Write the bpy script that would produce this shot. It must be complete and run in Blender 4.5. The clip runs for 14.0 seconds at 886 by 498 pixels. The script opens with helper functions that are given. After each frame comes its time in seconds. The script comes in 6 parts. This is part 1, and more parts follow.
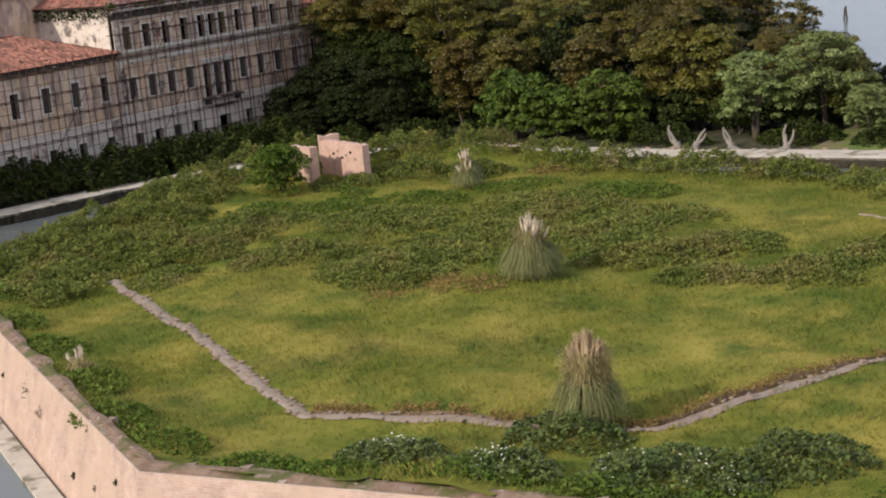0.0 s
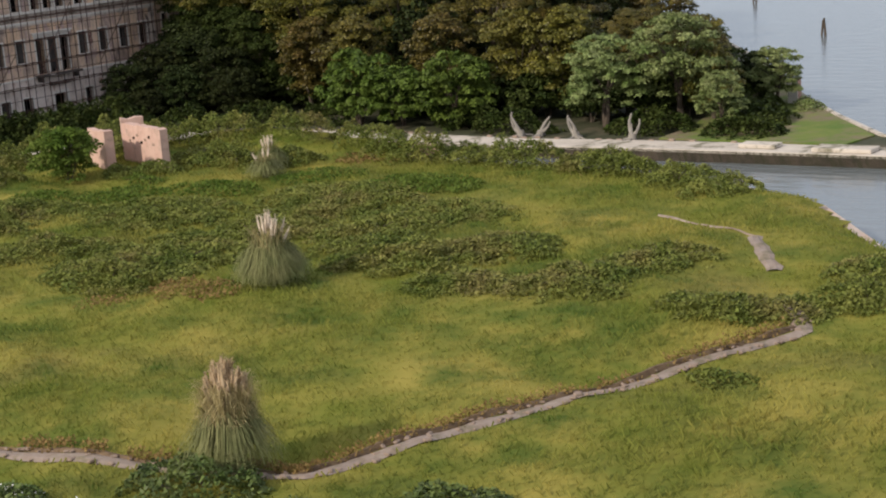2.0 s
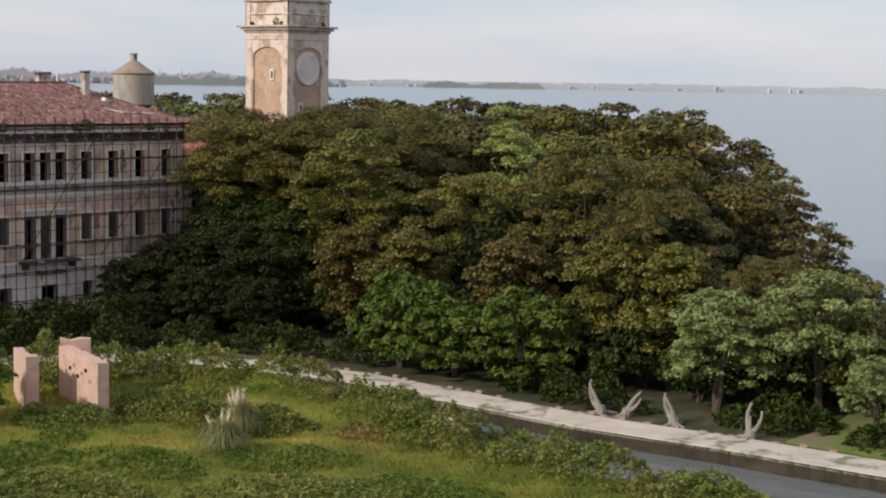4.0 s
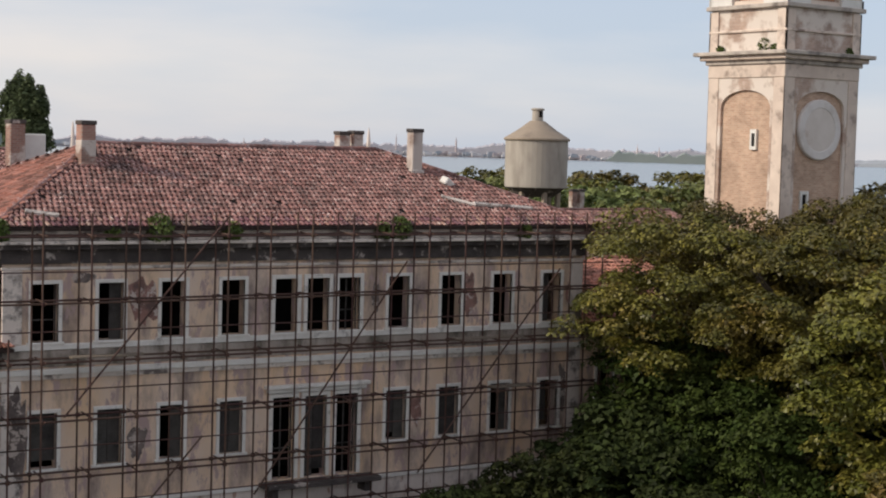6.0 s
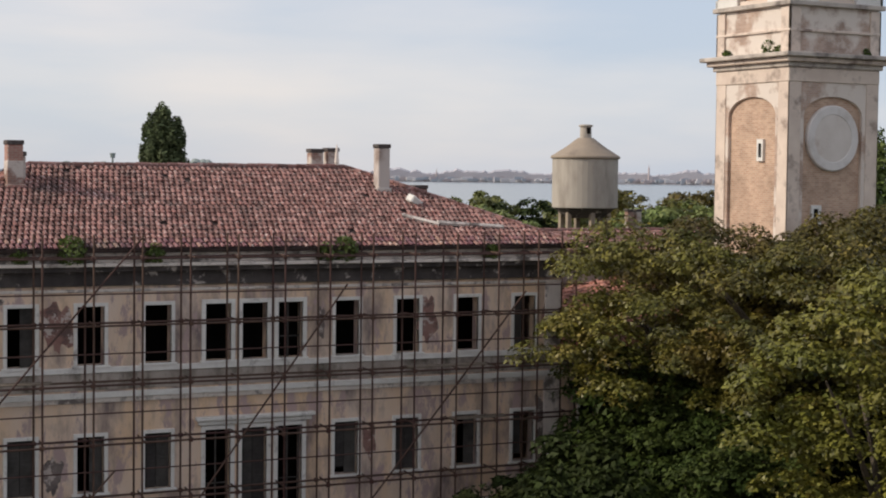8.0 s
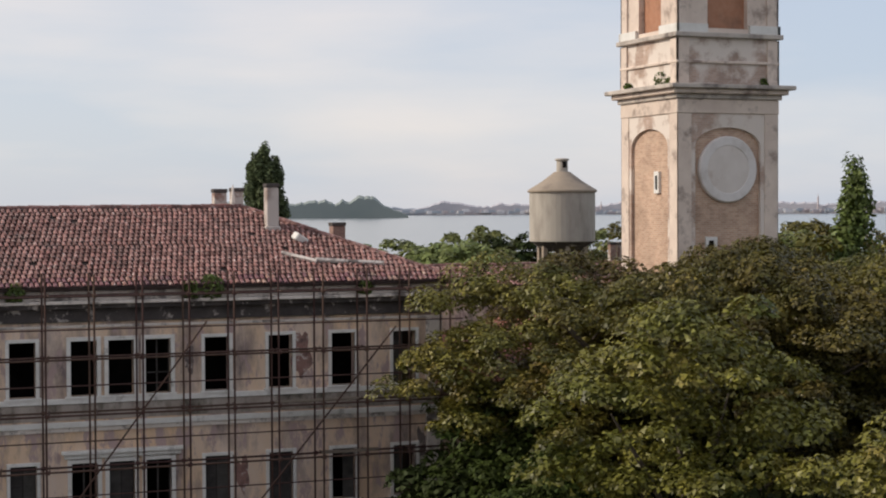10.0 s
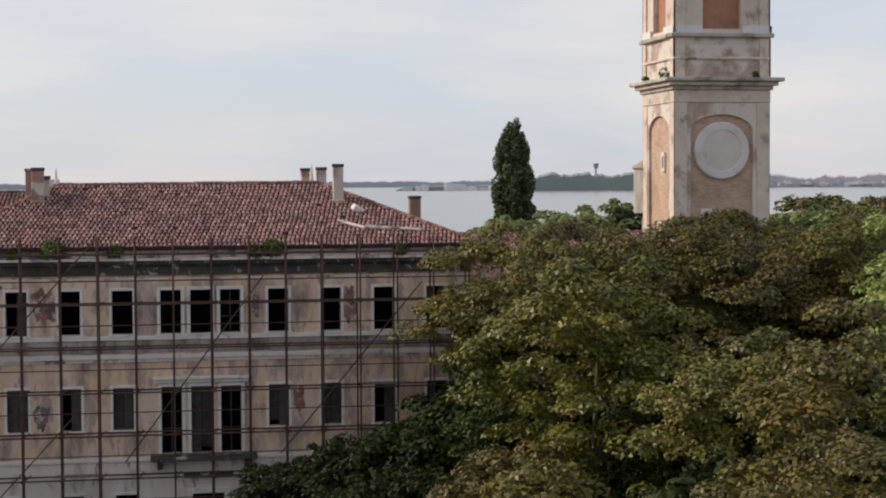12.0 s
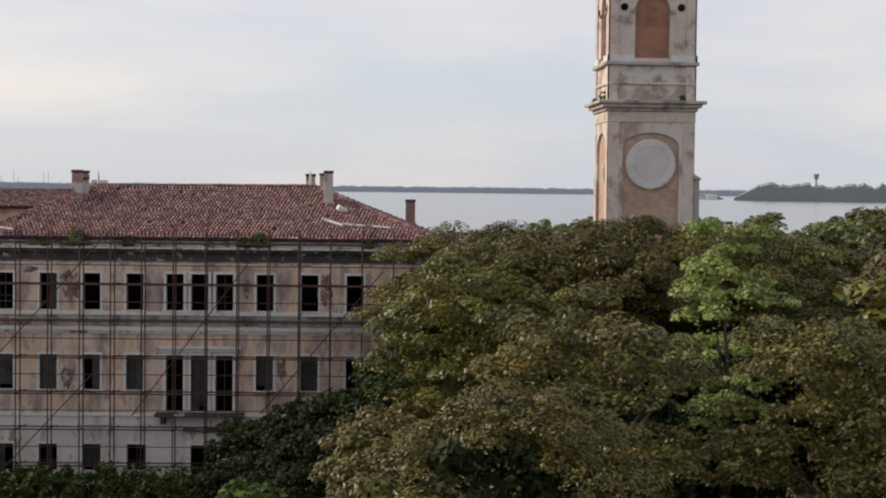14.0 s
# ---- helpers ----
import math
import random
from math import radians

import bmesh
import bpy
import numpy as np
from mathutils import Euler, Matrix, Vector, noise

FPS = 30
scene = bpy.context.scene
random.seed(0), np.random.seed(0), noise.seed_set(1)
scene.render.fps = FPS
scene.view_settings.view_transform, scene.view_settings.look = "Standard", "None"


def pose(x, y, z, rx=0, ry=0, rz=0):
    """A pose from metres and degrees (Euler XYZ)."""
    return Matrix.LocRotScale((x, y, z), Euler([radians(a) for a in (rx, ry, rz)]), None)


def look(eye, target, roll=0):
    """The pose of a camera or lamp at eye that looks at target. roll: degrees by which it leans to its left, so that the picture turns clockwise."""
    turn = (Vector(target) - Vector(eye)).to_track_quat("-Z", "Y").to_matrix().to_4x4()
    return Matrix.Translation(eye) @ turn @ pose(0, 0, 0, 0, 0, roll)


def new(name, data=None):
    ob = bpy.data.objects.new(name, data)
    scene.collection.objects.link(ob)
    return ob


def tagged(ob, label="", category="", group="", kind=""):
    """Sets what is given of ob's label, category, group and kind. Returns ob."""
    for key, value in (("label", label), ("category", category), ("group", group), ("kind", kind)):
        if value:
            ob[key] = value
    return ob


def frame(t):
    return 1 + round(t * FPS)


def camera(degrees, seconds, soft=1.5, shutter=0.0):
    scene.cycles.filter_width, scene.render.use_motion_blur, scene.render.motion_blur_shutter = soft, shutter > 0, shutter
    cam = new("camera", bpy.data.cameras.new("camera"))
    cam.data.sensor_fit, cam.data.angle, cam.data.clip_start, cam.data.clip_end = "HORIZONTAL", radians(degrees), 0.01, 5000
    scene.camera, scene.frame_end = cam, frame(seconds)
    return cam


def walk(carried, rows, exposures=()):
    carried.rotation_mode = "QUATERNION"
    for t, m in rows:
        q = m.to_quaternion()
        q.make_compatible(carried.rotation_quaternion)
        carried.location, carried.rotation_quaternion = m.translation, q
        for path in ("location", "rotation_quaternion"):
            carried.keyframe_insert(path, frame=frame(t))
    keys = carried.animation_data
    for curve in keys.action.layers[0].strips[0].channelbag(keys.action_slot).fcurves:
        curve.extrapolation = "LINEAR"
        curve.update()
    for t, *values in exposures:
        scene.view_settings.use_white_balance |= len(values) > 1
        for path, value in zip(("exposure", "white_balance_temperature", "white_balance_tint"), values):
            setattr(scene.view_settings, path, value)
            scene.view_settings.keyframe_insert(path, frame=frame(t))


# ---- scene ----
cam = camera(30.0, 14.0, soft=2.0)
PATH = [
    (0, (-107.844, -109.770, 21.564), (-92.280, -97.920, 17.398), -5.38),
    (0.5, (-104.381, -110.818, 21.173), (-88.785, -99.104, 16.751), -5.19),
    (1, (-100.400, -111.493, 20.517), (-84.797, -99.856, 15.918), -5.20),
    (1.5, (-97.606, -112.379, 20.257), (-81.962, -100.821, 15.602), -4.89),
    (2, (-94.144, -112.924, 19.682), (-78.426, -101.374, 15.261), -4.43),
    (2.2, (-92.737, -112.998, 19.146), (-76.976, -101.415, 14.974), -3.93),
    (2.5, (-90.375, -113.003, 18.769), (-74.577, -101.381, 14.851), -3.39),
    (2.8, (-87.397, -112.327, 18.560), (-71.596, -100.604, 14.971), -2.65),
    (3.1, (-83.709, -110.730, 18.474), (-67.954, -98.836, 15.263), -1.77),
    (3.4, (-79.215, -107.969, 18.465), (-63.568, -95.832, 15.657), -0.82),
    (3.6, (-75.723, -105.363, 18.479), (-60.193, -93.019, 15.941), -0.19),
    (3.8, (-71.802, -102.062, 18.495), (-56.427, -89.475, 16.217), 0.42),
    (3.9, (-69.671, -100.128, 18.499), (-54.391, -87.405, 16.345), 0.70),
    (4, (-67.423, -97.994, 18.498), (-52.248, -85.125, 16.464), 0.98),
    (4.1, (-65.052, -95.649, 18.491), (-49.996, -82.626, 16.569), 1.24),
    (4.2, (-62.557, -93.087, 18.475), (-47.632, -79.899, 16.660), 1.48),
    (4.3, (-59.934, -90.297, 18.450), (-45.152, -76.934, 16.732), 1.69),
    (4.4, (-57.244, -87.390, 18.419), (-42.587, -73.879, 16.809), 2.06),
    (4.5, (-54.555, -84.483, 18.388), (-40.081, -70.766, 16.857), 2.10),
    (4.6, (-51.866, -81.576, 18.357), (-37.620, -67.616, 16.885), 1.96),
    (4.7, (-49.176, -78.670, 18.327), (-35.185, -64.450, 16.898), 1.76),
    (4.8, (-46.487, -75.763, 18.296), (-32.758, -61.286, 16.903), 1.65),
    (4.9, (-43.798, -72.856, 18.265), (-30.305, -58.155, 16.912), 1.92),
    (5, (-41.109, -69.949, 18.234), (-27.846, -55.037, 16.916), 2.25),
    (5.1, (-38.621, -67.059, 18.203), (-25.583, -51.948, 16.915), 2.55),
    (5.2, (-36.493, -64.311, 18.172), (-23.672, -49.014, 16.907), 2.74),
    (5.3, (-34.657, -61.872, 18.142), (-22.028, -46.414, 16.880), 2.15),
    (5.4, (-33.045, -59.905, 18.111), (-20.623, -44.280, 16.858), 1.97),
    (5.5, (-31.590, -58.576, 18.093), (-19.379, -42.785, 16.846), 1.78),
    (6, (-26.408, -55.039, 17.937), (-15.457, -38.347, 16.718), 1.60),
    (6.5, (-23.488, -53.686, 17.422), (-13.251, -36.542, 16.300), 1.77),
    (7, (-21.130, -54.044, 17.577), (-11.385, -36.619, 16.398), 1.60),
    (7.5, (-18.880, -55.246, 17.552), (-9.579, -37.574, 16.476), 1.27),
    (8, (-16.252, -56.049, 17.578), (-7.363, -38.156, 16.666), 0.68),
    (8.5, (-13.787, -56.749, 17.624), (-5.229, -38.689, 16.843), 0.36),
    (9, (-11.121, -57.628, 17.636), (-2.877, -39.419, 16.968), 0.19),
    (9.2, (-10.080, -58.147, 17.702), (-2.007, -39.860, 17.056), 0.04),
    (9.5, (-8.540, -58.996, 17.726), (-0.758, -40.581, 17.137), -0.10),
    (9.8, (-7.085, -60.300, 17.736), (0.267, -41.708, 17.198), -0.21),
    (10.1, (-5.694, -61.994, 17.738), (1.125, -43.199, 17.239), -0.31),
    (10.4, (-4.346, -64.010, 17.738), (1.873, -45.008, 17.258), -0.38),
    (10.7, (-3.021, -66.283, 17.741), (2.572, -47.087, 17.256), -0.42),
    (11, (-1.699, -68.746, 17.754), (3.284, -49.383, 17.231), -0.44),
    (11.3, (-0.359, -71.332, 17.783), (4.071, -51.838, 17.183), -0.41),
    (11.5, (0.567, -73.116, 17.779), (4.621, -53.543, 17.127), -0.45),
    (12, (2.804, -77.458, 17.872), (6.037, -57.739, 17.043), -0.32),
    (12.5, (5.277, -81.048, 17.871), (7.831, -61.232, 16.969), -0.25),
    (13, (8.145, -84.797, 18.033), (10.044, -64.907, 17.140), -0.04),
    (13.5, (11.607, -88.037, 17.962), (12.785, -68.088, 17.153), 0.12),
    (14, (14.929, -91.661, 17.905), (15.489, -71.684, 17.144), 0.67),
]
walk(cam, [(t, look(eye, target, roll)) for t, eye, target, roll in PATH], exposures=[(0, 0.19), (2.2, 0.19), (4.3, 0.05), (14, 0.05)])

# ---- light ----
SUN_EL, SUN_AZ = radians(30), radians(-72)      # azimuth from +y towards +x
sun_way = Vector((math.sin(SUN_AZ) * math.cos(SUN_EL), math.cos(SUN_AZ) * math.cos(SUN_EL), math.sin(SUN_EL)))
sun = new("sun", bpy.data.lights.new("sun", "SUN"))
sun.data.energy, sun.data.angle, sun.data.color = 3.1, radians(3), (1.0, 0.89, 0.75)
sun.rotation_euler = sun_way.to_track_quat("Z", "Y").to_euler()
sun.location = (-60, -20, 60)
world = bpy.data.worlds.new("sky")
scene.world = world
world.use_nodes = True
wn, wl = world.node_tree.nodes, world.node_tree.links
wn.clear()
w_out, w_bg = wn.new("ShaderNodeOutputWorld"), wn.new("ShaderNodeBackground")
w_sky = wn.new("ShaderNodeTexSky")
w_sky.sky_type, w_sky.sun_disc = "NISHITA", False
w_sky.sun_elevation, w_sky.sun_rotation = SUN_EL, SUN_AZ
w_sky.air_density, w_sky.dust_density, w_sky.ozone_density = 1.0, 0.8, 2.0
w_co, w_map = wn.new("ShaderNodeTexCoord"), wn.new("ShaderNodeMapping")
w_map.inputs["Scale"].default_value = (1.1, 1.1, 5.5)
w_noise = wn.new("ShaderNodeTexNoise")
w_noise.inputs["Scale"].default_value, w_noise.inputs["Detail"].default_value = 2.1, 7
w_noise.inputs["Roughness"].default_value = 0.48
w_ramp = wn.new("ShaderNodeValToRGB")
w_ramp.color_ramp.elements[0].position, w_ramp.color_ramp.elements[1].position = 0.42, 0.64
w_ramp.color_ramp.elements[0].color, w_ramp.color_ramp.elements[1].color = (3.86, 4.20, 4.88, 1), (5.70, 5.24, 5.14, 1)
w_mix = wn.new("ShaderNodeMix")
w_mix.data_type = "RGBA"
w_mix.inputs["Factor"].default_value = 0.82
wl.new(w_co.outputs["Generated"], w_map.inputs["Vector"])
wl.new(w_map.outputs["Vector"], w_noise.inputs["Vector"])
wl.new(w_noise.outputs["Fac"], w_ramp.inputs["Fac"])
# thin cloud is brighter and warmer towards the sun, bluer away from it
w_dot, w_way, w_tint, w_mul = wn.new("ShaderNodeVectorMath"), wn.new("ShaderNodeMapRange"), wn.new("ShaderNodeMix"), wn.new("ShaderNodeMix")
w_dot.operation = "DOT_PRODUCT"
w_dot.inputs[1].default_value = (math.sin(SUN_AZ), math.cos(SUN_AZ), 0.0)
w_way.inputs["From Min"].default_value, w_way.inputs["From Max"].default_value = -0.45, 0.35
w_tint.data_type = w_mul.data_type = "RGBA"
w_tint.inputs["A"].default_value, w_tint.inputs["B"].default_value = (0.88, 0.92, 0.975, 1), (1.07, 1.02, 0.97, 1)
w_mul.blend_type = "MULTIPLY"
w_mul.inputs["Factor"].default_value = 1.0
wl.new(w_co.outputs["Generated"], w_dot.inputs[0])
wl.new(w_dot.outputs["Value"], w_way.inputs["Value"])
wl.new(w_way.outputs["Result"], w_tint.inputs["Factor"])
wl.new(w_ramp.outputs["Color"], w_mul.inputs["A"])
wl.new(w_tint.outputs["Result"], w_mul.inputs["B"])
wl.new(w_mul.outputs["Result"], w_mix.inputs["B"])
wl.new(w_sky.outputs["Color"], w_mix.inputs["A"])
wl.new(w_mix.outputs["Result"], w_bg.inputs["Color"])
w_bg.inputs["Strength"].default_value = 0.15
wl.new(w_bg.outputs["Background"], w_out.inputs["Surface"])


# ---- materials ----
def mat(name, a, b, scale=2.0, fine=None, rough=0.85, bump=0.0, bump_scale=20.0, stain=None, stain_scale=0.4, stain_lo=0.5, stain_hi=0.7,
        streak=1.0, island=0.0, rand=0.0, metal=0.0, coords="Object", translucent=0.0, spec=0.3,
        patch=None, patch_scale=1.0, patch_lo=0.55, patch_hi=0.62):
    """Two colours mixed by noise, a stain colour at a larger scale, fine relief."""
    m = bpy.data.materials.new(name)
    m.use_nodes = True
    n, l = m.node_tree.nodes, m.node_tree.links
    p = n["Principled BSDF"]
    p.inputs["Roughness"].default_value, p.inputs["Metallic"].default_value = rough, metal
    p.inputs["Specular IOR Level"].default_value = spec
    co, mp = n.new("ShaderNodeTexCoord"), n.new("ShaderNodeMapping")
    mp.inputs["Scale"].default_value = (1, 1, streak)
    if coords == "World":
        geo = n.new("ShaderNodeNewGeometry")
        l.new(geo.outputs["Position"], mp.inputs["Vector"])
    else:
        l.new(co.outputs[coords], mp.inputs["Vector"])

    def tex(s, detail=6, rough_=0.6):
        t = n.new("ShaderNodeTexNoise")
        t.inputs["Scale"].default_value, t.inputs["Detail"].default_value, t.inputs["Roughness"].default_value = s, detail, rough_
        l.new(mp.outputs["Vector"], t.inputs["Vector"])
        return t

    def ramp(src, lo, hi):
        r = n.new("ShaderNodeMapRange")
        r.inputs["From Min"].default_value, r.inputs["From Max"].default_value = lo, hi
        l.new(src, r.inputs["Value"])
        return r.outputs["Result"]

    def mix(f, ca, cb):
        x = n.new("ShaderNodeMix")
        x.data_type = "RGBA"
        for sock, v in (("Factor", f), ("A", ca), ("B", cb)):
            if isinstance(v, (tuple, list)):
                x.inputs[sock].default_value = (*v, 1)
            elif isinstance(v, (int, float)):
                x.inputs[sock].default_value = v
            else:
                l.new(v, x.inputs[sock])
        return x.outputs["Result"]

    col = mix(ramp(tex(scale).outputs["Fac"], 0.32, 0.68), a, b)
    if stain:
        col = mix(ramp(tex(stain_scale, 8, 0.65).outputs["Fac"], stain_lo, stain_hi), col, stain)
    if patch:
        col = mix(ramp(tex(patch_scale, 9, 0.7).outputs["Fac"], patch_lo, patch_hi), col, patch)
    h = n.new("ShaderNodeHueSaturation")
    l.new(col, h.inputs["Color"])
    src = None
    if island:
        g = n.new("ShaderNodeNewGeometry")
        r = n.new("ShaderNodeMapRange")
        r.inputs["To Min"].default_value, r.inputs["To Max"].default_value = 1 - island, 1 + island
        l.new(g.outputs["Random Per Island"], r.inputs["Value"])
        src = r.outputs["Result"]
    if rand:
        o = n.new("ShaderNodeObjectInfo")
        r = n.new("ShaderNodeMapRange")
        r.inputs["To Min"].default_value, r.inputs["To Max"].default_value = 1 - rand, 1 + rand
        l.new(o.outputs["Random"], r.inputs["Value"])
        if src is None:
            src = r.outputs["Result"]
        else:
            mm = n.new("ShaderNodeMath")
            mm.operation = "MULTIPLY"
            l.new(src, mm.inputs[0]), l.new(r.outputs["Result"], mm.inputs[1])
            src = mm.outputs["Value"]
        r2 = n.new("ShaderNodeMapRange")
        r2.inputs["To Min"].default_value, r2.inputs["To Max"].default_value = 0.5 - rand * 0.12, 0.5 + rand * 0.06
        l.new(o.outputs["Random"], r2.inputs["Value"])
        l.new(r2.outputs["Result"], h.inputs["Hue"])
    if src is not None:
        l.new(src, h.inputs["Value"])
    l.new(h.outputs["Color"], p.inputs["Base Color"])
    if bump:
        bp = n.new("ShaderNodeBump")
        bp.inputs["Strength"].default_value, bp.inputs["Distance"].default_value = bump, 0.05
        l.new(tex(bump_scale, 8).outputs["Fac"], bp.inputs["Height"])
        l.new(bp.outputs["Normal"], p.inputs["Normal"])
    if translucent:
        tr, sh = n.new("ShaderNodeBsdfTranslucent"), n.new("ShaderNodeMixShader")
        sh.inputs["Fac"].default_value = translucent
        l.new(h.outputs["Color"], tr.inputs["Color"])
        l.new(p.outputs["BSDF"], sh.inputs[1]), l.new(tr.outputs["BSDF"], sh.inputs[2])
        l.new(sh.outputs["Shader"], n["Material Output"].inputs["Surface"])
    return m


def brick_mat(name, a, b, mortar, scale=1.0, plaster=None, cover=(0.5, 0.6), rough=0.9):
    """Brick courses in world space, with plaster left on in patches."""
    m = bpy.data.materials.new(name)
    m.use_nodes = True
    n, l = m.node_tree.nodes, m.node_tree.links
    p = n["Principled BSDF"]
    p.inputs["Roughness"].default_value, p.inputs["Specular IOR Level"].default_value = rough, 0.2
    geo = n.new("ShaderNodeNewGeometry")
    sep, com = n.new("ShaderNodeSeparateXYZ"), n.new("ShaderNodeCombineXYZ")
    add = n.new("ShaderNodeMath")
    l.new(geo.outputs["Position"], sep.inputs["Vector"])
    l.new(sep.outputs["X"], add.inputs[0]), l.new(sep.outputs["Y"], add.inputs[1])
    l.new(add.outputs["Value"], com.inputs["X"]), l.new(sep.outputs["Z"], com.inputs["Y"])
    br = n.new("ShaderNodeTexBrick")
    br.inputs["Scale"].default_value = scale
    br.inputs["Brick Width"].default_value, br.inputs["Row Height"].default_value, br.inputs["Mortar Size"].default_value = 0.27, 0.085, 0.012
    for key, c in (("Color1", a), ("Color2", b), ("Mortar", mortar)):
        br.inputs[key].default_value = (*c, 1)
    l.new(com.outputs["Vector"], br.inputs["Vector"])
    nz = n.new("ShaderNodeTexNoise")
    nz.inputs["Scale"].default_value, nz.inputs["Detail"].default_value, nz.inputs["Roughness"].default_value = 0.8, 9, 0.7
    l.new(geo.outputs["Position"], nz.inputs["Vector"])
    x = n.new("ShaderNodeMix")
    x.data_type, x.blend_type = "RGBA", "OVERLAY"
    x.inputs["Factor"].default_value = 0.7
    l.new(br.outputs["Color"], x.inputs["A"]), l.new(nz.outputs["Fac"], x.inputs["B"])
    hs = n.new("ShaderNodeHueSaturation")
    hs.inputs["Saturation"].default_value = 0.85
    l.new(x.outputs["Result"], hs.inputs["Color"])
    out = hs.outputs["Color"]
    if plaster:
        r = n.new("ShaderNodeMapRange")
        r.inputs["From Min"].default_value, r.inputs["From Max"].default_value = cover
        n2 = n.new("ShaderNodeTexNoise")
        n2.inputs["Scale"].default_value, n2.inputs["Detail"].default_value, n2.inputs["Roughness"].default_value = 0.55, 8, 0.6
        l.new(geo.outputs["Position"], n2.inputs["Vector"])
        l.new(n2.outputs["Fac"], r.inputs["Value"])
        y = n.new("ShaderNodeMix")
        y.data_type = "RGBA"
        y.inputs["B"].default_value = (*plaster, 1)
        l.new(r.outputs["Result"], y.inputs["Factor"]), l.new(out, y.inputs["A"])
        out = y.outputs["Result"]
    l.new(out, p.inputs["Base Color"])
    bp = n.new("ShaderNodeBump")
    bp.inputs["Strength"].default_value, bp.inputs["Distance"].default_value = 0.6, 0.03
    l.new(br.outputs["Fac"], bp.inputs["Height"])
    bp.invert = True
    l.new(bp.outputs["Normal"], p.inputs["Normal"])
    return m


M_PLASTER = mat("stained_plaster", (0.74, 0.515, 0.325), (0.74, 0.60, 0.505), 0.42, stain=(0.225, 0.175, 0.165), stain_scale=0.55, stain_lo=0.48, stain_hi=0.64, streak=0.4, bump=0.5, bump_scale=7, rough=0.95, patch=(0.46, 0.335, 0.31), patch_scale=1.5, patch_lo=0.53, patch_hi=0.58)
M_PLASTER_LOW = mat("weathered_white_plaster", (0.82, 0.73, 0.67), (0.68, 0.59, 0.53), 1.0, stain=(0.25, 0.20, 0.18), stain_scale=0.6, stain_lo=0.53, stain_hi=0.66, streak=0.5, bump=0.4, bump_scale=7, rough=0.95, patch=(0.42, 0.28, 0.22), patch_scale=0.9, patch_lo=0.57, patch_hi=0.62)
M_STONE = mat("pale_istrian_stone", (0.78, 0.70, 0.63), (0.66, 0.58, 0.52), 1.5, stain=(0.19, 0.16, 0.145), stain_scale=1.0, stain_lo=0.52, stain_hi=0.62, bump=0.3, bump_scale=12, patch=(0.36, 0.31, 0.28), patch_scale=2.4, patch_lo=0.58, patch_hi=0.66)
M_PANEL = mat("rain_stained_plaster", (0.46, 0.40, 0.35), (0.33, 0.275, 0.235), 0.9, stain=(0.105, 0.092, 0.07), stain_scale=0.8, stain_lo=0.47, stain_hi=0.62, streak=0.6, bump=0.4, bump_scale=8, rough=0.95)
M_STONE_DARK = mat("dark_chipped_stone", (0.045, 0.038, 0.036), (0.10, 0.084, 0.078), 1.2, stain=(0.46, 0.40, 0.36), stain_scale=1.7, stain_lo=0.575, stain_hi=0.64, bump=0.4, bump_scale=10)
M_FRAME = mat("window_stone", (0.80, 0.77, 0.72), (0.70, 0.66, 0.61), 3.0, stain=(0.22, 0.19, 0.17), stain_scale=1.4, stain_lo=0.58, stain_hi=0.75, bump=0.1)
M_BARE = mat("bare_masonry", (0.26, 0.13, 0.11), (0.34, 0.21, 0.175), 2.0, stain=(0.14, 0.09, 0.08), stain_scale=1.6, stain_lo=0.48, stain_hi=0.6, bump=0.8, bump_scale=8, patch=(0.55, 0.46, 0.41), patch_scale=2.2, patch_lo=0.54, patch_hi=0.58, coords="World")
M_SOOT = mat("sooty_plaster", (0.12, 0.095, 0.088), (0.24, 0.195, 0.175), 1.2, stain=(0.06, 0.05, 0.047), stain_scale=1.1, bump=0.8, bump_scale=8, patch=(0.50, 0.42, 0.37), patch_scale=2.0, patch_lo=0.53, patch_hi=0.57, coords="World")
# Near-black colour that paints the shade of rooms, recesses and openings.
M_DARK = mat("shade_black", (0.012, 0.011, 0.010), (0.025, 0.022, 0.02), 1.0, rough=1.0, spec=0.0)
M_SHUTTER = mat("grey_wooden_shutter", (0.055, 0.05, 0.045), (0.085, 0.078, 0.07), 3.0, stain=(0.03, 0.028, 0.025), stain_scale=1.0, bump=0.3, bump_scale=25, rough=0.8, rand=0.3)
M_TILE = mat("terracotta_tile", (0.185, 0.085, 0.074), (0.285, 0.16, 0.142), 1.6, stain=(0.075, 0.058, 0.054), stain_scale=0.5, stain_lo=0.52, stain_hi=0.74, island=0.4, rough=0.9, bump=0.2, bump_scale=15, patch=(0.52, 0.44, 0.41), patch_scale=8.0, patch_lo=0.555, patch_hi=0.65)
M_TILE_PIECE = mat("terracotta_eave_tile", (0.185, 0.085, 0.074), (0.285, 0.16, 0.142), 1.6, stain=(0.075, 0.058, 0.054), stain_scale=0.5, stain_lo=0.48, stain_hi=0.70, rand=0.4, coords="World", rough=0.9, bump=0.2, bump_scale=15, patch=(0.52, 0.44, 0.41), patch_scale=8.0, patch_lo=0.555, patch_hi=0.65)
M_TILE_RED = mat("red_terracotta_tile", (0.34, 0.135, 0.095), (0.38, 0.20, 0.155), 2.0, stain=(0.17, 0.095, 0.078), stain_scale=0.6, stain_lo=0.5, stain_hi=0.68, island=0.5, rough=0.9)
M_SUBROOF = mat("roof_underlay", (0.040, 0.028, 0.024), (0.065, 0.042, 0.036), 3.0)
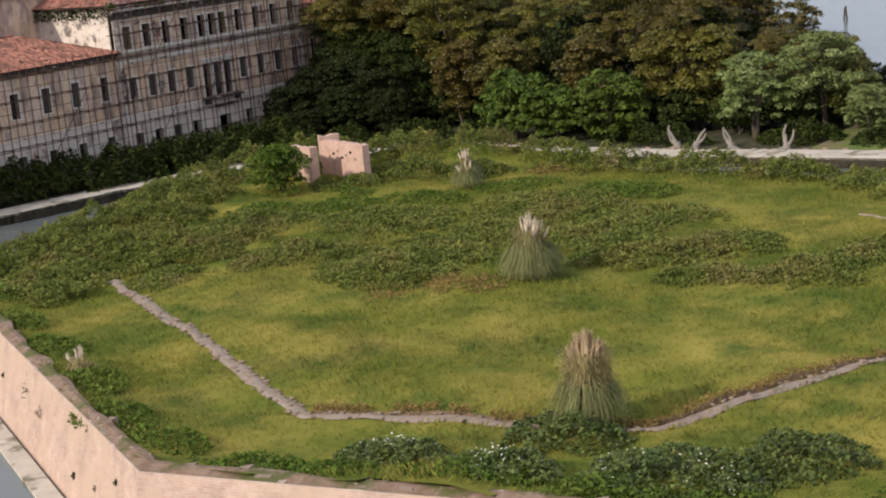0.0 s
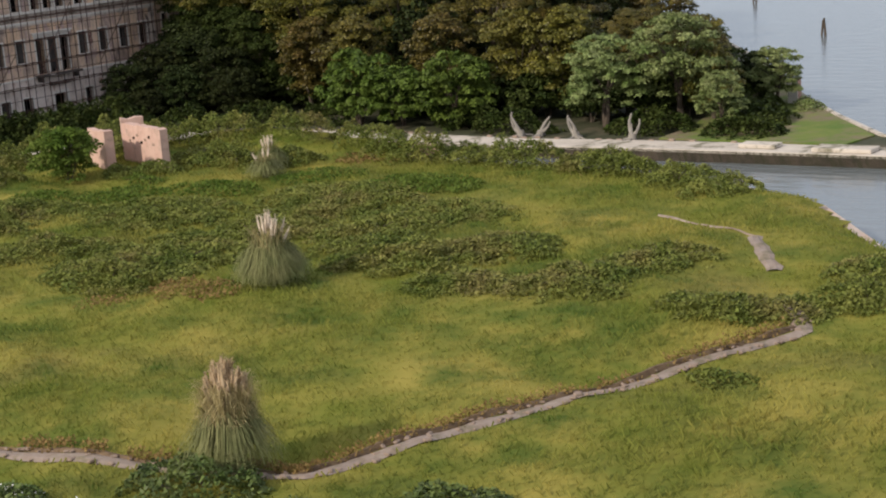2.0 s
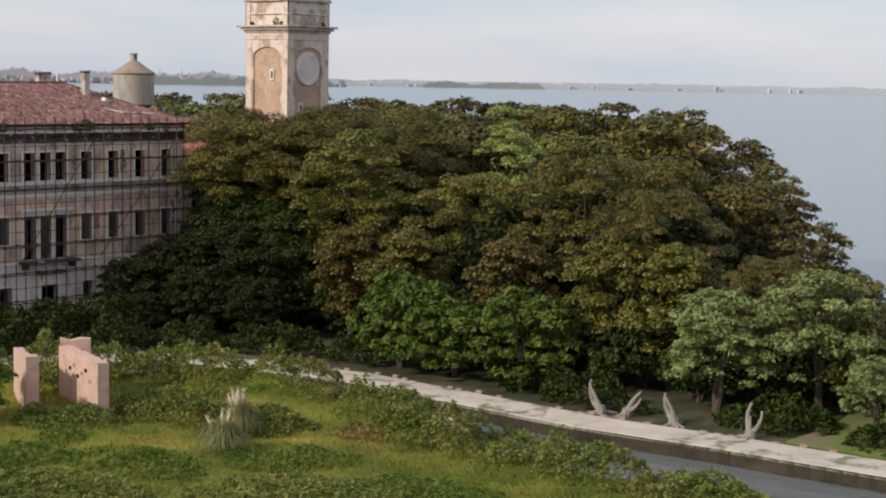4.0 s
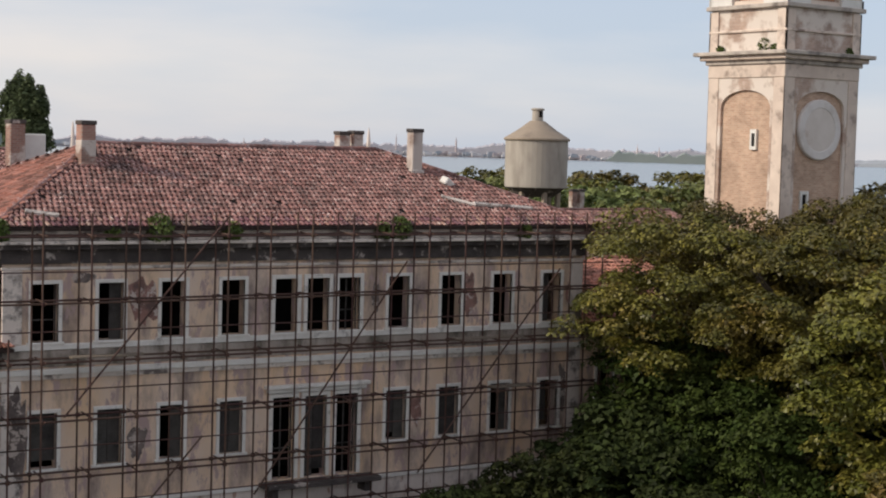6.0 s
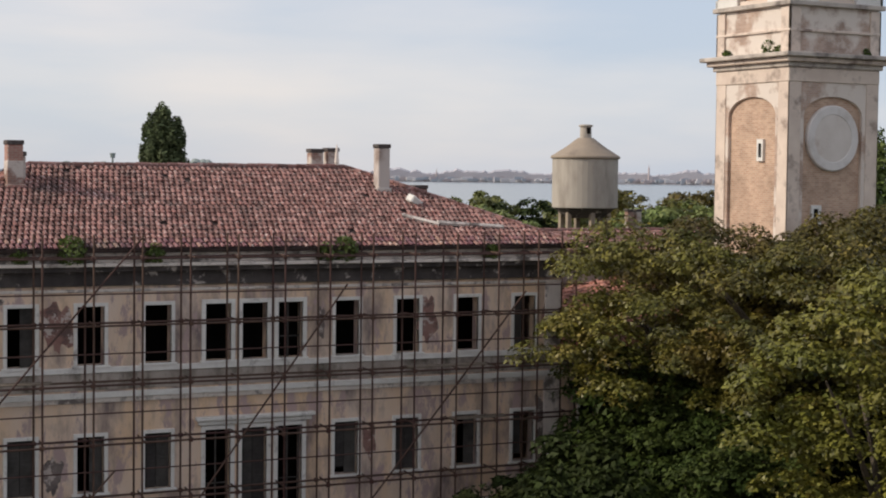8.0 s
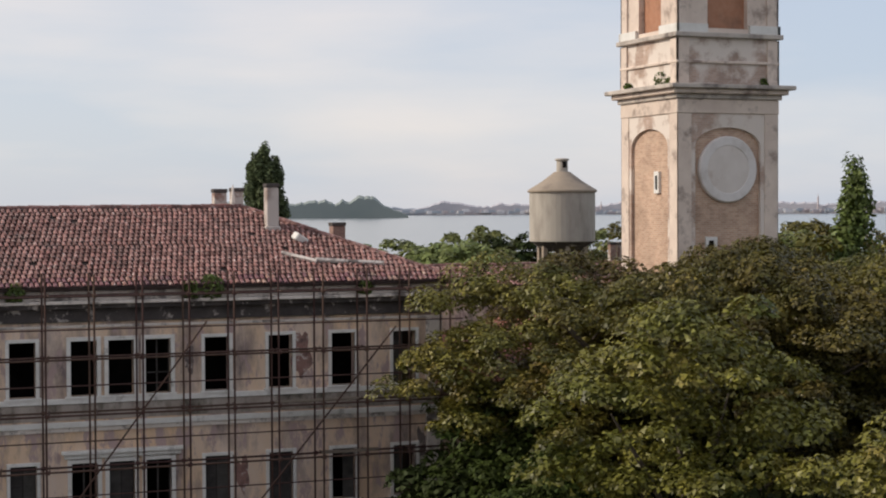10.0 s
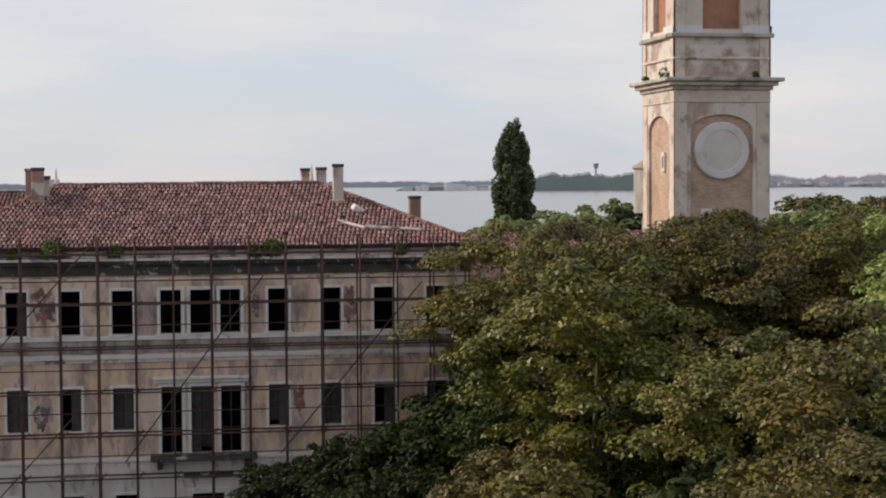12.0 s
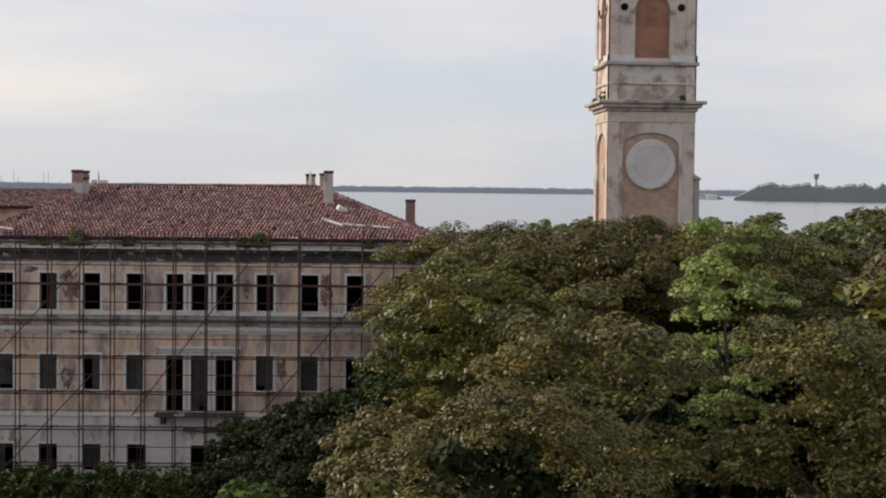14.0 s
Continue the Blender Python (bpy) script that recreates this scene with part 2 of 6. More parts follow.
M_RUST = mat("rusty_steel_tube", (0.058, 0.034, 0.026), (0.095, 0.052, 0.038), 4.0, rough=0.75, rand=0.2)
M_PLANK = mat("weathered_plank", (0.15, 0.12, 0.09), (0.24, 0.20, 0.16), 3.0, rough=0.9)
M_CHIM = brick_mat("chimney_brick", (0.25, 0.11, 0.08), (0.34, 0.18, 0.13), (0.30, 0.25, 0.21), plaster=(0.56, 0.50, 0.45), cover=(0.47, 0.52))
M_CHIM_PALE = brick_mat("pale_chimney_render", (0.30, 0.20, 0.16), (0.38, 0.28, 0.23), (0.36, 0.31, 0.28), plaster=(0.54, 0.48, 0.44), cover=(0.36, 0.46))
M_CHIM_RED = brick_mat("red_chimney_brick", (0.36, 0.15, 0.105), (0.43, 0.21, 0.15), (0.40, 0.30, 0.25))
M_TOWER = brick_mat("tower_brick", (0.42, 0.235, 0.145), (0.54, 0.335, 0.215), (0.50, 0.39, 0.29))
M_TOWER_P = brick_mat("tower_brick_under_plaster", (0.40, 0.25, 0.18), (0.48, 0.32, 0.24), (0.42, 0.35, 0.29), plaster=(0.70, 0.62, 0.55), cover=(0.45, 0.54))
M_TSTONE = mat("tower_stone", (0.70, 0.59, 0.50), (0.57, 0.465, 0.395), 0.8, stain=(0.28, 0.215, 0.18), stain_scale=0.9, stain_lo=0.52, stain_hi=0.66, bump=0.2, bump_scale=8)
M_TLEDGE = mat("tower_ledge_stone", (0.40, 0.35, 0.31), (0.54, 0.48, 0.42), 1.2, stain=(0.13, 0.11, 0.10), stain_scale=0.9, stain_lo=0.48, stain_hi=0.68)
M_CLOCK = mat("clock_face_stone", (0.63, 0.59, 0.56), (0.70, 0.66, 0.63), 2.0, stain=(0.50, 0.45, 0.41), stain_scale=1.0)
M_DIAL = mat("clock_dial_stone", (0.60, 0.54, 0.49), (0.66, 0.60, 0.55), 1.5, stain=(0.42, 0.32, 0.26), stain_scale=0.5, stain_lo=0.56, stain_hi=0.72)
M_BLOCKED = mat("blocked_arch_brick", (0.36, 0.17, 0.10), (0.42, 0.22, 0.14), 3.0, stain=(0.22, 0.12, 0.08), stain_scale=0.8)
M_TANK = mat("tank_concrete", (0.36, 0.325, 0.28), (0.42, 0.38, 0.33), 0.8, stain=(0.25, 0.22, 0.19), stain_scale=0.7, streak=0.3, bump=0.15)
M_TANKROOF = mat("tank_roof_concrete", (0.27, 0.22, 0.17), (0.33, 0.27, 0.21), 0.8, stain=(0.20, 0.16, 0.13), stain_scale=0.9)
M_FORT = brick_mat("fort_brick", (0.46, 0.27, 0.20), (0.55, 0.36, 0.28), (0.50, 0.40, 0.33), plaster=(0.52, 0.38, 0.30), cover=(0.45, 0.62))
M_COPING = mat("fort_coping", (0.24, 0.18, 0.14), (0.33, 0.25, 0.20), 2.0, stain=(0.12, 0.10, 0.06), stain_scale=0.8, bump=0.4, bump_scale=6)
M_RUBBLE = mat("brown_earth_and_rubble", (0.17, 0.11, 0.075), (0.30, 0.21, 0.16), 1.8, stain=(0.10, 0.105, 0.035), stain_scale=0.5, stain_lo=0.48, stain_hi=0.58, bump=0.8, bump_scale=5, coords="World", patch=(0.44, 0.36, 0.31), patch_scale=1.6, patch_lo=0.60, patch_hi=0.64)
M_RUIN = mat("pink_ruined_render", (0.60, 0.42, 0.35), (0.52, 0.34, 0.28), 1.5, stain=(0.36, 0.27, 0.22), stain_scale=1.0, stain_lo=0.55, stain_hi=0.7, bump=0.4, bump_scale=5)
M_QUAY = mat("pale_quay_stone", (0.60, 0.54, 0.47), (0.46, 0.41, 0.35), 0.7, stain=(0.20, 0.185, 0.13), stain_scale=0.6, stain_lo=0.52, stain_hi=0.62, coords="World", bump=0.3, bump_scale=5)
M_QUAYWALL = mat("wet_quay_wall", (0.085, 0.07, 0.055), (0.15, 0.12, 0.095), 1.0, stain=(0.035, 0.035, 0.028), stain_scale=0.6)
M_PATHM = mat("mossy_brick_footpath", (0.25, 0.19, 0.15), (0.33, 0.27, 0.23), 2.0, stain=(0.15, 0.13, 0.07), stain_scale=1.2, bump=0.4, bump_scale=8)
M_SOIL = mat("dark_kerb_earth", (0.10, 0.065, 0.042), (0.20, 0.14, 0.085), 2.0, bump=0.5, bump_scale=6)
# Base colour kept dark to include the shade below the trees.
M_EARTH = mat("shade_toned_undergrowth_earth", (0.035, 0.042, 0.018), (0.060, 0.062, 0.032), 0.6, stain=(0.15, 0.12, 0.085), stain_scale=0.25, stain_lo=0.50, bump=0.5, bump_scale=3, coords="World")
M_GRASS = mat("rough_meadow", (0.110, 0.142, 0.021), (0.288, 0.247, 0.059), 0.20, stain=(0.300, 0.200, 0.078), stain_scale=0.13, stain_lo=0.54, stain_hi=0.74, bump=0.6, bump_scale=2.5, coords="World", rough=1.0, spec=0.05, patch=(0.078, 0.115, 0.022), patch_scale=0.26, patch_lo=0.45, patch_hi=0.66)
M_BLADE = mat("grass_blades", (0.165, 0.209, 0.037), (0.385, 0.334, 0.089), 0.20, stain=(0.430, 0.295, 0.120), stain_scale=0.13, stain_lo=0.54, stain_hi=0.74, island=0.13, coords="World", rough=0.9, translucent=0.5, spec=0.1, patch=(0.120, 0.172, 0.034), patch_scale=0.26, patch_lo=0.45, patch_hi=0.66)
M_LAWN = mat("fresh_grass", (0.095, 0.155, 0.026), (0.165, 0.195, 0.046), 0.5, stain=(0.19, 0.15, 0.095), stain_scale=0.35, stain_lo=0.46, stain_hi=0.62, bump=0.8, bump_scale=3, coords="World", rough=1.0)
M_BRAMBLE = mat("bramble_leaves", (0.110, 0.150, 0.030), (0.245, 0.255, 0.064), 0.5, stain=(0.225, 0.185, 0.072), stain_scale=0.25, stain_lo=0.52, stain_hi=0.72, island=0.4, coords="World", rough=0.6, translucent=0.3, spec=0.15)
M_LEAF = mat("olive_leaves", (0.058, 0.064, 0.011), (0.165, 0.140, 0.027), 0.45, stain=(0.200, 0.140, 0.032), stain_scale=0.28, stain_lo=0.54, stain_hi=0.72, island=0.55, rand=0.22, rough=0.45, translucent=0.16, spec=0.3)
M_LEAF_BUSH = mat("bush_leaves", (0.060, 0.098, 0.024), (0.145, 0.180, 0.050), 0.6, island=0.5, coords="World", rough=0.5, translucent=0.2, spec=0.25)
M_LEAF_BACK = mat("mid_green_leaves", (0.105, 0.145, 0.045), (0.225, 0.25, 0.09), 0.4, island=0.5, rand=0.2, rough=0.5, translucent=0.25, spec=0.2)
M_LEAF_PALE = mat("pale_green_leaves", (0.195, 0.255, 0.060), (0.41, 0.45, 0.16), 0.6, island=0.55, rough=0.55, translucent=0.3, spec=0.2)
M_LEAF_FRESH = mat("fresh_green_leaves", (0.050, 0.092, 0.013), (0.115, 0.165, 0.030), 0.6, island=0.5, rand=0.1, rough=0.55, translucent=0.25, spec=0.15)
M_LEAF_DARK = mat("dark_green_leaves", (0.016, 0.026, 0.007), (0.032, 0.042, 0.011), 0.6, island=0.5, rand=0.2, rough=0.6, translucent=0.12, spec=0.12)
M_LEAF_BELT = mat("hedge_and_shaded_leaves", (0.026, 0.044, 0.009), (0.055, 0.070, 0.016), 0.6, island=0.5, coords="World", rough=0.6, translucent=0.15, spec=0.12)
# Leaf green lightened and greyed to include the haze at that distance.
M_LEAF_POPLAR = mat("hazed_poplar_leaves", (0.062, 0.085, 0.040), (0.115, 0.135, 0.065), 0.12, island=0.6, rough=0.6, translucent=0.2, spec=0.12)
M_LEAF_GREY = mat("grey_green_leaves", (0.105, 0.165, 0.042), (0.295, 0.335, 0.14), 0.6, island=0.5, rand=0.1, rough=0.55, translucent=0.25, spec=0.15)
M_BARK = mat("brown_bark", (0.06, 0.045, 0.033), (0.10, 0.08, 0.06), 3.0, streak=0.3, bump=0.6, bump_scale=8)
M_GREYWOOD = mat("bleached_grey_wood", (0.23, 0.21, 0.185), (0.33, 0.305, 0.27), 3.0, streak=0.4, stain=(0.12, 0.11, 0.10), stain_scale=1.5, bump=0.5)
M_WEED = mat("lush_weeds", (0.075, 0.130, 0.018), (0.155, 0.205, 0.042), 0.5, island=0.35, coords="World", rough=0.7, translucent=0.35, spec=0.1)
M_REED = mat("dry_pampas_blades", (0.33, 0.275, 0.13), (0.47, 0.39, 0.20), 1.0, island=0.3, rough=0.9, translucent=0.2)
M_REEDG = mat("green_pampas_blades", (0.15, 0.17, 0.065), (0.27, 0.265, 0.12), 1.0, island=0.3, rough=0.9, translucent=0.2)
M_PLUME = mat("pampas_plumes", (0.60, 0.50, 0.40), (0.72, 0.63, 0.53), 2.0, island=0.15, rough=1.0, translucent=0.2)
M_PLUME_OLD = mat("old_pampas_plumes", (0.42, 0.31, 0.19), (0.54, 0.42, 0.28), 2.0, island=0.2, rough=1.0, translucent=0.2)
M_DRY = mat("withered_weeds", (0.22, 0.15, 0.060), (0.32, 0.22, 0.090), 0.8, island=0.3, coords="World", rough=0.9, translucent=0.3, spec=0.05)
M_FLOWER = mat("white_blossom", (0.75, 0.75, 0.68), (0.85, 0.85, 0.80), 2.0, rough=0.8)
# Haze over the lagoon is mixed into the next five base colours.
M_FAR = mat("hazed_woods", (0.40, 0.43, 0.475), (0.44, 0.465, 0.505), 0.006, coords="World", rough=1.0, spec=0.0)
M_FARW = mat("hazed_island", (0.215, 0.25, 0.245), (0.28, 0.31, 0.295), 0.006, coords="World", rough=1.0, spec=0.0)
M_FARC = mat("hazed_city", (0.40, 0.395, 0.435), (0.47, 0.45, 0.475), 0.01, coords="World", rough=1.0, spec=0.0)
M_FARB = mat("hazed_walls", (0.64, 0.62, 0.63), (0.76, 0.72, 0.71), 0.006, island=0.12, coords="World", rough=1.0, spec=0.0)
M_FARR = mat("hazed_roofs", (0.47, 0.42, 0.43), (0.53, 0.455, 0.45), 0.006, island=0.08, coords="World", rough=1.0, spec=0.0)
M_WHITE = mat("white_block", (0.72, 0.70, 0.66), (0.62, 0.60, 0.56), 2.0, rough=0.9)

M_WATER = bpy.data.materials.new("lagoon_water")
M_WATER.use_nodes = True
_n, _l = M_WATER.node_tree.nodes, M_WATER.node_tree.links
_p = _n["Principled BSDF"]
_p.inputs["Base Color"].default_value, _p.inputs["Roughness"].default_value = (0.14, 0.16, 0.165, 1), 0.17
_p.inputs["Specular IOR Level"].default_value = 0.5
_g = _n.new("ShaderNodeNewGeometry")
_b = _n.new("ShaderNodeBump")
_b.inputs["Strength"].default_value, _b.inputs["Distance"].default_value = 0.5, 0.12
_t = _n.new("ShaderNodeTexNoise")
_t.inputs["Scale"].default_value, _t.inputs["Detail"].default_value = 1.1, 5
_m = _n.new("ShaderNodeMapping")
_m.inputs["Scale"].default_value, _m.inputs["Rotation"].default_value = (1.0, 0.35, 1), (0, 0, 0.6)
_l.new(_g.outputs["Position"], _m.inputs["Vector"]), _l.new(_m.outputs["Vector"], _t.inputs["Vector"])
_l.new(_t.outputs["Fac"], _b.inputs["Height"]), _l.new(_b.outputs["Normal"], _p.inputs["Normal"])


# ---- mesh helpers ----
def link(name, verts, faces, material, parent=None, label="", smooth=False, kind=""):
    me = bpy.data.meshes.new(name)
    me.from_pydata([tuple(v) for v in verts], [], faces)
    me.materials.append(material)
    if smooth:
        me.polygons.foreach_set("use_smooth", [True] * len(me.polygons))
    me.update()
    ob = new(name, me)
    ob.parent = parent
    return tagged(ob, label=label, kind=kind)


def part(name, bm, material, parent, label="", smooth=False):
    me = bpy.data.meshes.new(name)
    bm.to_mesh(me)
    bm.free()
    me.materials.append(material)
    if smooth:
        me.polygons.foreach_set("use_smooth", [True] * len(me.polygons))
    ob = new(name, me)
    ob.parent = parent
    return tagged(ob, label=label)


def thing(name, at, label, category, group="", kind="", turn=0.0):
    ob = new(name)
    ob.location, ob.rotation_euler = at, (0, 0, radians(turn))
    ob.empty_display_size = 0.3
    return tagged(ob, label=label, category=category, group=group, kind=kind)


def box(bm, x0, x1, y0, y1, z0, z1, bevel=0.0):
    vs = [bm.verts.new((x, y, z)) for x in (x0, x1) for y in (y0, y1) for z in (z0, z1)]
    fs = [bm.faces.new([vs[i] for i in q]) for q in ((0, 1, 3, 2), (4, 6, 7, 5), (0, 4, 5, 1), (2, 3, 7, 6), (0, 2, 6, 4), (1, 5, 7, 3))]
    if bevel:
        bmesh.ops.bevel(bm, geom=list({e for f in fs for e in f.edges}), offset=bevel, segments=1, affect="EDGES")
    return bm


def boxes(*rows, bevel=0.0):
    bm = bmesh.new()
    for r in rows:
        box(bm, *r, bevel=bevel)
    return bm


def tube(bm, a, b, r0, r1=None, sides=6):
    a, b = Vector(a), Vector(b)
    q = (b - a).to_track_quat("Z", "Y")
    r1 = r0 if r1 is None else r1
    ra = [bm.verts.new(a + q @ Vector((math.cos(k * math.tau / sides) * r0, math.sin(k * math.tau / sides) * r0, 0))) for k in range(sides)]
    rb = [bm.verts.new(b + q @ Vector((math.cos(k * math.tau / sides) * r1, math.sin(k * math.tau / sides) * r1, 0))) for k in range(sides)]
    for k in range(sides):
        bm.faces.new((ra[k], ra[(k + 1) % sides], rb[(k + 1) % sides], rb[k]))
    bm.faces.new(ra[::-1]), bm.faces.new(rb)
    return bm


def lathe(bm, profile, sides=32, centre=(0, 0)):
    rings = []
    for r, z in profile:
        rings.append([bm.verts.new((centre[0] + r * math.cos(k * math.tau / sides), centre[1] + r * math.sin(k * math.tau / sides), z)) for k in range(sides)])
    for lo, hi in zip(rings, rings[1:]):
        for k in range(sides):
            bm.faces.new((lo[k], lo[(k + 1) % sides], hi[(k + 1) % sides], hi[k]))
    bm.faces.new(rings[0][::-1]), bm.faces.new(rings[-1])
    return bm


def prism(bm, outline, z0, z1):
    lo = [bm.verts.new((x, y, z0)) for x, y in outline]
    hi = [bm.verts.new((x, y, z1)) for x, y in outline]
    k = len(outline)
    for i in range(k):
        bm.faces.new((lo[i], lo[(i + 1) % k], hi[(i + 1) % k], hi[i]))
    bm.faces.new(lo[::-1]), bm.faces.new(hi)
    return bm


# ---- water and ground ----
WATER_Z, ISLE_Z, FORT_Z = -0.3, 0.45, 2.4
tagged(link("water", [(-4600, -4600, WATER_Z), (4600, -4600, WATER_Z), (4600, 4600, WATER_Z), (-4600, 4600, WATER_Z)], [(0, 1, 2, 3)], M_WATER),
       "grey-green lagoon water with small ripples", "water", kind="structure")

ISLE = [(-95, 30), (-60, 6), (-26.5, -6.5), (-17, -8.2), (-5, -13), (0.5, -18), (3.2, -30), (2.4, -48), (3.2, -56), (3.6, -66), (3.8, -79),
        (9.5, -78), (11.0, -72.8), (18.3, -66.8), (26.6, -60.6), (48, -47), (85, -20), (115, 40), (110, 120), (95, 205), (40, 212), (-10, 150), (-40, 115), (-95, 70)]
tagged(part("ground", prism(bmesh.new(), ISLE, -2.5, ISLE_Z), M_EARTH, None), "earth and low weeds of the main island, shade put into the dark colour", "ground", kind="structure")


def strip(name, line, width, z0, z1, material, label, category, side=1, kind="structure", parent=None):
    """A long low slab along a line, its outer edge on the line."""
    bm = bmesh.new()
    pts = [Vector(p) for p in line]
    inner = []
    for i, p in enumerate(pts):
        a, b = pts[max(i - 1, 0)], pts[min(i + 1, len(pts) - 1)]
        d = (b - a).normalized()
        inner.append(p + side * width * Vector((-d.y, d.x)))
    rows = [[bm.verts.new((q.x, q.y, z)) for q, z in ((p, z0), (p, z1), (w, z1), (w, z0))] for p, w in zip(pts, inner)]
    for a, b in zip(rows, rows[1:]):
        for k in range(4):
            bm.faces.new((a[k], a[(k + 1) % 4], b[(k + 1) % 4], b[k]))
    bm.faces.new(rows[0][::-1]), bm.faces.new(rows[-1])
    ob = part(name, bm, material, parent)
    return tagged(ob, label, category, kind=kind)


QUAY = [(-60, 6), (-26.5, -6.5), (-17, -8.2), (-5, -13), (0.5, -18), (3.2, -30), (2.4, -48), (3.2, -56), (3.6, -66), (3.8, -79), (9.5, -78)]
strip("quay_wall", [Vector(p) * 1.0 for p in QUAY], 0.5, -2.0, 0.30, M_QUAYWALL, "dark wet quay wall with tide stains", "quay wall", side=1)
strip("pavement", [(x, y) for x, y in QUAY], 3.0, 0.31, 0.52, M_QUAY, "pale worn stone quay path along the canal", "pavement", side=1)
quay_path = bpy.data.objects["pavement"]
kerb_mesh = None
stone_rnd = random.Random(31)
for (ax, ay), (bx, by) in zip(QUAY[3:8], QUAY[4:9]):
    k = int(math.dist((ax, ay), (bx, by)) / 0.75)
    d = Vector((bx - ax, by - ay)).normalized()
    for i in range(k):
        if stone_rnd.random() < 0.45:
            continue
        q = Vector((ax, ay)).lerp(Vector((bx, by)), (i + 0.5) / k) + Vector((-d.y, d.x)) * (3.05 + stone_rnd.uniform(-0.08, 0.08))
        if kerb_mesh is None:
            ob = part("kerb_stone", boxes((-0.22, 0.22, -0.13, 0.13, 0.0, 0.2), bevel=0.04), M_COPING, quay_path)
            kerb_mesh = ob.data
        else:
            ob = new("kerb_stone", kerb_mesh)
            ob.parent = quay_path
        ob.location, ob.rotation_euler = (q.x, q.y, 0.44 + stone_rnd.uniform(-0.1, 0.06)), (0, 0, math.atan2(d.y, d.x) + stone_rnd.uniform(-0.2, 0.2))

strip("shore_wall", [(9.5, -78), (11.0, -72.8), (18.3, -66.8), (26.6, -60.6), (48, -47), (85, -20)], 0.35, -2.0, 0.58, M_QUAY, "low white stone shore wall", "shore wall", side=1)
tagged(part("lawn", prism(bmesh.new(), [(7.0, -71.6), (10.7, -72.2), (18.0, -66.4), (26.3, -60.2), (33, -55.4), (24, -55), (12, -58), (7.0, -58)], 0.3, 0.56), M_LAWN, None),
       "fresh green grass on the island's point", "grass", kind="structure")

FORT = [(-71.3, -67.9), (-67.1, -91.0), (-49, -109.5), (-31.0, -91.6), (-15.9, -79.8), (-11.4, -72.0), (-9.4, -51), (-9.6, -31), (-23, -22.3), (-38, -27.5), (-53, -33.5)]
BASE = [(x + (x - fx) * 0.065, y + (y - fy) * 0.065) for fx, fy in ((-41, -57),) for x, y in FORT]


def inside(x, y, poly):
    hit = False
    for (x0, y0), (x1, y1) in zip(poly, poly[1:] + poly[:1]):
        if (y0 > y) != (y1 > y) and x < (x1 - x0) * (y - y0) / (y1 - y0) + x0:
            hit = not hit
    return hit


def edge_gap(x, y):
    """Distance to the fort's rim where it stands high, and to its low south-eastern rim."""
    high, low = 99.0, 99.0
    for k_, ((ax, ay), (bx, by)) in enumerate(zip(FORT, FORT[1:] + FORT[:1])):
        u = max(0.0, min(1.0, ((x - ax) * (bx - ax) + (y - ay) * (by - ay)) / ((bx - ax) ** 2 + (by - ay) ** 2)))
        d = math.hypot(x - ax - u * (bx - ax), y - ay - u * (by - ay))
        if k_ in (3, 4, 5):
            low = min(low, d)
        else:
            high = min(high, d)
    return high, low


def meadow_z(x, y):
    high, low = edge_gap(x, y)
    v = 0.85 * max(0.0, 1 - high / 5.5) ** 1.5 * min(1.0, low / 6.0) - 0.6 * max(0.0, 1 - low / 3.0) ** 1.5
    v += 0.40 * noise.noise((x * 0.12, y * 0.12, 3.0)) + 0.20 * noise.noise((x * 0.35, y * 0.35, 7.0)) + 0.06 * noise.noise((x * 1.1, y * 1.1, 2.0))
    return FORT_Z + v


fort = thing("fort", (0, 0, 0), "octagonal brick sea fort with battered walls, overgrown on top", "fort")
for i in range(len(FORT)):
    j = (i + 1) % len(FORT)
    (ax, ay), (bx, by), (cx, cy), (dx, dy) = FORT[i], FORT[j], BASE[j], BASE[i]
    mx, my = sum(p[0] for p in FORT) / len(FORT), sum(p[1] for p in FORT) / len(FORT)
    k = 0.982
    rim = 3.15 if i in (0, 1, 2, 10) else (1.7 if i in (3, 4, 5) else 2.9)
    v = [(dx, dy, -2), (cx, cy, -2), (bx, by, rim), (ax, ay, rim)]
    w = [(mx + (x - mx) * k, my + (y - my) * k, z) for x, y, z in v]
    link("wall", v + w, [(0, 1, 2, 3), (5, 4, 7, 6), (3, 2, 6, 7), (4, 5, 1, 0), (0, 3, 7, 4), (2, 1, 5, 6)], M_FORT, fort, "pink weathered brick wall")
    if i not in (0, 1, 2, 10):
        continue
    seg = max(2, int(math.dist(FORT[i], FORT[j]) / 1.1))
    for s in range(seg):
        if random.random() < 0.55:
            continue
        u0 = (s + random.uniform(0.03, 0.4)) / seg
        u1 = min((s + 0.98) / seg, u0 + random.uniform(0.25, 0.6) / seg)
        h = random.uniform(3.17, 3.25)
        wd = random.uniform(0.006, 0.022)
        quad = []
        inset = random.uniform(0.0, 0.012)
        for u, f in ((u0, 1.0 - inset), (u1, 0.997 - inset), (u1, 0.996 - inset - wd), (u0, 1 - inset - wd * 0.8)):
            x, y = ax + (bx - ax) * u, ay + (by - ay) * u
            quad.append((mx + (x - mx) * f, my + (y - my) * f))
        part("coping_stone", prism(bmesh.new(), quad, 2.6, h), M_COPING, fort)

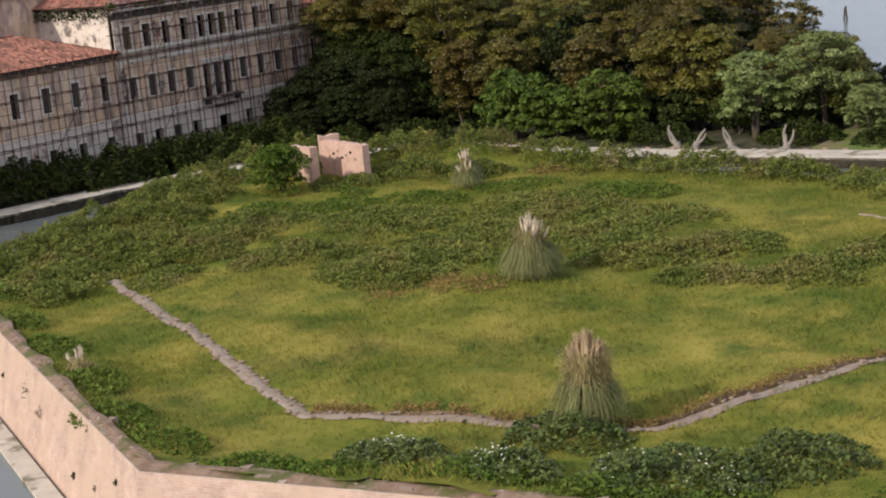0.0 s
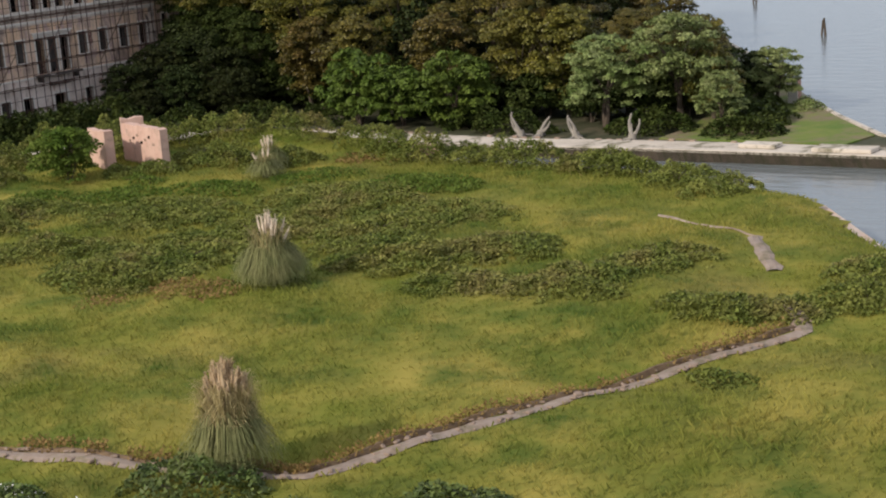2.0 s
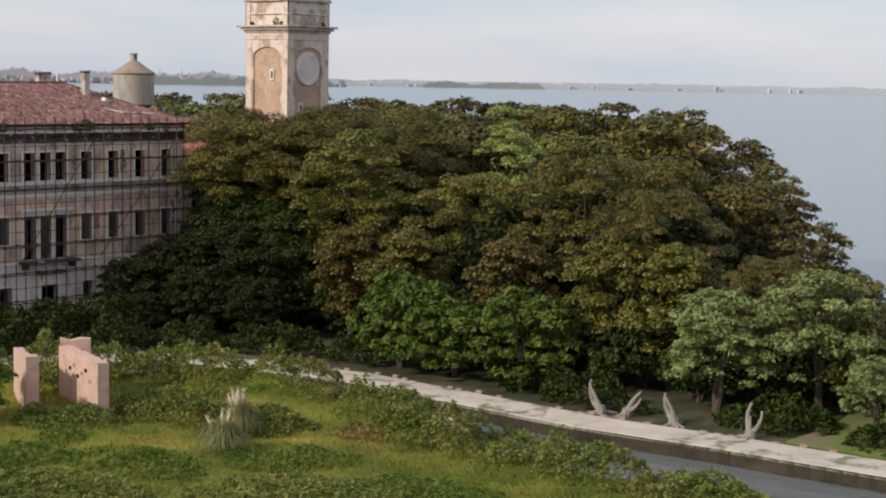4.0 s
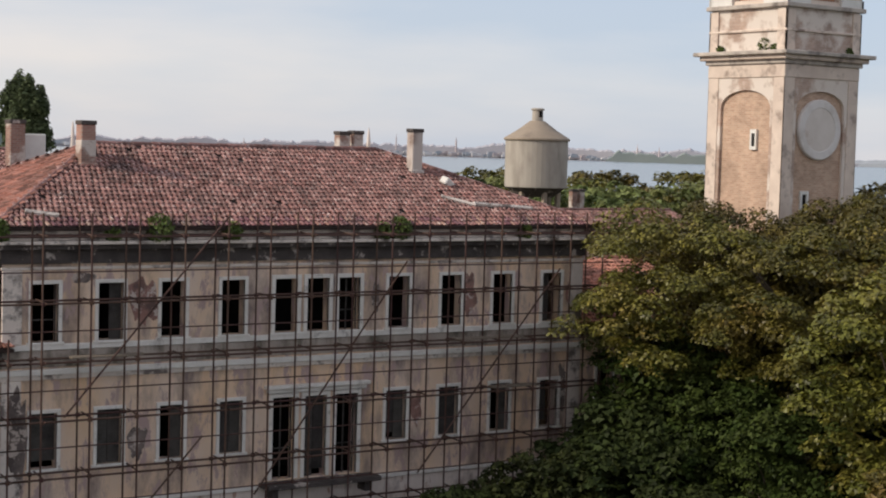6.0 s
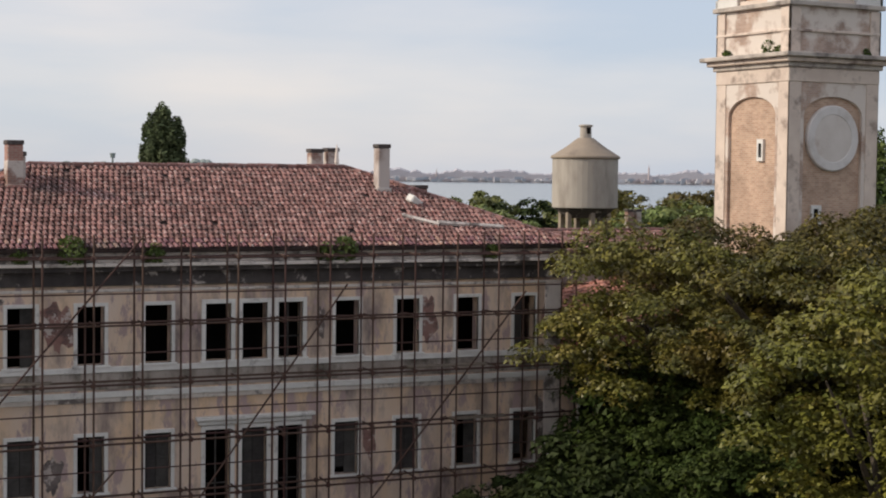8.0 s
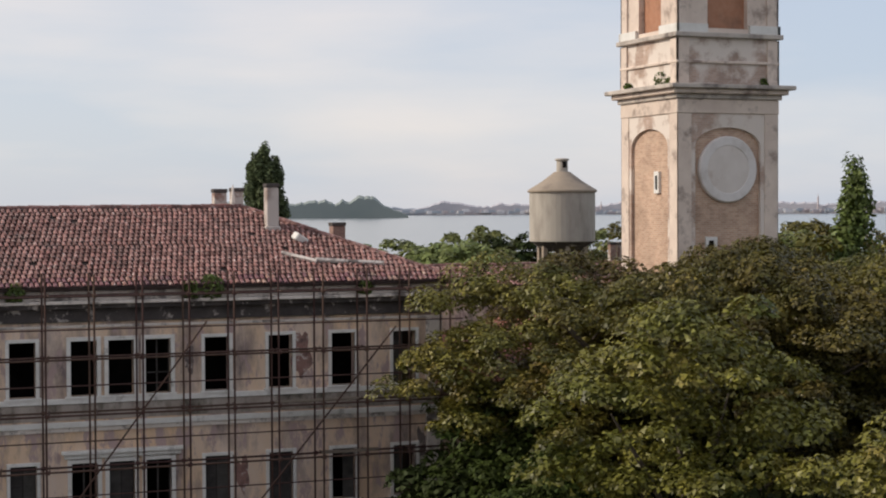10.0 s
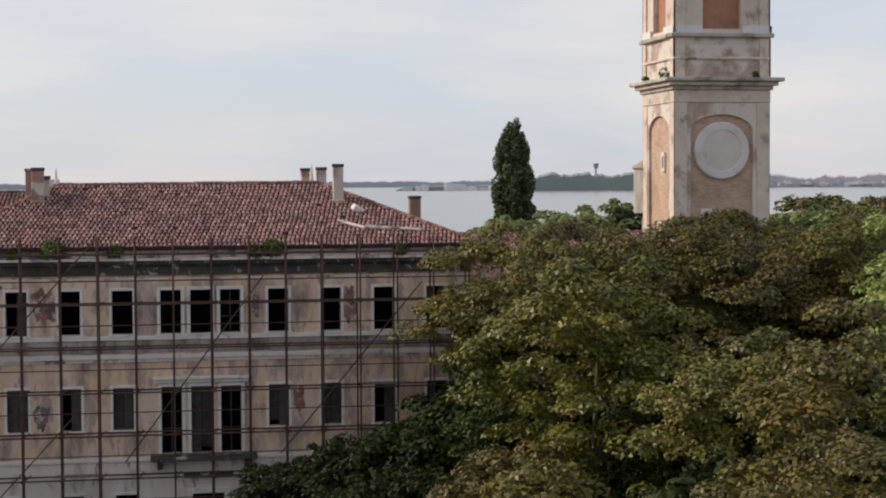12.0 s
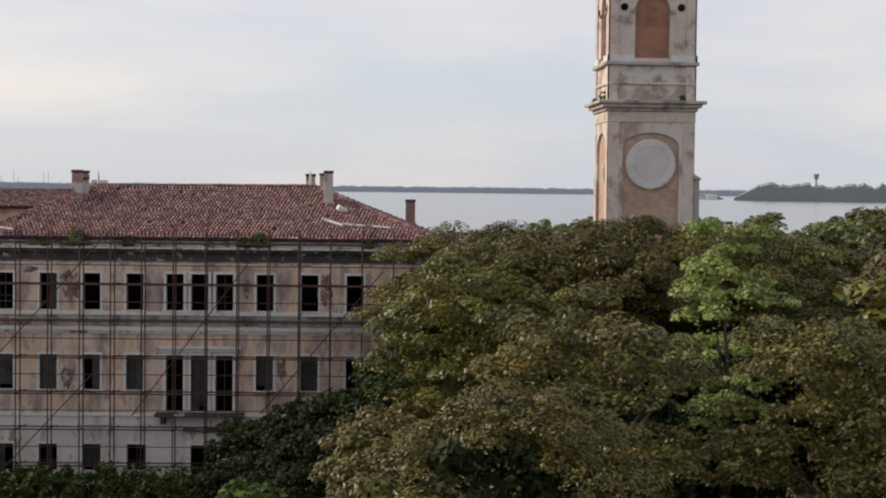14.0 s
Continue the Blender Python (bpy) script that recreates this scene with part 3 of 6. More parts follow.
for i in (0, 1, 2, 10):
    (ax, ay), (bx, by) = FORT[i], FORT[(i + 1) % len(FORT)]
    k = int(math.dist(FORT[i], FORT[(i + 1) % len(FORT)]) / 0.5)
    v, f = [], []
    for s in range(k + 1):
        x, y = ax + (bx - ax) * s / k, ay + (by - ay) * s / k
        wide = 0.010 + 0.012 * max(0.0, 0.5 + noise.noise((x * 0.35, y * 0.35, 9)))
        for fr, up in ((0.9985, 3.155), (0.993, 3.20 + 0.06 * noise.noise((x, y, 4))), (0.993 - wide * 0.5, 3.27), (0.993 - wide, 3.24)):
            v.append((mx + (x - mx) * fr, my + (y - my) * fr, up + 0.04 * noise.noise((x * 2, y * 2, fr * 50))))
        if s:
            o = 4 * s
            f += [(o - 4 + q, o - 3 + q, o + 1 + q, o + q) for q in range(3)]
    link("rim_earth", v, f, M_RUBBLE, fort, "crumbling earth and rubble along the wall's edge")

strip("fort_footing", [(x + (x + 41) * 0.05, y + (y + 57) * 0.05) for x, y in FORT[9:] + FORT[:4]], 0.9, -2.0, -0.12, M_QUAY, "white stone footing of the fort at the waterline", "footing", side=-1)
for i, (k_, u, h_, r_) in enumerate(((10, 0.55, 0.78, 0.42), (10, 0.62, 0.72, 0.34), (10, 0.30, 0.85, 0.22), (10, 0.78, 0.55, 0.16), (10, 0.86, 0.62, 0.14), (10, 0.93, 0.8, 0.16), (10, 0.42, 0.7, 0.12), (0, 0.34, 0.86, 0.3), (0, 0.48, 0.9, 0.16), (0, 0.56, 0.88, 0.14), (10, 0.2, 0.6, 0.14))):
    a_, b_ = Vector(FORT[k_]), Vector(FORT[(k_ + 1) % len(FORT)])
    c_, d_ = Vector(BASE[k_]), Vector(BASE[(k_ + 1) % len(FORT)])
    hi, lo = a_.lerp(b_, u), c_.lerp(d_, u)
    q_ = lo.lerp(hi, h_)
    wp = thing("wall_plant", (q_.x, q_.y, -2 + 5.15 * h_), "small dark fern rooted in the brick wall", "plant", group="wall plants")
    bm = bmesh.new()
    for n_ in range(60):
        d = Vector((random.gauss(0, 1), random.gauss(0, 1), random.gauss(0, 1.3) - 0.2)).normalized() * r_ * random.uniform(0.3, 1.0)
        e = Vector((random.gauss(0, 1), random.gauss(0, 1), random.gauss(0, 1))).normalized() * 0.06
        f_ = d.cross(e).normalized() * 0.04
        bm.faces.new([bm.verts.new(d - e), bm.verts.new(d + f_), bm.verts.new(d + e), bm.verts.new(d - f_)][:4])
    part("foliage", bm, M_COPING if i % 3 == 1 else M_LEAF_DARK, wp)

# meadow on the fort, a fine grid with soft swells
gx0, gy0, step = -76.0, -113.0, 0.8
nx, ny = 88, 126
verts, faces = [], []
for iy in range(ny):
    for ix in range(nx):
        x, y = gx0 + ix * step, gy0 + iy * step
        verts.append((x, y, meadow_z(x, y)))
inner_fort = [(mx + (x - mx) * 0.985, my + (y - my) * 0.985) for x, y in FORT]
for iy in range(ny - 1):
    for ix in range(nx - 1):
        if inside(gx0 + (ix + 0.5) * step, gy0 + (iy + 0.5) * step, inner_fort):
            a = iy * nx + ix
            faces.append((a, a + 1, a + nx + 1, a + nx))
tagged(link("meadow", verts, faces, M_GRASS, None, smooth=True), "rough green and straw-coloured meadow on the fort", "meadow", kind="structure")

WAY = [(-47.5, -40.8), (-48.8, -43.0), (-62.5, -67.9), (-59.1, -81.4), (-39.4, -88.8), (-36.0, -86.9)]
WAY2 = [(-31.6, -84.1), (-26.6, -80.9), (-23.4, -74.3)]


def footpath(name, line, width):
    """A narrow path draped on the meadow, with a ragged edge."""
    pts = []
    for (ax, ay), (bx, by) in zip(line, line[1:]):
        k = max(2, int(math.dist((ax, ay), (bx, by)) / 0.5))
        pts += [(ax + (bx - ax) * i / k, ay + (by - ay) * i / k) for i in range(k)]
    pts.append(line[-1])
    v, f = [], []
    for i, (x, y) in enumerate(pts):
        a, b = Vector(pts[max(i - 1, 0)]), Vector(pts[min(i + 1, len(pts) - 1)])
        d = (b - a).normalized()
        s = Vector((-d.y, d.x))
        wl_, wr = width / 2 + 0.22 * noise.noise((x * 0.9, y * 0.9, 1)), width / 2 + 0.22 * noise.noise((x * 0.9, y * 0.9, 5))
        for off, up in ((-wl_, 0.02), (-wl_ * 0.4, 0.09), (wr * 0.4, 0.09), (wr, 0.02)):
            q = Vector((x, y)) + s * off
            v.append((q.x, q.y, meadow_z(q.x, q.y) + up))
        if i:
            o = 4 * i
            f += [(o - 4 + k, o - 3 + k, o + 1 + k, o + k) for k in range(3)]
    return tagged(link(name, v, f, M_PATHM), "narrow worn brick footpath half grown over", "path", kind="structure")


main_path = footpath("footpath", WAY, 0.64)
footpath("footpath", WAY2[:2], 0.72)
footpath("footpath", WAY2[1:], 0.14)


def bank(line, offset, width, height):
    """The low earth step that borders the path on its inner side."""
    v, f = [], []
    pts = []
    for (ax, ay), (bx, by) in zip(line, line[1:]):
        k = max(2, int(math.dist((ax, ay), (bx, by)) / 0.45))
        pts += [(ax + (bx - ax) * i / k, ay + (by - ay) * i / k) for i in range(k + 1)]
    for i, (x, y) in enumerate(pts):
        a, b = Vector(pts[max(i - 1, 0)]), Vector(pts[min(i + 1, len(pts) - 1)])
        d = (b - a).normalized()
        s = Vector((-d.y, d.x))
        h = height * (0.75 + 0.6 * noise.noise((x * 0.7, y * 0.7, 2)))
        for off, up in ((offset, 0.0), (offset + 0.08, h), (offset + width * 0.5, h * 0.9), (offset + width, -0.02)):
            q = Vector((x, y)) + s * off
            v.append((q.x, q.y, meadow_z(q.x, q.y) + up))
        if i:
            o = 4 * i
            f += [(o - 4 + k, o - 3 + k, o + 1 + k, o + k) for k in range(3)]
    return tagged(link("earth_bank", v, f, M_SOIL), "low dark earth bank beside the footpath", "bank", kind="structure")


bank(WAY[3:5], 0.34, 0.45, 0.24)
bank(WAY[2:4], 0.34, 0.35, 0.13)
path_rnd = random.Random(88)
path_mesh = None
for (ax, ay), (bx, by) in zip(WAY[1:], WAY[2:]):
    k = int(math.dist((ax, ay), (bx, by)) / 0.24)
    for i in range(k):
        u = (i + path_rnd.random()) / k
        side = path_rnd.choice((-0.36, -0.3, -0.12, 0.1, 0.3, 0.36)) + path_rnd.uniform(-0.09, 0.09)
        d = Vector((bx - ax, by - ay)).normalized()
        x, y = ax + (bx - ax) * u - d.y * side, ay + (by - ay) * u + d.x * side
        if path_mesh is None:
            ob = part("path_stone", boxes((-0.12, 0.12, -0.075, 0.075, 0.0, 0.09), bevel=0.03), M_COPING, main_path)
            path_mesh = ob.data
        else:
            ob = new("path_stone", path_mesh)
            ob.parent = main_path
        w = path_rnd.uniform(0.5, 1.25)
        ob.matrix_local = Matrix.Translation((x, y, meadow_z(x, y) + path_rnd.uniform(0.0, 0.06))) @ Matrix.Rotation(path_rnd.uniform(0, 3.1), 4, "Z") @ Matrix.Rotation(path_rnd.uniform(-0.3, 0.3), 4, "X") @ Matrix.Diagonal((w, w * path_rnd.uniform(0.7, 1.2), w, 1))

# ---- hospital ----
hospital = thing("hospital", (0, 0, 0), "abandoned three-storey hospital, stained plaster, tiled hip roof", "building")


def pierced(bm, x0, x1, z0, z1, y, thick, holes):
    """A wall in the xz plane with real openings."""
    xs = sorted({x0, x1, *(h[0] for h in holes), *(h[1] for h in holes)})
    zs = sorted({z0, z1, *(h[2] for h in holes), *(h[3] for h in holes)})
    for xa, xb in zip(xs, xs[1:]):
        for za, zb in zip(zs, zs[1:]):
            cx, cz = (xa + xb) / 2, (za + zb) / 2
            if any(h[0] < cx < h[1] and h[2] < cz < h[3] for h in holes):
                continue
            for yy, flip in ((y, False), (y + thick, True)):
                q = [bm.verts.new(c) for c in ((xa, yy, za), (xb, yy, za), (xb, yy, zb), (xa, yy, zb))]
                bm.faces.new(q[::-1] if flip else q)
    for xa, xb, za, zb in holes:
        ring = [(xa, za), (xb, za), (xb, zb), (xa, zb)]
        for (p, q), (r, s) in zip(ring, ring[1:] + ring[:1]):
            bm.faces.new([bm.verts.new(c) for c in ((p, y, q), (p, y + thick, q), (r, y + thick, s), (r, y, s))])
    return bm


X0, X1 = -8.2, 16.75
UPPER = [-7.2, -4.8, -2.42, -0.04, 7.13, 9.60, 12.11, 14.62]
TRI = [2.23, 3.60, 4.97]
W, TW = 1.08, 0.94
holes = []
for x in UPPER:
    holes.append((x + 0.07, x + W - 0.07, 10.85, 12.87))
    holes.append((x + 0.07, x + W - 0.07, 6.42, 8.37))
for x in TRI:
    holes.append((x, x + TW, 10.85, 12.87))
    holes.append((x, x + TW, 5.25, 8.37))
ground_holes = [(3.62, 5.08, 0.5, 3.36), (0.1, 1.15, 1.9, 3.4), (-2.35, -1.35, 1.9, 3.4), (-4.75, -3.75, 1.9, 3.4), (-7.15, -6.15, 1.9, 3.4),
                (7.3, 8.2, 1.9, 3.4), (9.8, 10.7, 1.9, 3.4), (12.3, 13.2, 1.9, 3.4)]
part("wall", pierced(bmesh.new(), X0, X1, 5.0, 14.75, 0.0, 0.45, holes), M_PLASTER, hospital, "ochre plaster front stained grey and black")
part("wall", pierced(bmesh.new(), X0, X1, 0.0, 5.0, -0.03, 0.48, ground_holes), M_PLASTER_LOW, hospital, "white ground-floor plaster flaking off")
# Sun on the left wall is painted by a paler material than the right.
part("wall", boxes((X0, X0 + 0.45, 0.45, 13.2, 0.0, 14.75)), M_STONE, hospital, "plastered side wall, sunlit paleness put into its colour")
part("wall", boxes((X1 - 0.45, X1, 0.45, 13.2, 0.0, 14.75)), M_PLASTER, hospital)
part("wall", boxes((X0 + 0.45, X1 - 0.45, 12.75, 13.2, 0.0, 14.75)), M_PLASTER, hospital)
# Inner wall and floors take the rooms' darkness from their colour.
part("inner_wall", boxes((X0 + 0.5, X1 - 0.5, 3.6, 3.8, 0.2, 14.6)), M_DARK, hospital, "inner wall coloured near-black for lack of light")
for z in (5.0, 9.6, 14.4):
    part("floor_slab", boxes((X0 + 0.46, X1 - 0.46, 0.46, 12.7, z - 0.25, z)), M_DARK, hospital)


def band(name, x0, x1, z0, z1, out, material, label=""):
    part(name, boxes((x0 - out * 0.6, x1 + out * 0.6, -out, 0.02, z0, z1), bevel=0.015), material, hospital, label)


band("string_course", X0, X1, 10.58, 10.78, 0.10, M_FRAME, "pale sill course")
band("parapet_panel", X0, X1, 9.98, 10.58, 0.04, M_PANEL, "dirty panel under the windows")
band("string_course", X0, X1, 9.72, 9.92, 0.16, M_FRAME, "pale moulded course")
band("string_course", X0, X1, 9.55, 9.72, 0.08, M_STONE, "")
band("string_course", X0, X1, 4.95, 5.12, 0.12, M_FRAME, "white course above the ground floor")
band("architrave", X0, X1, 13.36, 13.46, 0.06, M_STONE, "")
band("frieze", X0, X1, 13.58, 14.08, 0.16, M_STONE_DARK, "dark frieze with pale chips")
band("cornice", X0, X1, 14.08, 14.26, 0.42, M_STONE_DARK, "dark cornice with pale chips")
band("cornice", X0, X1, 14.26, 14.38, 0.58, M_STONE, "pale cornice edge")
band("attic_strip", X0, X1, 14.38, 14.74, 0.22, M_STONE, "pale strip under the eaves")
for x in (X0, X1 - 0.7):
    part("pilaster", boxes((x, x + 0.7, -0.08, 0.0, 5.13, 9.54), bevel=0.02), M_STONE, hospital, "pale corner pilaster")
    part("pilaster", boxes((x, x + 0.7, -0.08, 0.0, 10.79, 13.35), bevel=0.02), M_STONE, hospital, "pale corner pilaster")


def bare_patch(x, z, rx, rz, seed, material, label):
    """A ragged place where the plaster has come off, a thin rough layer on the wall."""
    rnd = random.Random(seed)
    n_ = 26
    ring = []
    for k in range(n_):
        a = k * math.tau / n_
        r = 0.78 + 0.5 * noise.noise((math.cos(a) * 1.7, math.sin(a) * 1.7, seed * 3.7)) + rnd.uniform(-0.1, 0.1)
        ring.append((x + rx * r * math.cos(a), z + rz * r * math.sin(a)))
    face_ = -0.095 if x < -7 else -0.012
    v = [(px_, face_, pz_) for px_, pz_ in ring] + [(px_, face_ + 0.03, pz_) for px_, pz_ in ring]
    f = [tuple(range(n_))] + [(k, k + n_, (k + 1) % n_ + n_, (k + 1) % n_) for k in range(n_)]
    link("bare_patch", v, f, material, hospital, label)


for i, (x, z, rx, rz) in enumerate(((-3.0, 12.1, 0.62, 1.25), (-7.6, 7.6, 0.4, 2.2), (-5.3, 13.1, 0.5, 0.22), (10.95, 12.0, 0.5, 1.1), (16.3, 12.2, 0.45, 1.3), (6.6, 12.1, 0.25, 0.7), (-3.15, 7.1, 0.4, 0.8), (8.65, 7.6, 0.3, 0.8), (15.9, 8.0, 0.45, 1.2))):
    bare_patch(x, z, rx, rz, 40 + i, M_BARE if i in (0, 3, 4, 7) else M_SOOT, "reddish bare masonry where plaster fell off" if i in (0, 3, 4, 7) else "blackened patch of rough plaster")


def window(owner, x0, x1, z0, z1, fill, y=0.0, frame_w=0.13, sill=True, seed=0):
    """A stone surround with what is left in it: shutters, a broken sash or nothing."""
    rnd = random.Random(seed)
    bm = boxes((x0 - frame_w, x0, y - 0.07, y + 0.12, z0, z1 + frame_w), (x1, x1 + frame_w, y - 0.07, y + 0.12, z0, z1 + frame_w),
               (x0, x1, y - 0.075, y + 0.12, z1, z1 + frame_w), bevel=0.012)
    win = part("window", bm, M_FRAME, owner)
    if sill:
        part("sill", boxes((x0 - frame_w - 0.06, x1 + frame_w + 0.06, y - 0.14, y + 0.1, z0 - 0.09, z0), bevel=0.01), M_FRAME, win)
    w = x1 - x0
    if fill == "shutters" or fill == "half":
        for side in (0, 1):
            if fill == "half" and side == rnd.randint(0, 1):
                continue
            a = x0 + side * w / 2 + 0.012
            b = a + w / 2 - 0.024
            cut = rnd.choice((0, 0, 0.25))
            bm = boxes((a, b, y + 0.2, y + 0.235, z0 + cut, z1 - 0.01))
            for k in range(int((z1 - z0 - cut) / 0.16)):
                zz = z0 + cut + 0.05 + k * 0.16
                box(bm, a + 0.05, b - 0.05, y + 0.185, y + 0.2, zz, zz + 0.09)
            part("shutter", bm, M_SHUTTER, win, "grey louvred shutter")
    elif fill == "sash":
        bm = boxes((x0, x0 + 0.05, y + 0.24, y + 0.28, z0, z1), (x1 - 0.05, x1, y + 0.24, y + 0.28, z0, z1),
                   (x0 + w / 2 - 0.03, x0 + w / 2 + 0.03, y + 0.24, y + 0.28, z0, z1),
                   (x0, x1, y + 0.24, y + 0.28, z0 + (z1 - z0) * 0.36, z0 + (z1 - z0) * 0.36 + 0.05), (x0, x1, y + 0.24, y + 0.28, z1 - 0.05, z1))
        part("sash", bm, M_SHUTTER, win, "bare dark sash bars")
    return win


fills_up = ["sash", "half", "none", "none", "none", "none", "half", "half"]
fills_lo = ["shutters", "shutters", "half", "shutters", "shutters", "shutters", "half", "half"]
for i, x in enumerate(UPPER):
    window(hospital, x + 0.07, x + W - 0.07, 10.85, 12.87, fills_up[i], seed=i)
    window(hospital, x + 0.07, x + W - 0.07, 6.42, 8.37, fills_lo[i], seed=20 + i)
for i, x in enumerate(TRI):
    window(hospital, x, x + TW, 10.85, 12.87, ("none", "none", "sash")[i], frame_w=0.155, seed=40 + i)
    window(hospital, x, x + TW, 5.25, 8.37, ("sash", "shutters", "sash")[i], frame_w=0.155, sill=False, seed=50 + i)
for i, (a, b, z0, z1) in enumerate(ground_holes[1:]):
    window(hospital, a, b, z0, z1, "half" if i % 2 else "sash", y=-0.03, seed=70 + i)
part("lintel_cornice", boxes((1.85, 6.35, -0.28, 0.0, 8.72, 8.86), (1.95, 6.25, -0.16, 0.0, 8.55, 8.72), bevel=0.02), M_FRAME, hospital, "moulded cornice over the triple window")
part("balcony", boxes((1.7, 6.6, -0.85, 0.0, 5.02, 5.2), (2.0, 2.25, -0.6, 0.0, 4.6, 5.02), (6.0, 6.25, -0.6, 0.0, 4.6, 5.02), bevel=0.02), M_STONE_DARK, hospital, "stained stone balcony slab")
door = part("door", boxes((3.38, 3.62, -0.12, 0.1, 0.45, 3.6), (5.08, 5.32, -0.12, 0.1, 0.45, 3.6), (3.62, 5.08, -0.12, 0.1, 3.36, 3.6), bevel=0.015), M_FRAME, hospital, "open dark doorway with stone surround")
part("lintel", boxes((3.2, 5.5, -0.3, 0.05, 4.15, 4.32), bevel=0.02), M_STONE_DARK, hospital)


def tile_plane(owner, e0, e1, r1, r0, material, seed, name="roof_tiles", col=0.21, row=0.36, label="rows of curved clay tiles", singles=0):
    """Curved clay tiles over a roof plane: eave e0 to e1, ridge r0 to r1 above them."""
    rnd = random.Random(seed)
    e0, e1, r0, r1 = map(Vector, (e0, e1, r0, r1))
    along = (e1 - e0).normalized()
    nor = along.cross(((r0 + r1) / 2 - (e0 + e1) / 2)).normalized()
    if nor.z < 0:
        nor = -nor
    upw = nor.cross(along).normalized()
    if upw.z < 0:
        upw = -upw
    length = ((r0 - e0) @ upw)
    n_rows = int(length / row)
    v, f = [], []
    piece = None
    for k in range(n_rows):
        u = k * row / length
        a, b = e0.lerp(r0, min(u, 1)), e1.lerp(r1, min(u, 1))
        span = (b - a).length
        n_col = max(1, int(span / col))
        for c in range(n_col):
            if rnd.random() < 0.006:
                continue
            s = a + along * ((c + 0.5) * span / n_col + rnd.uniform(-0.012, 0.012))
            lift = rnd.uniform(0.0, 0.02)
            if k < singles:
                if piece is None:
                    pv = [(-rad * math.cos(radians(ang)), end, rad * 0.75 * math.sin(radians(ang)) + (0.04 if end < 0.1 else 0.01)) for end, rad in ((0.0, 0.088), (row * 1.16, 0.068)) for ang in (0, 60, 120, 180)]
                    pf = [(q, q + 1, q + 5, q + 4) for q in range(3)] + [(0, 3, 2, 1)]
                    ob = link("roof_tile", pv, pf, M_TILE_PIECE, owner)
                    piece = ob.data
                else:
                    ob = new("roof_tile", piece)
                    ob.parent = owner
                turn_ = Matrix((along, upw, nor)).transposed() @ Matrix.Rotation(rnd.uniform(-0.04, 0.04), 3, "Z")
                ob.matrix_local = Matrix.Translation(s + nor * lift + upw * rnd.uniform(-0.04, 0.03)) @ turn_.to_4x4()
                continue
            tl = row * rnd.uniform(1.1, 1.22)
            slip = rnd.uniform(-0.04, 0.03)
            o = len(v)
            skew = rnd.uniform(-0.015, 0.015)
            for end, rad in ((slip, 0.088), (slip + tl, 0.068)):
                base = s + upw * end + nor * (0.01 + lift + (0.03 if end == slip else 0.0)) + along * (skew if end != slip else 0)
                for ang in (0, 60, 120, 180):
                    v.append(base + along * (-rad * math.cos(radians(ang))) + nor * (rad * 0.75 * math.sin(radians(ang))))
            f += [(o + q, o + q + 1, o + q + 5, o + q + 4) for q in range(3)]
            f.append((o, o + 3, o + 2, o + 1))
    link("roof_deck", [e0 - nor * 0.02, e1 - nor * 0.02, r1 - nor * 0.02, r0 - nor * 0.02, e0 - nor * 0.14, e1 - nor * 0.14, r1 - nor * 0.14, r0 - nor * 0.14],
         [(0, 1, 2, 3), (7, 6, 5, 4), (0, 4, 5, 1), (1, 5, 6, 2), (2, 6, 7, 3), (3, 7, 4, 0)], M_SUBROOF, owner)
    return link(name, v, f, material, owner, label, kind="stuff")


def ridge_caps(owner, a, b, material, seed=0):
    rnd = random.Random(seed)
    a, b = Vector(a), Vector(b)
    k = max(2, int((b - a).length / 0.4))
    bm = bmesh.new()
    for i in range(k):
        p, q = a.lerp(b, i / k), a.lerp(b, (i + 1.1) / k)
        up = Vector((0, 0, rnd.uniform(0, 0.03)))
        tube(bm, p + up, q + up, 0.12, 0.105, 7)
    return part("ridge_tiles", bm, material, owner, "line of ridge tiles")


E_Z, R_Z, R_Y = 14.86, 17.72, 6.2
EA, EB, EC, ED = (-8.75, -0.55, E_Z), (17.3, -0.55, E_Z), (17.3, 13.6, E_Z), (-8.75, 13.6, E_Z)
RA, RB = (-2.65, R_Y, R_Z), (10.1, R_Y, R_Z + 0.06)
tile_plane(hospital, EA, EB, RB, RA, M_TILE, 1, singles=2)
# Left slope uses the red tile colour to give its sunlit tone.
tile_plane(hospital, ED, EA, RA, RA, M_TILE_RED, 2)
tile_plane(hospital, EB, EC, RB, RB, M_TILE, 3)
tile_plane(hospital, EC, ED, RA, RB, M_TILE, 4)
for a, b in ((RA, RB), (EA, RA), (EB, RB), (ED, RA), (EC, RB)):
    ridge_caps(hospital, a, b, M_TILE)


def chimney(x, y, z0, z1, w, d, cap=0.03, material=None, label="weathered brick chimney stack"):
    c = thing("chimney", (x, y, z0), label, "chimney", group="chimneys")
    h = z1 - z0
    part("shaft", boxes((-w / 2, w / 2, -d / 2, d / 2, 0, h - 0.16), bevel=0.03), material or M_CHIM, c)
    part("foot", boxes((-w / 2 - 0.07, w / 2 + 0.07, -d / 2 - 0.07, d / 2 + 0.07, 0, 0.5), bevel=0.03), material or M_CHIM, c)
    part("cap", boxes((-w / 2 - cap, w / 2 + cap, -d / 2 - cap, d / 2 + cap, h - 0.16, h), bevel=0.02), M_STONE_DARK, c, "dark projecting cap")
    return c


def roof_z(x, y):
    return E_Z + (R_Z - E_Z) * min(y + 0.55, x + 8.5 if x < 4 else 17.3 - x, 13.6 - y) / 7.05


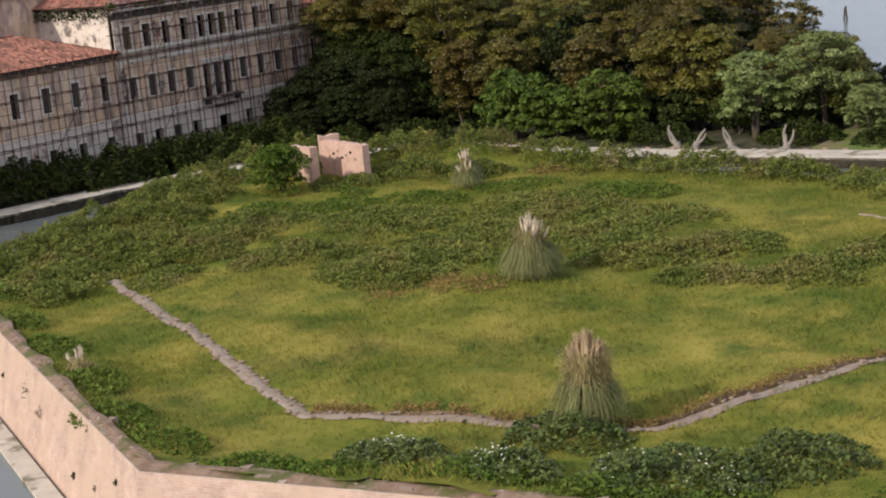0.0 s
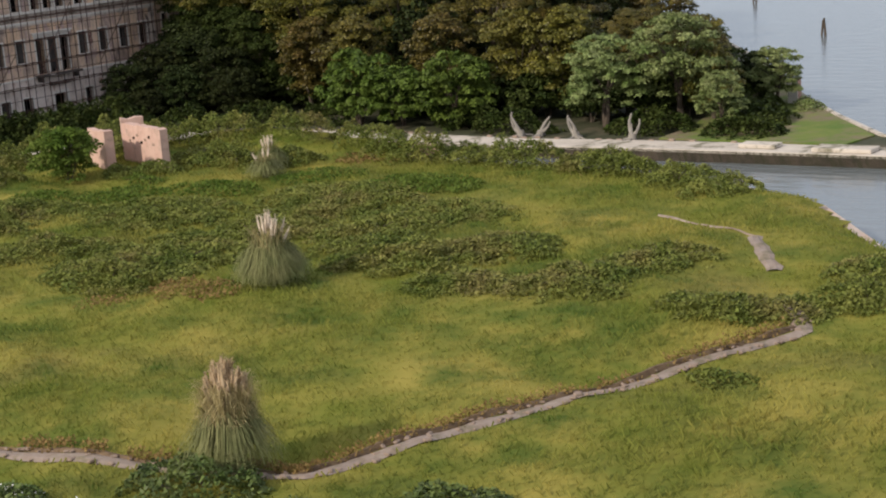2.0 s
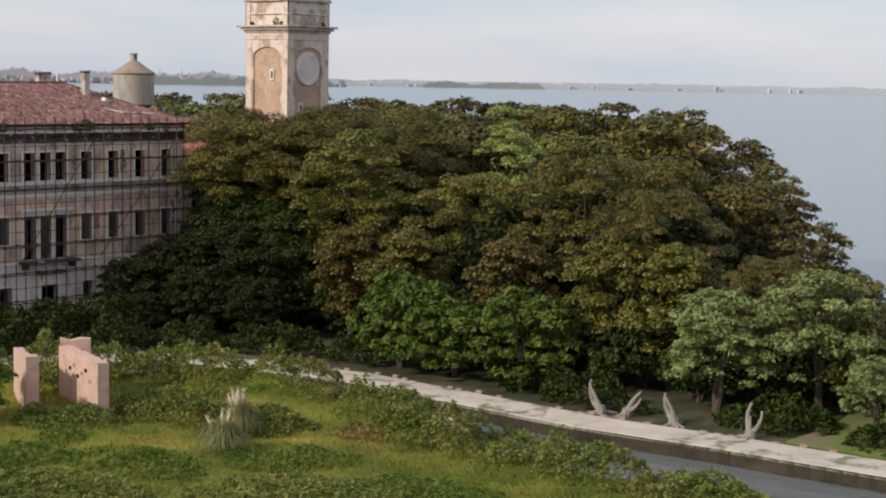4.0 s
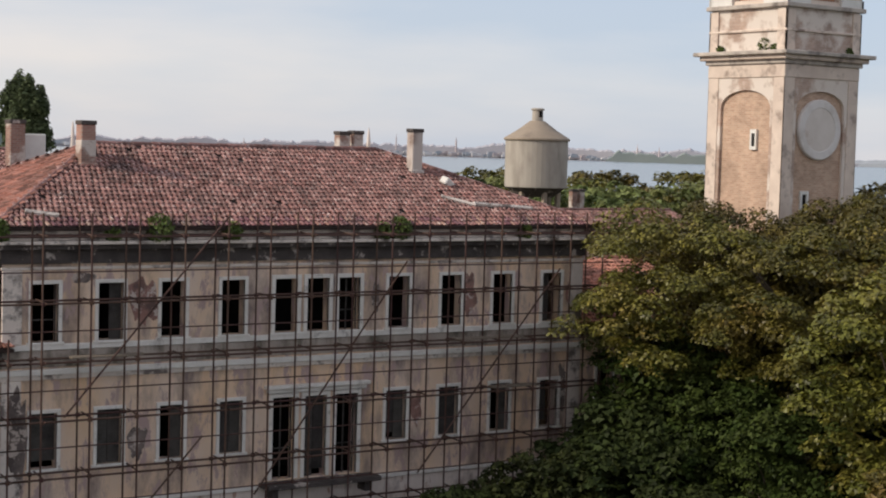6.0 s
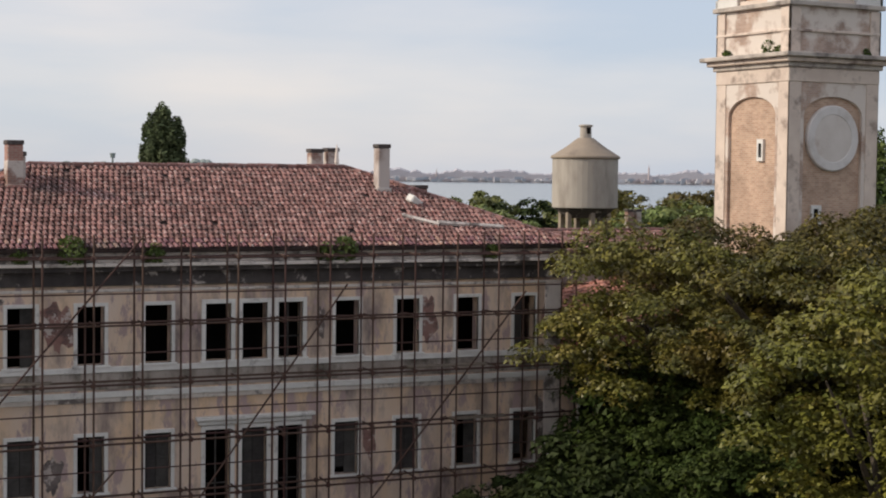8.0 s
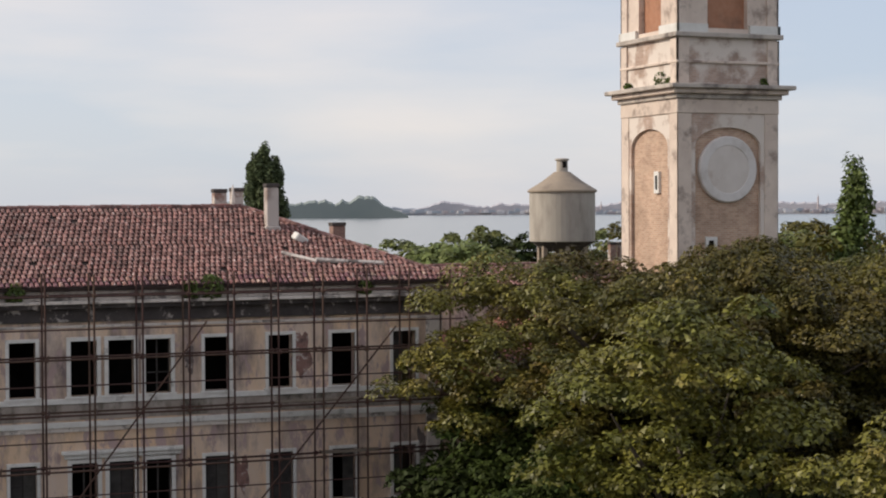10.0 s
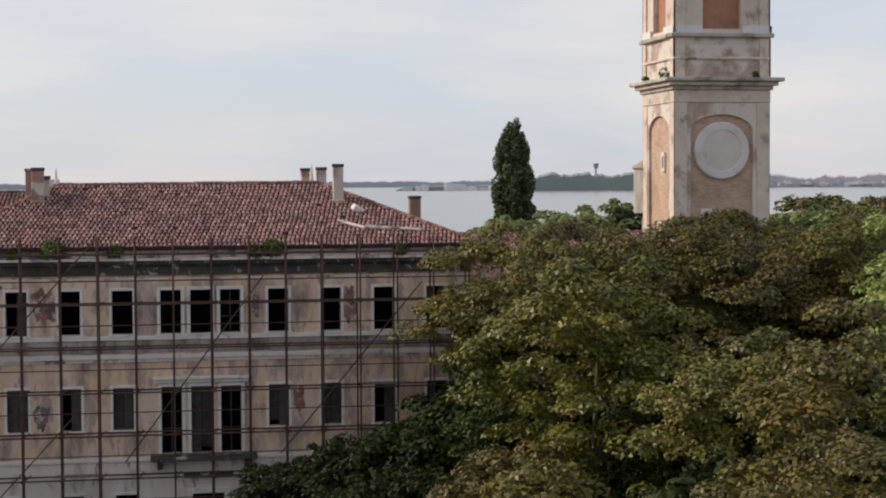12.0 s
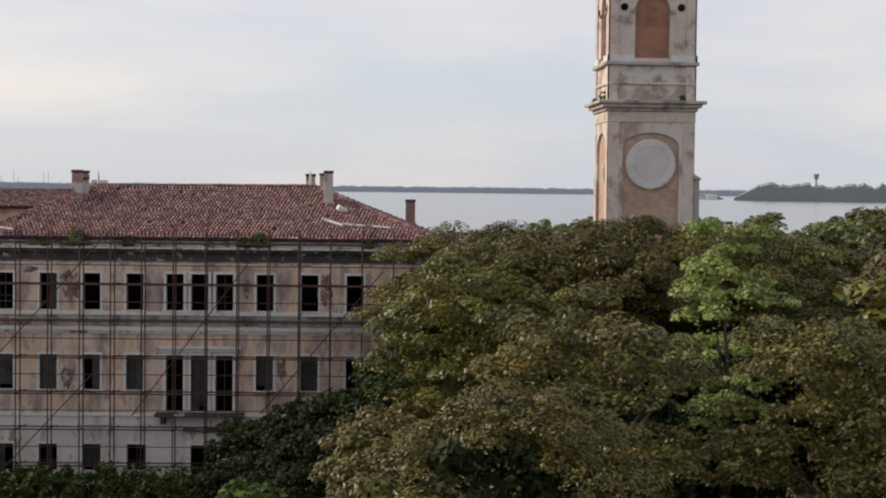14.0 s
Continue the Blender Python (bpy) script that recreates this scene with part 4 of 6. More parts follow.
for x, y, top, w, d in ((-3.55, 4.5, 18.6, 0.56, 0.6), (-3.2, 5.1, 18.2, 0.34, 0.4), (10.95, 4.3, 18.72, 0.5, 0.5), (9.7, 8.3, 18.55, 0.55, 0.5), (10.5, 8.5, 18.6, 0.5, 0.5), (15.75, 10.9, 17.05, 0.6, 0.6)):
    c_ = chimney(x, y, roof_z(x, y) - 0.35, top, w, d, material=M_CHIM_RED if x == -3.55 else M_CHIM_PALE if x == 10.95 else M_CHIM)
    if x == -3.55:
        part("render_coat", boxes((-w / 2 - 0.012, w / 2 + 0.012, -d / 2 - 0.012, d / 2 + 0.012, 0.48, 1.35), bevel=0.02), M_CHIM, c_, "pale plaster left on the lower shaft")
for x, y, top in ((-2.9, 7.6, 18.6), (9.8, 6.2, 18.72)):
    f_ = thing("finial", (x, y, roof_z(x, y) - 0.1), "slender stone finial on the roof ridge", "finial", group="roof finials")
    bm = bmesh.new()
    lathe(bm, [(0.12, 0), (0.12, 0.2), (0.06, 0.26), (0.10, 0.5), (0.05, top - roof_z(x, y) - 0.1), (0.01, top - roof_z(x, y) + 0.1)], 8)
    part("shaft", bm, M_STONE, f_)
b_ = thing("stone_block", (11.7, 3.0, roof_z(11.7, 3.0) + 0.06), "fallen white stone block on the tiles", "stone block")
part("block", boxes((-0.3, 0.3, -0.2, 0.2, 0, 0.3), bevel=0.04), M_WHITE, b_)
b_.rotation_euler = (0.3, 0.5, 0.4)
for i, (a, b) in enumerate((((10.7, 1.8), (11.9, 1.0)), ((11.9, 1.15), (14.6, 0.75)), ((-7.3, 0.35), (-6.2, 0.05)))):
    za, zb = roof_z(*a) + 0.14, roof_z(*b) + 0.14
    g_ = thing("beam", (a[0], a[1], za), "loose grey timber beam on the roof tiles", "timber beam", group="loose beams")
    part("timber", tube(bmesh.new(), (0, 0, 0), (b[0] - a[0], b[1] - a[1], zb - za), 0.1, 0.09, 6), M_STONE, g_)


# lower wings and rear range
def wing(x0, x1, y0, y1, z_eave, z_ridge, hip_left, hip_right, win_x, label, tile, stone_side=False):
    wg = thing("hospital_wing", (0, 0, 0), label, "building", group="hospital wings")
    hs = [(x + 0.12, x + 1.0, 6.75, 8.85) for x in win_x]
    gs = [(x + 0.12, x + 1.0, 2.0, 3.6) for x in win_x]
    part("wall", pierced(bmesh.new(), x0, x1, 5.0, z_eave, y0, 0.45, hs), M_PLASTER, wg, "stained ochre and grey plaster")
    part("wall", pierced(bmesh.new(), x0, x1, 0.0, 5.0, y0 - 0.03, 0.48, gs), M_PLASTER_LOW, wg, "white plaster flaking off")
    part("wall", boxes((x0, x0 + 0.4, y0 + 0.45, y1, 0, z_eave), (x1 - 0.4, x1, y0 + 0.45, y1, 0, z_eave), (x0 + 0.4, x1 - 0.4, y1 - 0.4, y1, 0, z_eave)), M_PLASTER, wg)
    # Room darkness behind the wing's windows is painted on this wall.
    part("inner_wall", boxes((x0 + 0.45, x1 - 0.45, y0 + 3.5, y0 + 3.7, 0.2, z_eave - 0.2)), M_DARK, wg, "inner wall coloured near-black for lack of light")
    part("cornice", boxes((x0, x1, y0 - 0.3, y0, z_eave - 0.28, z_eave - 0.05), (x0, x1, y0 - 0.12, y0, z_eave - 0.6, z_eave - 0.28), bevel=0.02), M_STONE_DARK, wg, "dark cornice with pale chips")
    part("string_course", boxes((x0, x1, y0 - 0.12, y0, 4.95, 5.1), bevel=0.015), M_STONE, wg)
    for i, h in enumerate(hs):
        window(wg, *h, ("sash", "half", "shutters")[i % 3], y=y0, seed=100 + i)
    for i, h in enumerate(gs):
        window(wg, *h, ("half", "sash")[i % 2], y=y0 - 0.03, seed=130 + i)
    ym, o = (y0 + y1) / 2, 0.4
    run_ = (y1 - y0) / 2
    a, b, c, d = (x0 - (o if hip_left else 0), y0 - o, z_eave), (x1 + (o if hip_right else 0), y0 - o, z_eave), (x1 + (o if hip_right else 0), y1 + o, z_eave), (x0 - (o if hip_left else 0), y1 + o, z_eave)
    ra = (x0 + run_ if hip_left else x0, ym, z_ridge)
    rb = (x1 - run_ if hip_right else x1, ym, z_ridge)
    tile_plane(wg, a, b, rb, ra, tile, 7)
    tile_plane(wg, c, d, ra, rb, tile, 8)
    if hip_left:
        tile_plane(wg, d, a, ra, ra, tile, 9)
    if hip_right:
        tile_plane(wg, b, c, rb, rb, tile, 10)
    ridge_caps(wg, ra, rb, tile)
    return wg


wing(-52, -8.25, 0.0, 12.0, 10.72, 13.1, False, True, [-50.0, -46.5, -43.3, -40.0, -36.8, -33.5, -30.3, -27.0, -23.7, -20.45, -17.1, -13.85, -10.55],
     "two-storey hospital wing, red tile roof, beside the main block", M_TILE_RED)
wing(16.8, 24.5, 0.0, 11.0, 10.7, 13.0, True, False, [17.6, 20.1, 22.4], "lower hospital wing behind the trees, red tile roof", M_TILE_RED)


def rear_range(x0, x1, y0, y1, z_eave, z_ridge, label):
    rg = thing("rear_range", (0, 0, 0), label, "building", group="hospital rear ranges")
    part("wall", boxes((x0, x1, y0, y0 + 0.4, 0, z_eave), (x0, x1, y1 - 0.4, y1, 0, z_eave), (x0, x0 + 0.4, y0 + 0.4, y1 - 0.4, 0, z_eave), (x1 - 0.4, x1, y0 + 0.4, y1 - 0.4, 0, z_eave)), M_PLASTER, rg)
    ym = (y0 + y1) / 2
    tile_plane(rg, (x0, y0 - 0.5, z_eave), (x1, y0 - 0.5, z_eave), (x1, ym, z_ridge), (x0, ym, z_ridge), M_TILE, 21)
    tile_plane(rg, (x1, y1 + 0.5, z_eave), (x0, y1 + 0.5, z_eave), (x0, ym, z_ridge), (x1, ym, z_ridge), M_TILE, 22)
    link("gable", [(x0, y0, z_eave), (x0, y1, z_eave), (x0, ym, z_ridge)], [(0, 1, 2)], M_PLASTER, rg)
    link("gable", [(x1, y0, z_eave), (x1, ym, z_ridge), (x1, y1, z_eave)], [(0, 1, 2)], M_PLASTER, rg)
    ridge_caps(rg, (x0, ym, z_ridge), (x1, ym, z_ridge), M_TILE)


rear_range(-30, -3.0, 9.6, 17, 16.35, 17.35, "rear hospital range with a low tiled roof")
rear_range(12, 36, 13.8, 19.6, 13.85, 14.75, "lower rear hospital range with a tiled roof")
chimney(-4.3, 10.3, 15.4, 18.6, 0.62, 0.62, label="tall plastered chimney stack on the rear slope")
pb = thing("parapet", (-3.5, 10.8, 15.6), "white plastered parapet beside the chimney", "parapet")
part("body", boxes((-0.35, 0.55, -0.3, 0.3, 0, 2.45), bevel=0.04), M_WHITE, pb)

# ---- scaffolding ----
def scaffold(x0, x1, top, levels, braces, label, step=1.70):
    sc = thing("scaffold", (x0, -1.75, 0.45), label, "scaffolding", group="scaffolding")
    pole = bmesh.new()
    tube(pole, (0, 0, 0), (0, 0, top - 0.45), 0.037, sides=6)
    first = part("standard", pole, M_RUST, sc)
    k = int(round((x1 - x0) / step))
    cross = clamp = None
    for i in range(k + 1):
        for y in (0.0, 1.15):
            if i == 0 and y == 0.0:
                continue
            o = new("standard", first.data)
            o.parent, o.location = sc, (i * step + 0.03 * math.sin(i * 5 + y), y, 0)
    for z in levels:
        for y in (0.04, 1.11):
            part("ledger", tube(bmesh.new(), (-0.5, y, z - 0.45), (k * step + 0.7, y, z - 0.45), 0.040, sides=6), M_RUST, sc)
        if z < top - 1.6:
            part("guard_rail", tube(bmesh.new(), (-0.4, -0.04, z + 0.62), (k * step + 0.5, -0.04, z + 0.62), 0.026, sides=5), M_RUST, sc)
        for i in range(k + 1):
            for y in (0.0, 1.15):
                if clamp is None:
                    clamp = part("coupler", boxes((-0.075, 0.075, -0.06, 0.06, -0.07, 0.07), bevel=0.02), M_RUST, sc)
                    clamp.location = (i * step, y, z - 0.45)
                elif (i * 7 + int(z * 3)) % 5:
                    o = new("coupler", clamp.data)
                    o.parent, o.location = sc, (i * step, y, z - 0.45)
        for i in range(k + 1):
            if cross is None:
                cross = part("transom", tube(bmesh.new(), (0, -0.25, 0), (0.2, 1.45, 0), 0.03, sides=5), M_RUST, sc)
                cross.location = (i * step + 0.05, 0, z - 0.42)
            else:
                o = new("transom", cross.data)
                o.parent, o.location = sc, (i * step + 0.05, 0, z - 0.42)
    for a, za, b, zb in braces:
        part("brace", tube(bmesh.new(), (a - x0, -0.07, za - 0.45), (b - x0, -0.07, zb - 0.45), 0.034, sides=6), M_RUST, sc, "long diagonal brace")
    return sc


LIFTS = (2.45, 4.45, 6.40, 8.35, 10.35, 12.35, 14.6)
scaffold(-9.05, 16.6, 15.4, LIFTS, ((-6.6, 8.5, -0.6, 15.3), (0.6, 5.2, 6.9, 13.6), (7.6, 5.4, 14.2, 13.2), (-7.5, 1.0, -1.5, 7.5)),
                         "rusty tube scaffolding in front of the hospital facade")
scaffold(-51, -9.2, 11.2, LIFTS[:5], ((-30, 1.0, -23, 8.4), (-20, 1.0, -13.5, 8.4)), "rusty tube scaffolding along the hospital wing")
for x, z, w in ((-6.2, 10.42, 2.6), (9.6, 10.42, 3.2), (-2.6, 4.52, 2.0), (11.4, 8.42, 2.2)):
    pk = thing("scaffold_plank", (x, -1.45, z), "grey weathered plank lying on the scaffolding", "plank", group="scaffold planks")
    part("board", boxes((0, w, 0, 0.28, 0, 0.045), (0.1, w + 0.15, 0.30, 0.58, 0, 0.045)), M_PLANK, pk)

# ---- bell tower ----
tower = thing("bell_tower", (28.66, 0.66, 0.0), "tall square brick and stone bell tower with a blank clock", "bell tower", turn=1.5)
HB = 2.37
part("core", boxes((-HB + 0.14, HB - 0.14, -HB + 0.14, HB - 0.14, 0.3, 21.0)), M_TOWER, tower, "warm bare brick in the recessed panels")


def four_sides(name, rows, material, label=""):
    """The same boxes on all four sides of the tower, each a piece of its own."""
    for r in rows:
        first = part(name, boxes(r), material, tower, label)
        for k in (1, 2, 3):
            o = new(name, first.data)
            o.parent, o.rotation_euler = tower, (0, 0, k * math.pi / 2)
            tagged(o, label=label)


def four_panels(name, func, material, label=""):
    bm = bmesh.new()
    func(bm)
    first = part(name, bm, material, tower, label)
    for k in (1, 2, 3):
        o = new(name, first.data)
        o.parent, o.rotation_euler = tower, (0, 0, k * math.pi / 2)
        tagged(o, label=label)


def arch_outline(hw, z_spring, rise, n=14):
    return [(hw * math.cos(a), z_spring + rise * math.sin(a)) for a in [math.pi * k / n for k in range(n + 1)]]


def arched_panel(bm, x0, x1, z0, z1, hw, zs, rise, zb, y0, y1, n=14):
    """A slab in the xz plane with an arched opening from zb up."""
    arc = arch_outline(hw, zs, rise, n)
    for ya, flip in ((y0, False), (y1, True)):
        def face(*pts):
            q = [bm.verts.new((x, ya, z)) for x, z in pts]
            bm.faces.new(q[::-1] if flip else q)
        face((x0, z0), (-hw, z0), (-hw, zs), (x0, zs))
        face((hw, z0), (x1, z0), (x1, zs), (hw, zs))
        if zb > z0:
            face((-hw, z0), (hw, z0), (hw, zb), (-hw, zb))
        face((x0, zs), (-hw, zs), *[(x, z) for x, z in arc[::-1][1:n // 2 + 1]], (0, z1), (x0, z1))
        face((x1, zs), (x1, z1), (0, z1), *[(x, z) for x, z in arc[1:n // 2 + 1][::-1]], (hw, zs))
    ring = [(hw, zb)] + arc + [(-hw, zb)]
    for (a, b), (c, d) in zip(ring, ring[1:]):
        bm.faces.new([bm.verts.new(p) for p in ((a, y0, b), (a, y1, b), (c, y1, d), (c, y0, d))])


four_panels("shaft_frame", lambda bm: arched_panel(bm, -HB, HB, 0.3, 21.55, 1.56, 20.15, 0.8, 8.0, -HB, -HB + 0.15), M_TOWER_P, "pale plastered corners over brick")
four_sides("corner_stone", ((-HB - 0.03, -HB + 0.62, -HB - 0.03, -HB + 0.0, 0.3, 21.5), (HB - 0.62, HB + 0.03, -HB - 0.03, -HB, 0.3, 21.5)), M_TSTONE, "pale stone corner strips")
part("frieze", boxes((-HB - 0.06, HB + 0.06, -HB - 0.06, HB + 0.06, 21.5, 22.1), bevel=0.03), M_TSTONE, tower, "pale stone frieze")
part("cornice", boxes((-HB - 0.16, HB + 0.16, -HB - 0.16, HB + 0.16, 22.1, 22.3), bevel=0.03), M_TLEDGE, tower, "stained stone cornice")
part("cornice", boxes((-HB - 0.36, HB + 0.36, -HB - 0.36, HB + 0.36, 22.3, 22.5), bevel=0.04), M_TSTONE, tower, "stained stone cornice")
part("cornice", boxes((-HB - 0.58, HB + 0.58, -HB - 0.58, HB + 0.58, 22.5, 22.68), bevel=0.03), M_TLEDGE, tower, "stained stone cornice")
part("pedestal", boxes((-HB + 0.02, HB - 0.02, -HB + 0.02, HB - 0.02, 22.68, 24.6)), M_TOWER_P, tower, "brick pedestal with plaster remains")
four_sides("pedestal_pier", ((-HB - 0.06, -HB + 0.5, -HB - 0.06, -HB + 0.02, 22.68, 24.55), (HB - 0.5, HB + 0.06, -HB - 0.06, -HB + 0.02, 22.68, 24.55)), M_TSTONE, "pale stone corner piers")
part("string_course", boxes((-HB - 0.08, HB + 0.08, -HB - 0.08, HB + 0.08, 23.55, 23.66), bevel=0.02), M_TSTONE, tower)
part("ledge", boxes((-HB - 0.2, HB + 0.2, -HB - 0.2, HB + 0.2, 24.6, 24.8), bevel=0.03), M_TLEDGE, tower, "stained stone ledge")
part("belfry_core", boxes((-HB + 0.3, HB - 0.3, -HB + 0.3, HB - 0.3, 24.8, 30.0)), M_BLOCKED, tower, "belfry arches walled up with red-brown brick")
four_panels("belfry_frame", lambda bm: arched_panel(bm, -HB + 0.04, HB - 0.04, 24.8, 30.0, 0.95, 27.6, 0.95, 25.0, -HB + 0.04, -HB + 0.31), M_TSTONE, "pale stone belfry with arches")
four_sides("belfry_pier", ((-HB - 0.04, -HB + 0.5, -HB - 0.04, -HB + 0.035, 24.8, 29.4), (HB - 0.5, HB + 0.04, -HB - 0.04, -HB + 0.035, 24.8, 29.4)), M_TSTONE, "flat corner piers")
four_sides("pier_base", ((-HB - 0.1, -1.0, -HB - 0.1, -HB + 0.03, 24.8, 25.15), (1.0, HB + 0.1, -HB - 0.1, -HB + 0.03, 24.8, 25.15)), M_WHITE, "white stone plinths")
four_sides("impost", ((-1.25, -0.93, -HB - 0.06, -HB + 0.1, 27.45, 27.62), (0.93, 1.25, -HB - 0.06, -HB + 0.1, 27.45, 27.62)), M_TLEDGE)
# Solid black discs give the shade of round recesses in the belfry.
for s_ in (-1, 1):
    four_panels("roundel", lambda bm: tube(bm, (s_ * 1.56, -HB - 0.02, 27.75), (s_ * 1.56, -HB + 0.06, 27.75), 0.2, sides=14), M_DARK, "small round recess, a disc coloured near-black as shade")
part("top", boxes((-HB - 0.2, HB + 0.2, -HB - 0.2, HB + 0.2, 30.0, 30.3), bevel=0.03), M_TLEDGE, tower)
bm = bmesh.new()
lathe(bm, [(1.37, -0.16), (1.37, 0.02), (1.32, 0.07), (1.0, 0.07), (0.96, 0.03)], 48)
bmesh.ops.rotate(bm, verts=bm.verts, cent=(0, 0, 0), matrix=Matrix.Rotation(math.pi / 2, 3, "X"))
bmesh.ops.translate(bm, verts=bm.verts, vec=(0.0, -HB + 0.02, 19.22))
clock = part("clock_face", bm, M_CLOCK, tower, "blank pale stone clock ring without hands")
bm = bmesh.new()
lathe(bm, [(0.99, -0.1), (0.99, 0.035), (0.97, 0.04)], 40)
bmesh.ops.rotate(bm, verts=bm.verts, cent=(0, 0, 0), matrix=Matrix.Rotation(math.pi / 2, 3, "X"))
bmesh.ops.translate(bm, verts=bm.verts, vec=(0.0, -HB + 0.01, 19.22))
part("dial", bm, M_DIAL, clock, "bare weathered dial")
sw = part("small_window", boxes((-0.2, 0.2, 0, 0.12, 0, 0.16), (-0.2, 0.2, 0, 0.12, 0.74, 0.92), (-0.2, -0.1, 0, 0.12, 0.16, 0.74), (0.1, 0.2, 0, 0.12, 0.16, 0.74)), M_WHITE, tower, "small white-framed slit window")
sw.matrix_local = Matrix.Translation((-HB + 0.12, -0.55, 18.25)) @ Matrix.Rotation(-math.pi / 2, 4, "Z") @ Matrix.Translation((0, -0.1, 0))
# Slit window depth is a black slab, shade by colour.
part("opening", boxes((-0.1, 0.1, 0.05, 0.1, 0.16, 0.74)), M_DARK, sw)
sw2 = part("small_window", boxes((-0.27, 0.27, 0, 0.12, 0, 0.1), (-0.27, 0.27, 0, 0.12, 0.8, 0.95), (-0.27, -0.13, 0, 0.12, 0.1, 0.8), (0.13, 0.27, 0, 0.12, 0.1, 0.8)), M_WHITE, tower, "small white-framed slit window")
sw2.location = (-0.75, -HB + 0.05, 15.5)
# Black slab again paints the darkness inside the slit.
part("opening", boxes((-0.13, 0.13, 0.05, 0.1, 0.1, 0.8)), M_DARK, sw2)

# ---- water tank ----
tank = thing("water_tank", (34.9, 28.1, 0.40), "round grey concrete water tank on legs with a cone roof", "water tank")
bm = bmesh.new()
lathe(bm, [(1.93, 15.25), (1.95, 15.3), (1.95, 18.2)], 40)
part("drum", bm, M_TANK, tank, smooth=False)
bm = bmesh.new()
lathe(bm, [(2.03, 18.15), (2.07, 18.22), (2.04, 18.3), (1.2, 18.82), (0.46, 19.38)], 40)
part("roof", bm, M_TANKROOF, tank, "ochre concrete cone roof")
bm = bmesh.new()
lathe(bm, [(0.35, 19.3), (0.33, 20.02), (0.42, 20.06), (0.42, 20.14), (0.24, 20.18)], 20)
part("vent", bm, M_TANK, tank, "short vent pipe with a cap")
# Vent opening is a black slab on the pipe, its shade painted.
part("vent_opening", boxes((-0.12, 0.12, -0.36, -0.28, 19.62, 19.98)), M_DARK, tank, "vent pipe opening, a slab coloured near-black as shade")
bm = bmesh.new()
lathe(bm, [(1.1, 14.65), (1.75, 15.15), (1.93, 15.25)], 32)
# Shade under the drum is put into this dark colour.
part("bottom", bm, M_STONE_DARK, tank)
for k in range(6):
    a = k * math.tau / 6 + 0.3
    part("leg", boxes((1.4 * math.cos(a) - 0.14, 1.4 * math.cos(a) + 0.14, 1.4 * math.sin(a) - 0.14, 1.4 * math.sin(a) + 0.14, 0, 15.0), bevel=0.02), M_TANKROOF, tank)
shed = thing("outbuilding", (42.4, 28.4, 0.4), "low outbuilding with a tiled roof behind the trees", "building")
part("wall", boxes((-4, 6, 0, 6, 0, 10.4)), M_PLASTER, shed)
tile_plane(shed, (-4.4, -0.4, 10.4), (6.4, -0.4, 10.4), (6.4, 3, 11.5), (-4.4, 3, 11.5), M_TILE_RED, 31)
tile_plane(shed, (6.4, 6.4, 10.4), (-4.4, 6.4, 10.4), (-4.4, 3, 11.5), (6.4, 3, 11.5), M_TILE_RED, 32)
for x in (38.72, 39.32):
    chimney(x, 29.2, 10.6, 15.55, 0.4, 0.4, label="orange brick chimney behind the trees")

# ---- ruined gateway on the fort ----
def ragged_wall(name, pts, thick, z0, z1, label, seed, parent):
    rnd = random.Random(seed)
    bm = bmesh.new()
    top = None
    for (ax, ay), (bx, by) in zip(pts, pts[1:]):
        k = max(2, int(math.dist((ax, ay), (bx, by)) / 0.45))
        d = Vector((bx - ax, by - ay)).normalized()
        s = Vector((-d.y, d.x)) * thick / 2
        rows = []
        for i in range(k + 1):
            x, y = ax + (bx - ax) * i / k, ay + (by - ay) * i / k
            h = z1 + rnd.uniform(-0.06, 0.06)
            rows.append([bm.verts.new((x + f * s.x, y + f * s.y, z)) for f, z in ((-1, z0), (-1, h), (1, h + rnd.uniform(-0.03, 0.03)), (1, z0))])
        for a, b in zip(rows, rows[1:]):
            for q in range(4):
                bm.faces.new((a[q], a[(q + 1) % 4], b[(q + 1) % 4], b[q]))
        bm.faces.new(rows[0][::-1]), bm.faces.new(rows[-1])
    return part(name, bm, M_RUIN, parent, label)


gate = thing("ruined_gateway", (1.3, 1.3, 0.08), "ruined pink gateway with two broken side walls", "ruin")
ragged_wall("side_wall", [(-18.7, -32.2), (-20.5, -37.6)], 0.55, 2.2, 4.95, "pink rendered wall with holes shown as darker slabs", 1, gate)
ragged_wall("pillar", [(-18.5, -31.6), (-17.3, -32.5)], 0.6, 2.2, 5.15, "broad pillar at the wall's end", 2, gate)
ragged_wall("side_wall", [(-20.3, -30.6), (-21.3, -32.4), (-21.7, -33.3)], 0.45, 2.2, 4.85, "pink rendered wall partly overgrown", 3, gate)
ragged_wall("pillar", [(-21.6, -33.3), (-21.9, -34.0)], 0.62, 2.2, 5.0, "slender broken pillar", 4, gate)
# Darker slabs on the wall face stand for the shade in open holes.
for i in range(7):
    u = 0.2 + i * 0.1
    x, y = -18.7 - 1.8 * u, -32.2 - 5.4 * u
    for k in range(1 + i % 2):
        z = 4.0 + 0.22 * ((i * 7 + k * 3) % 3) - 0.2
        part("putlog_hole", boxes((x - 0.33, x - 0.25, y - 0.1, y + 0.1, z, z + 0.16)), M_COPING, gate)


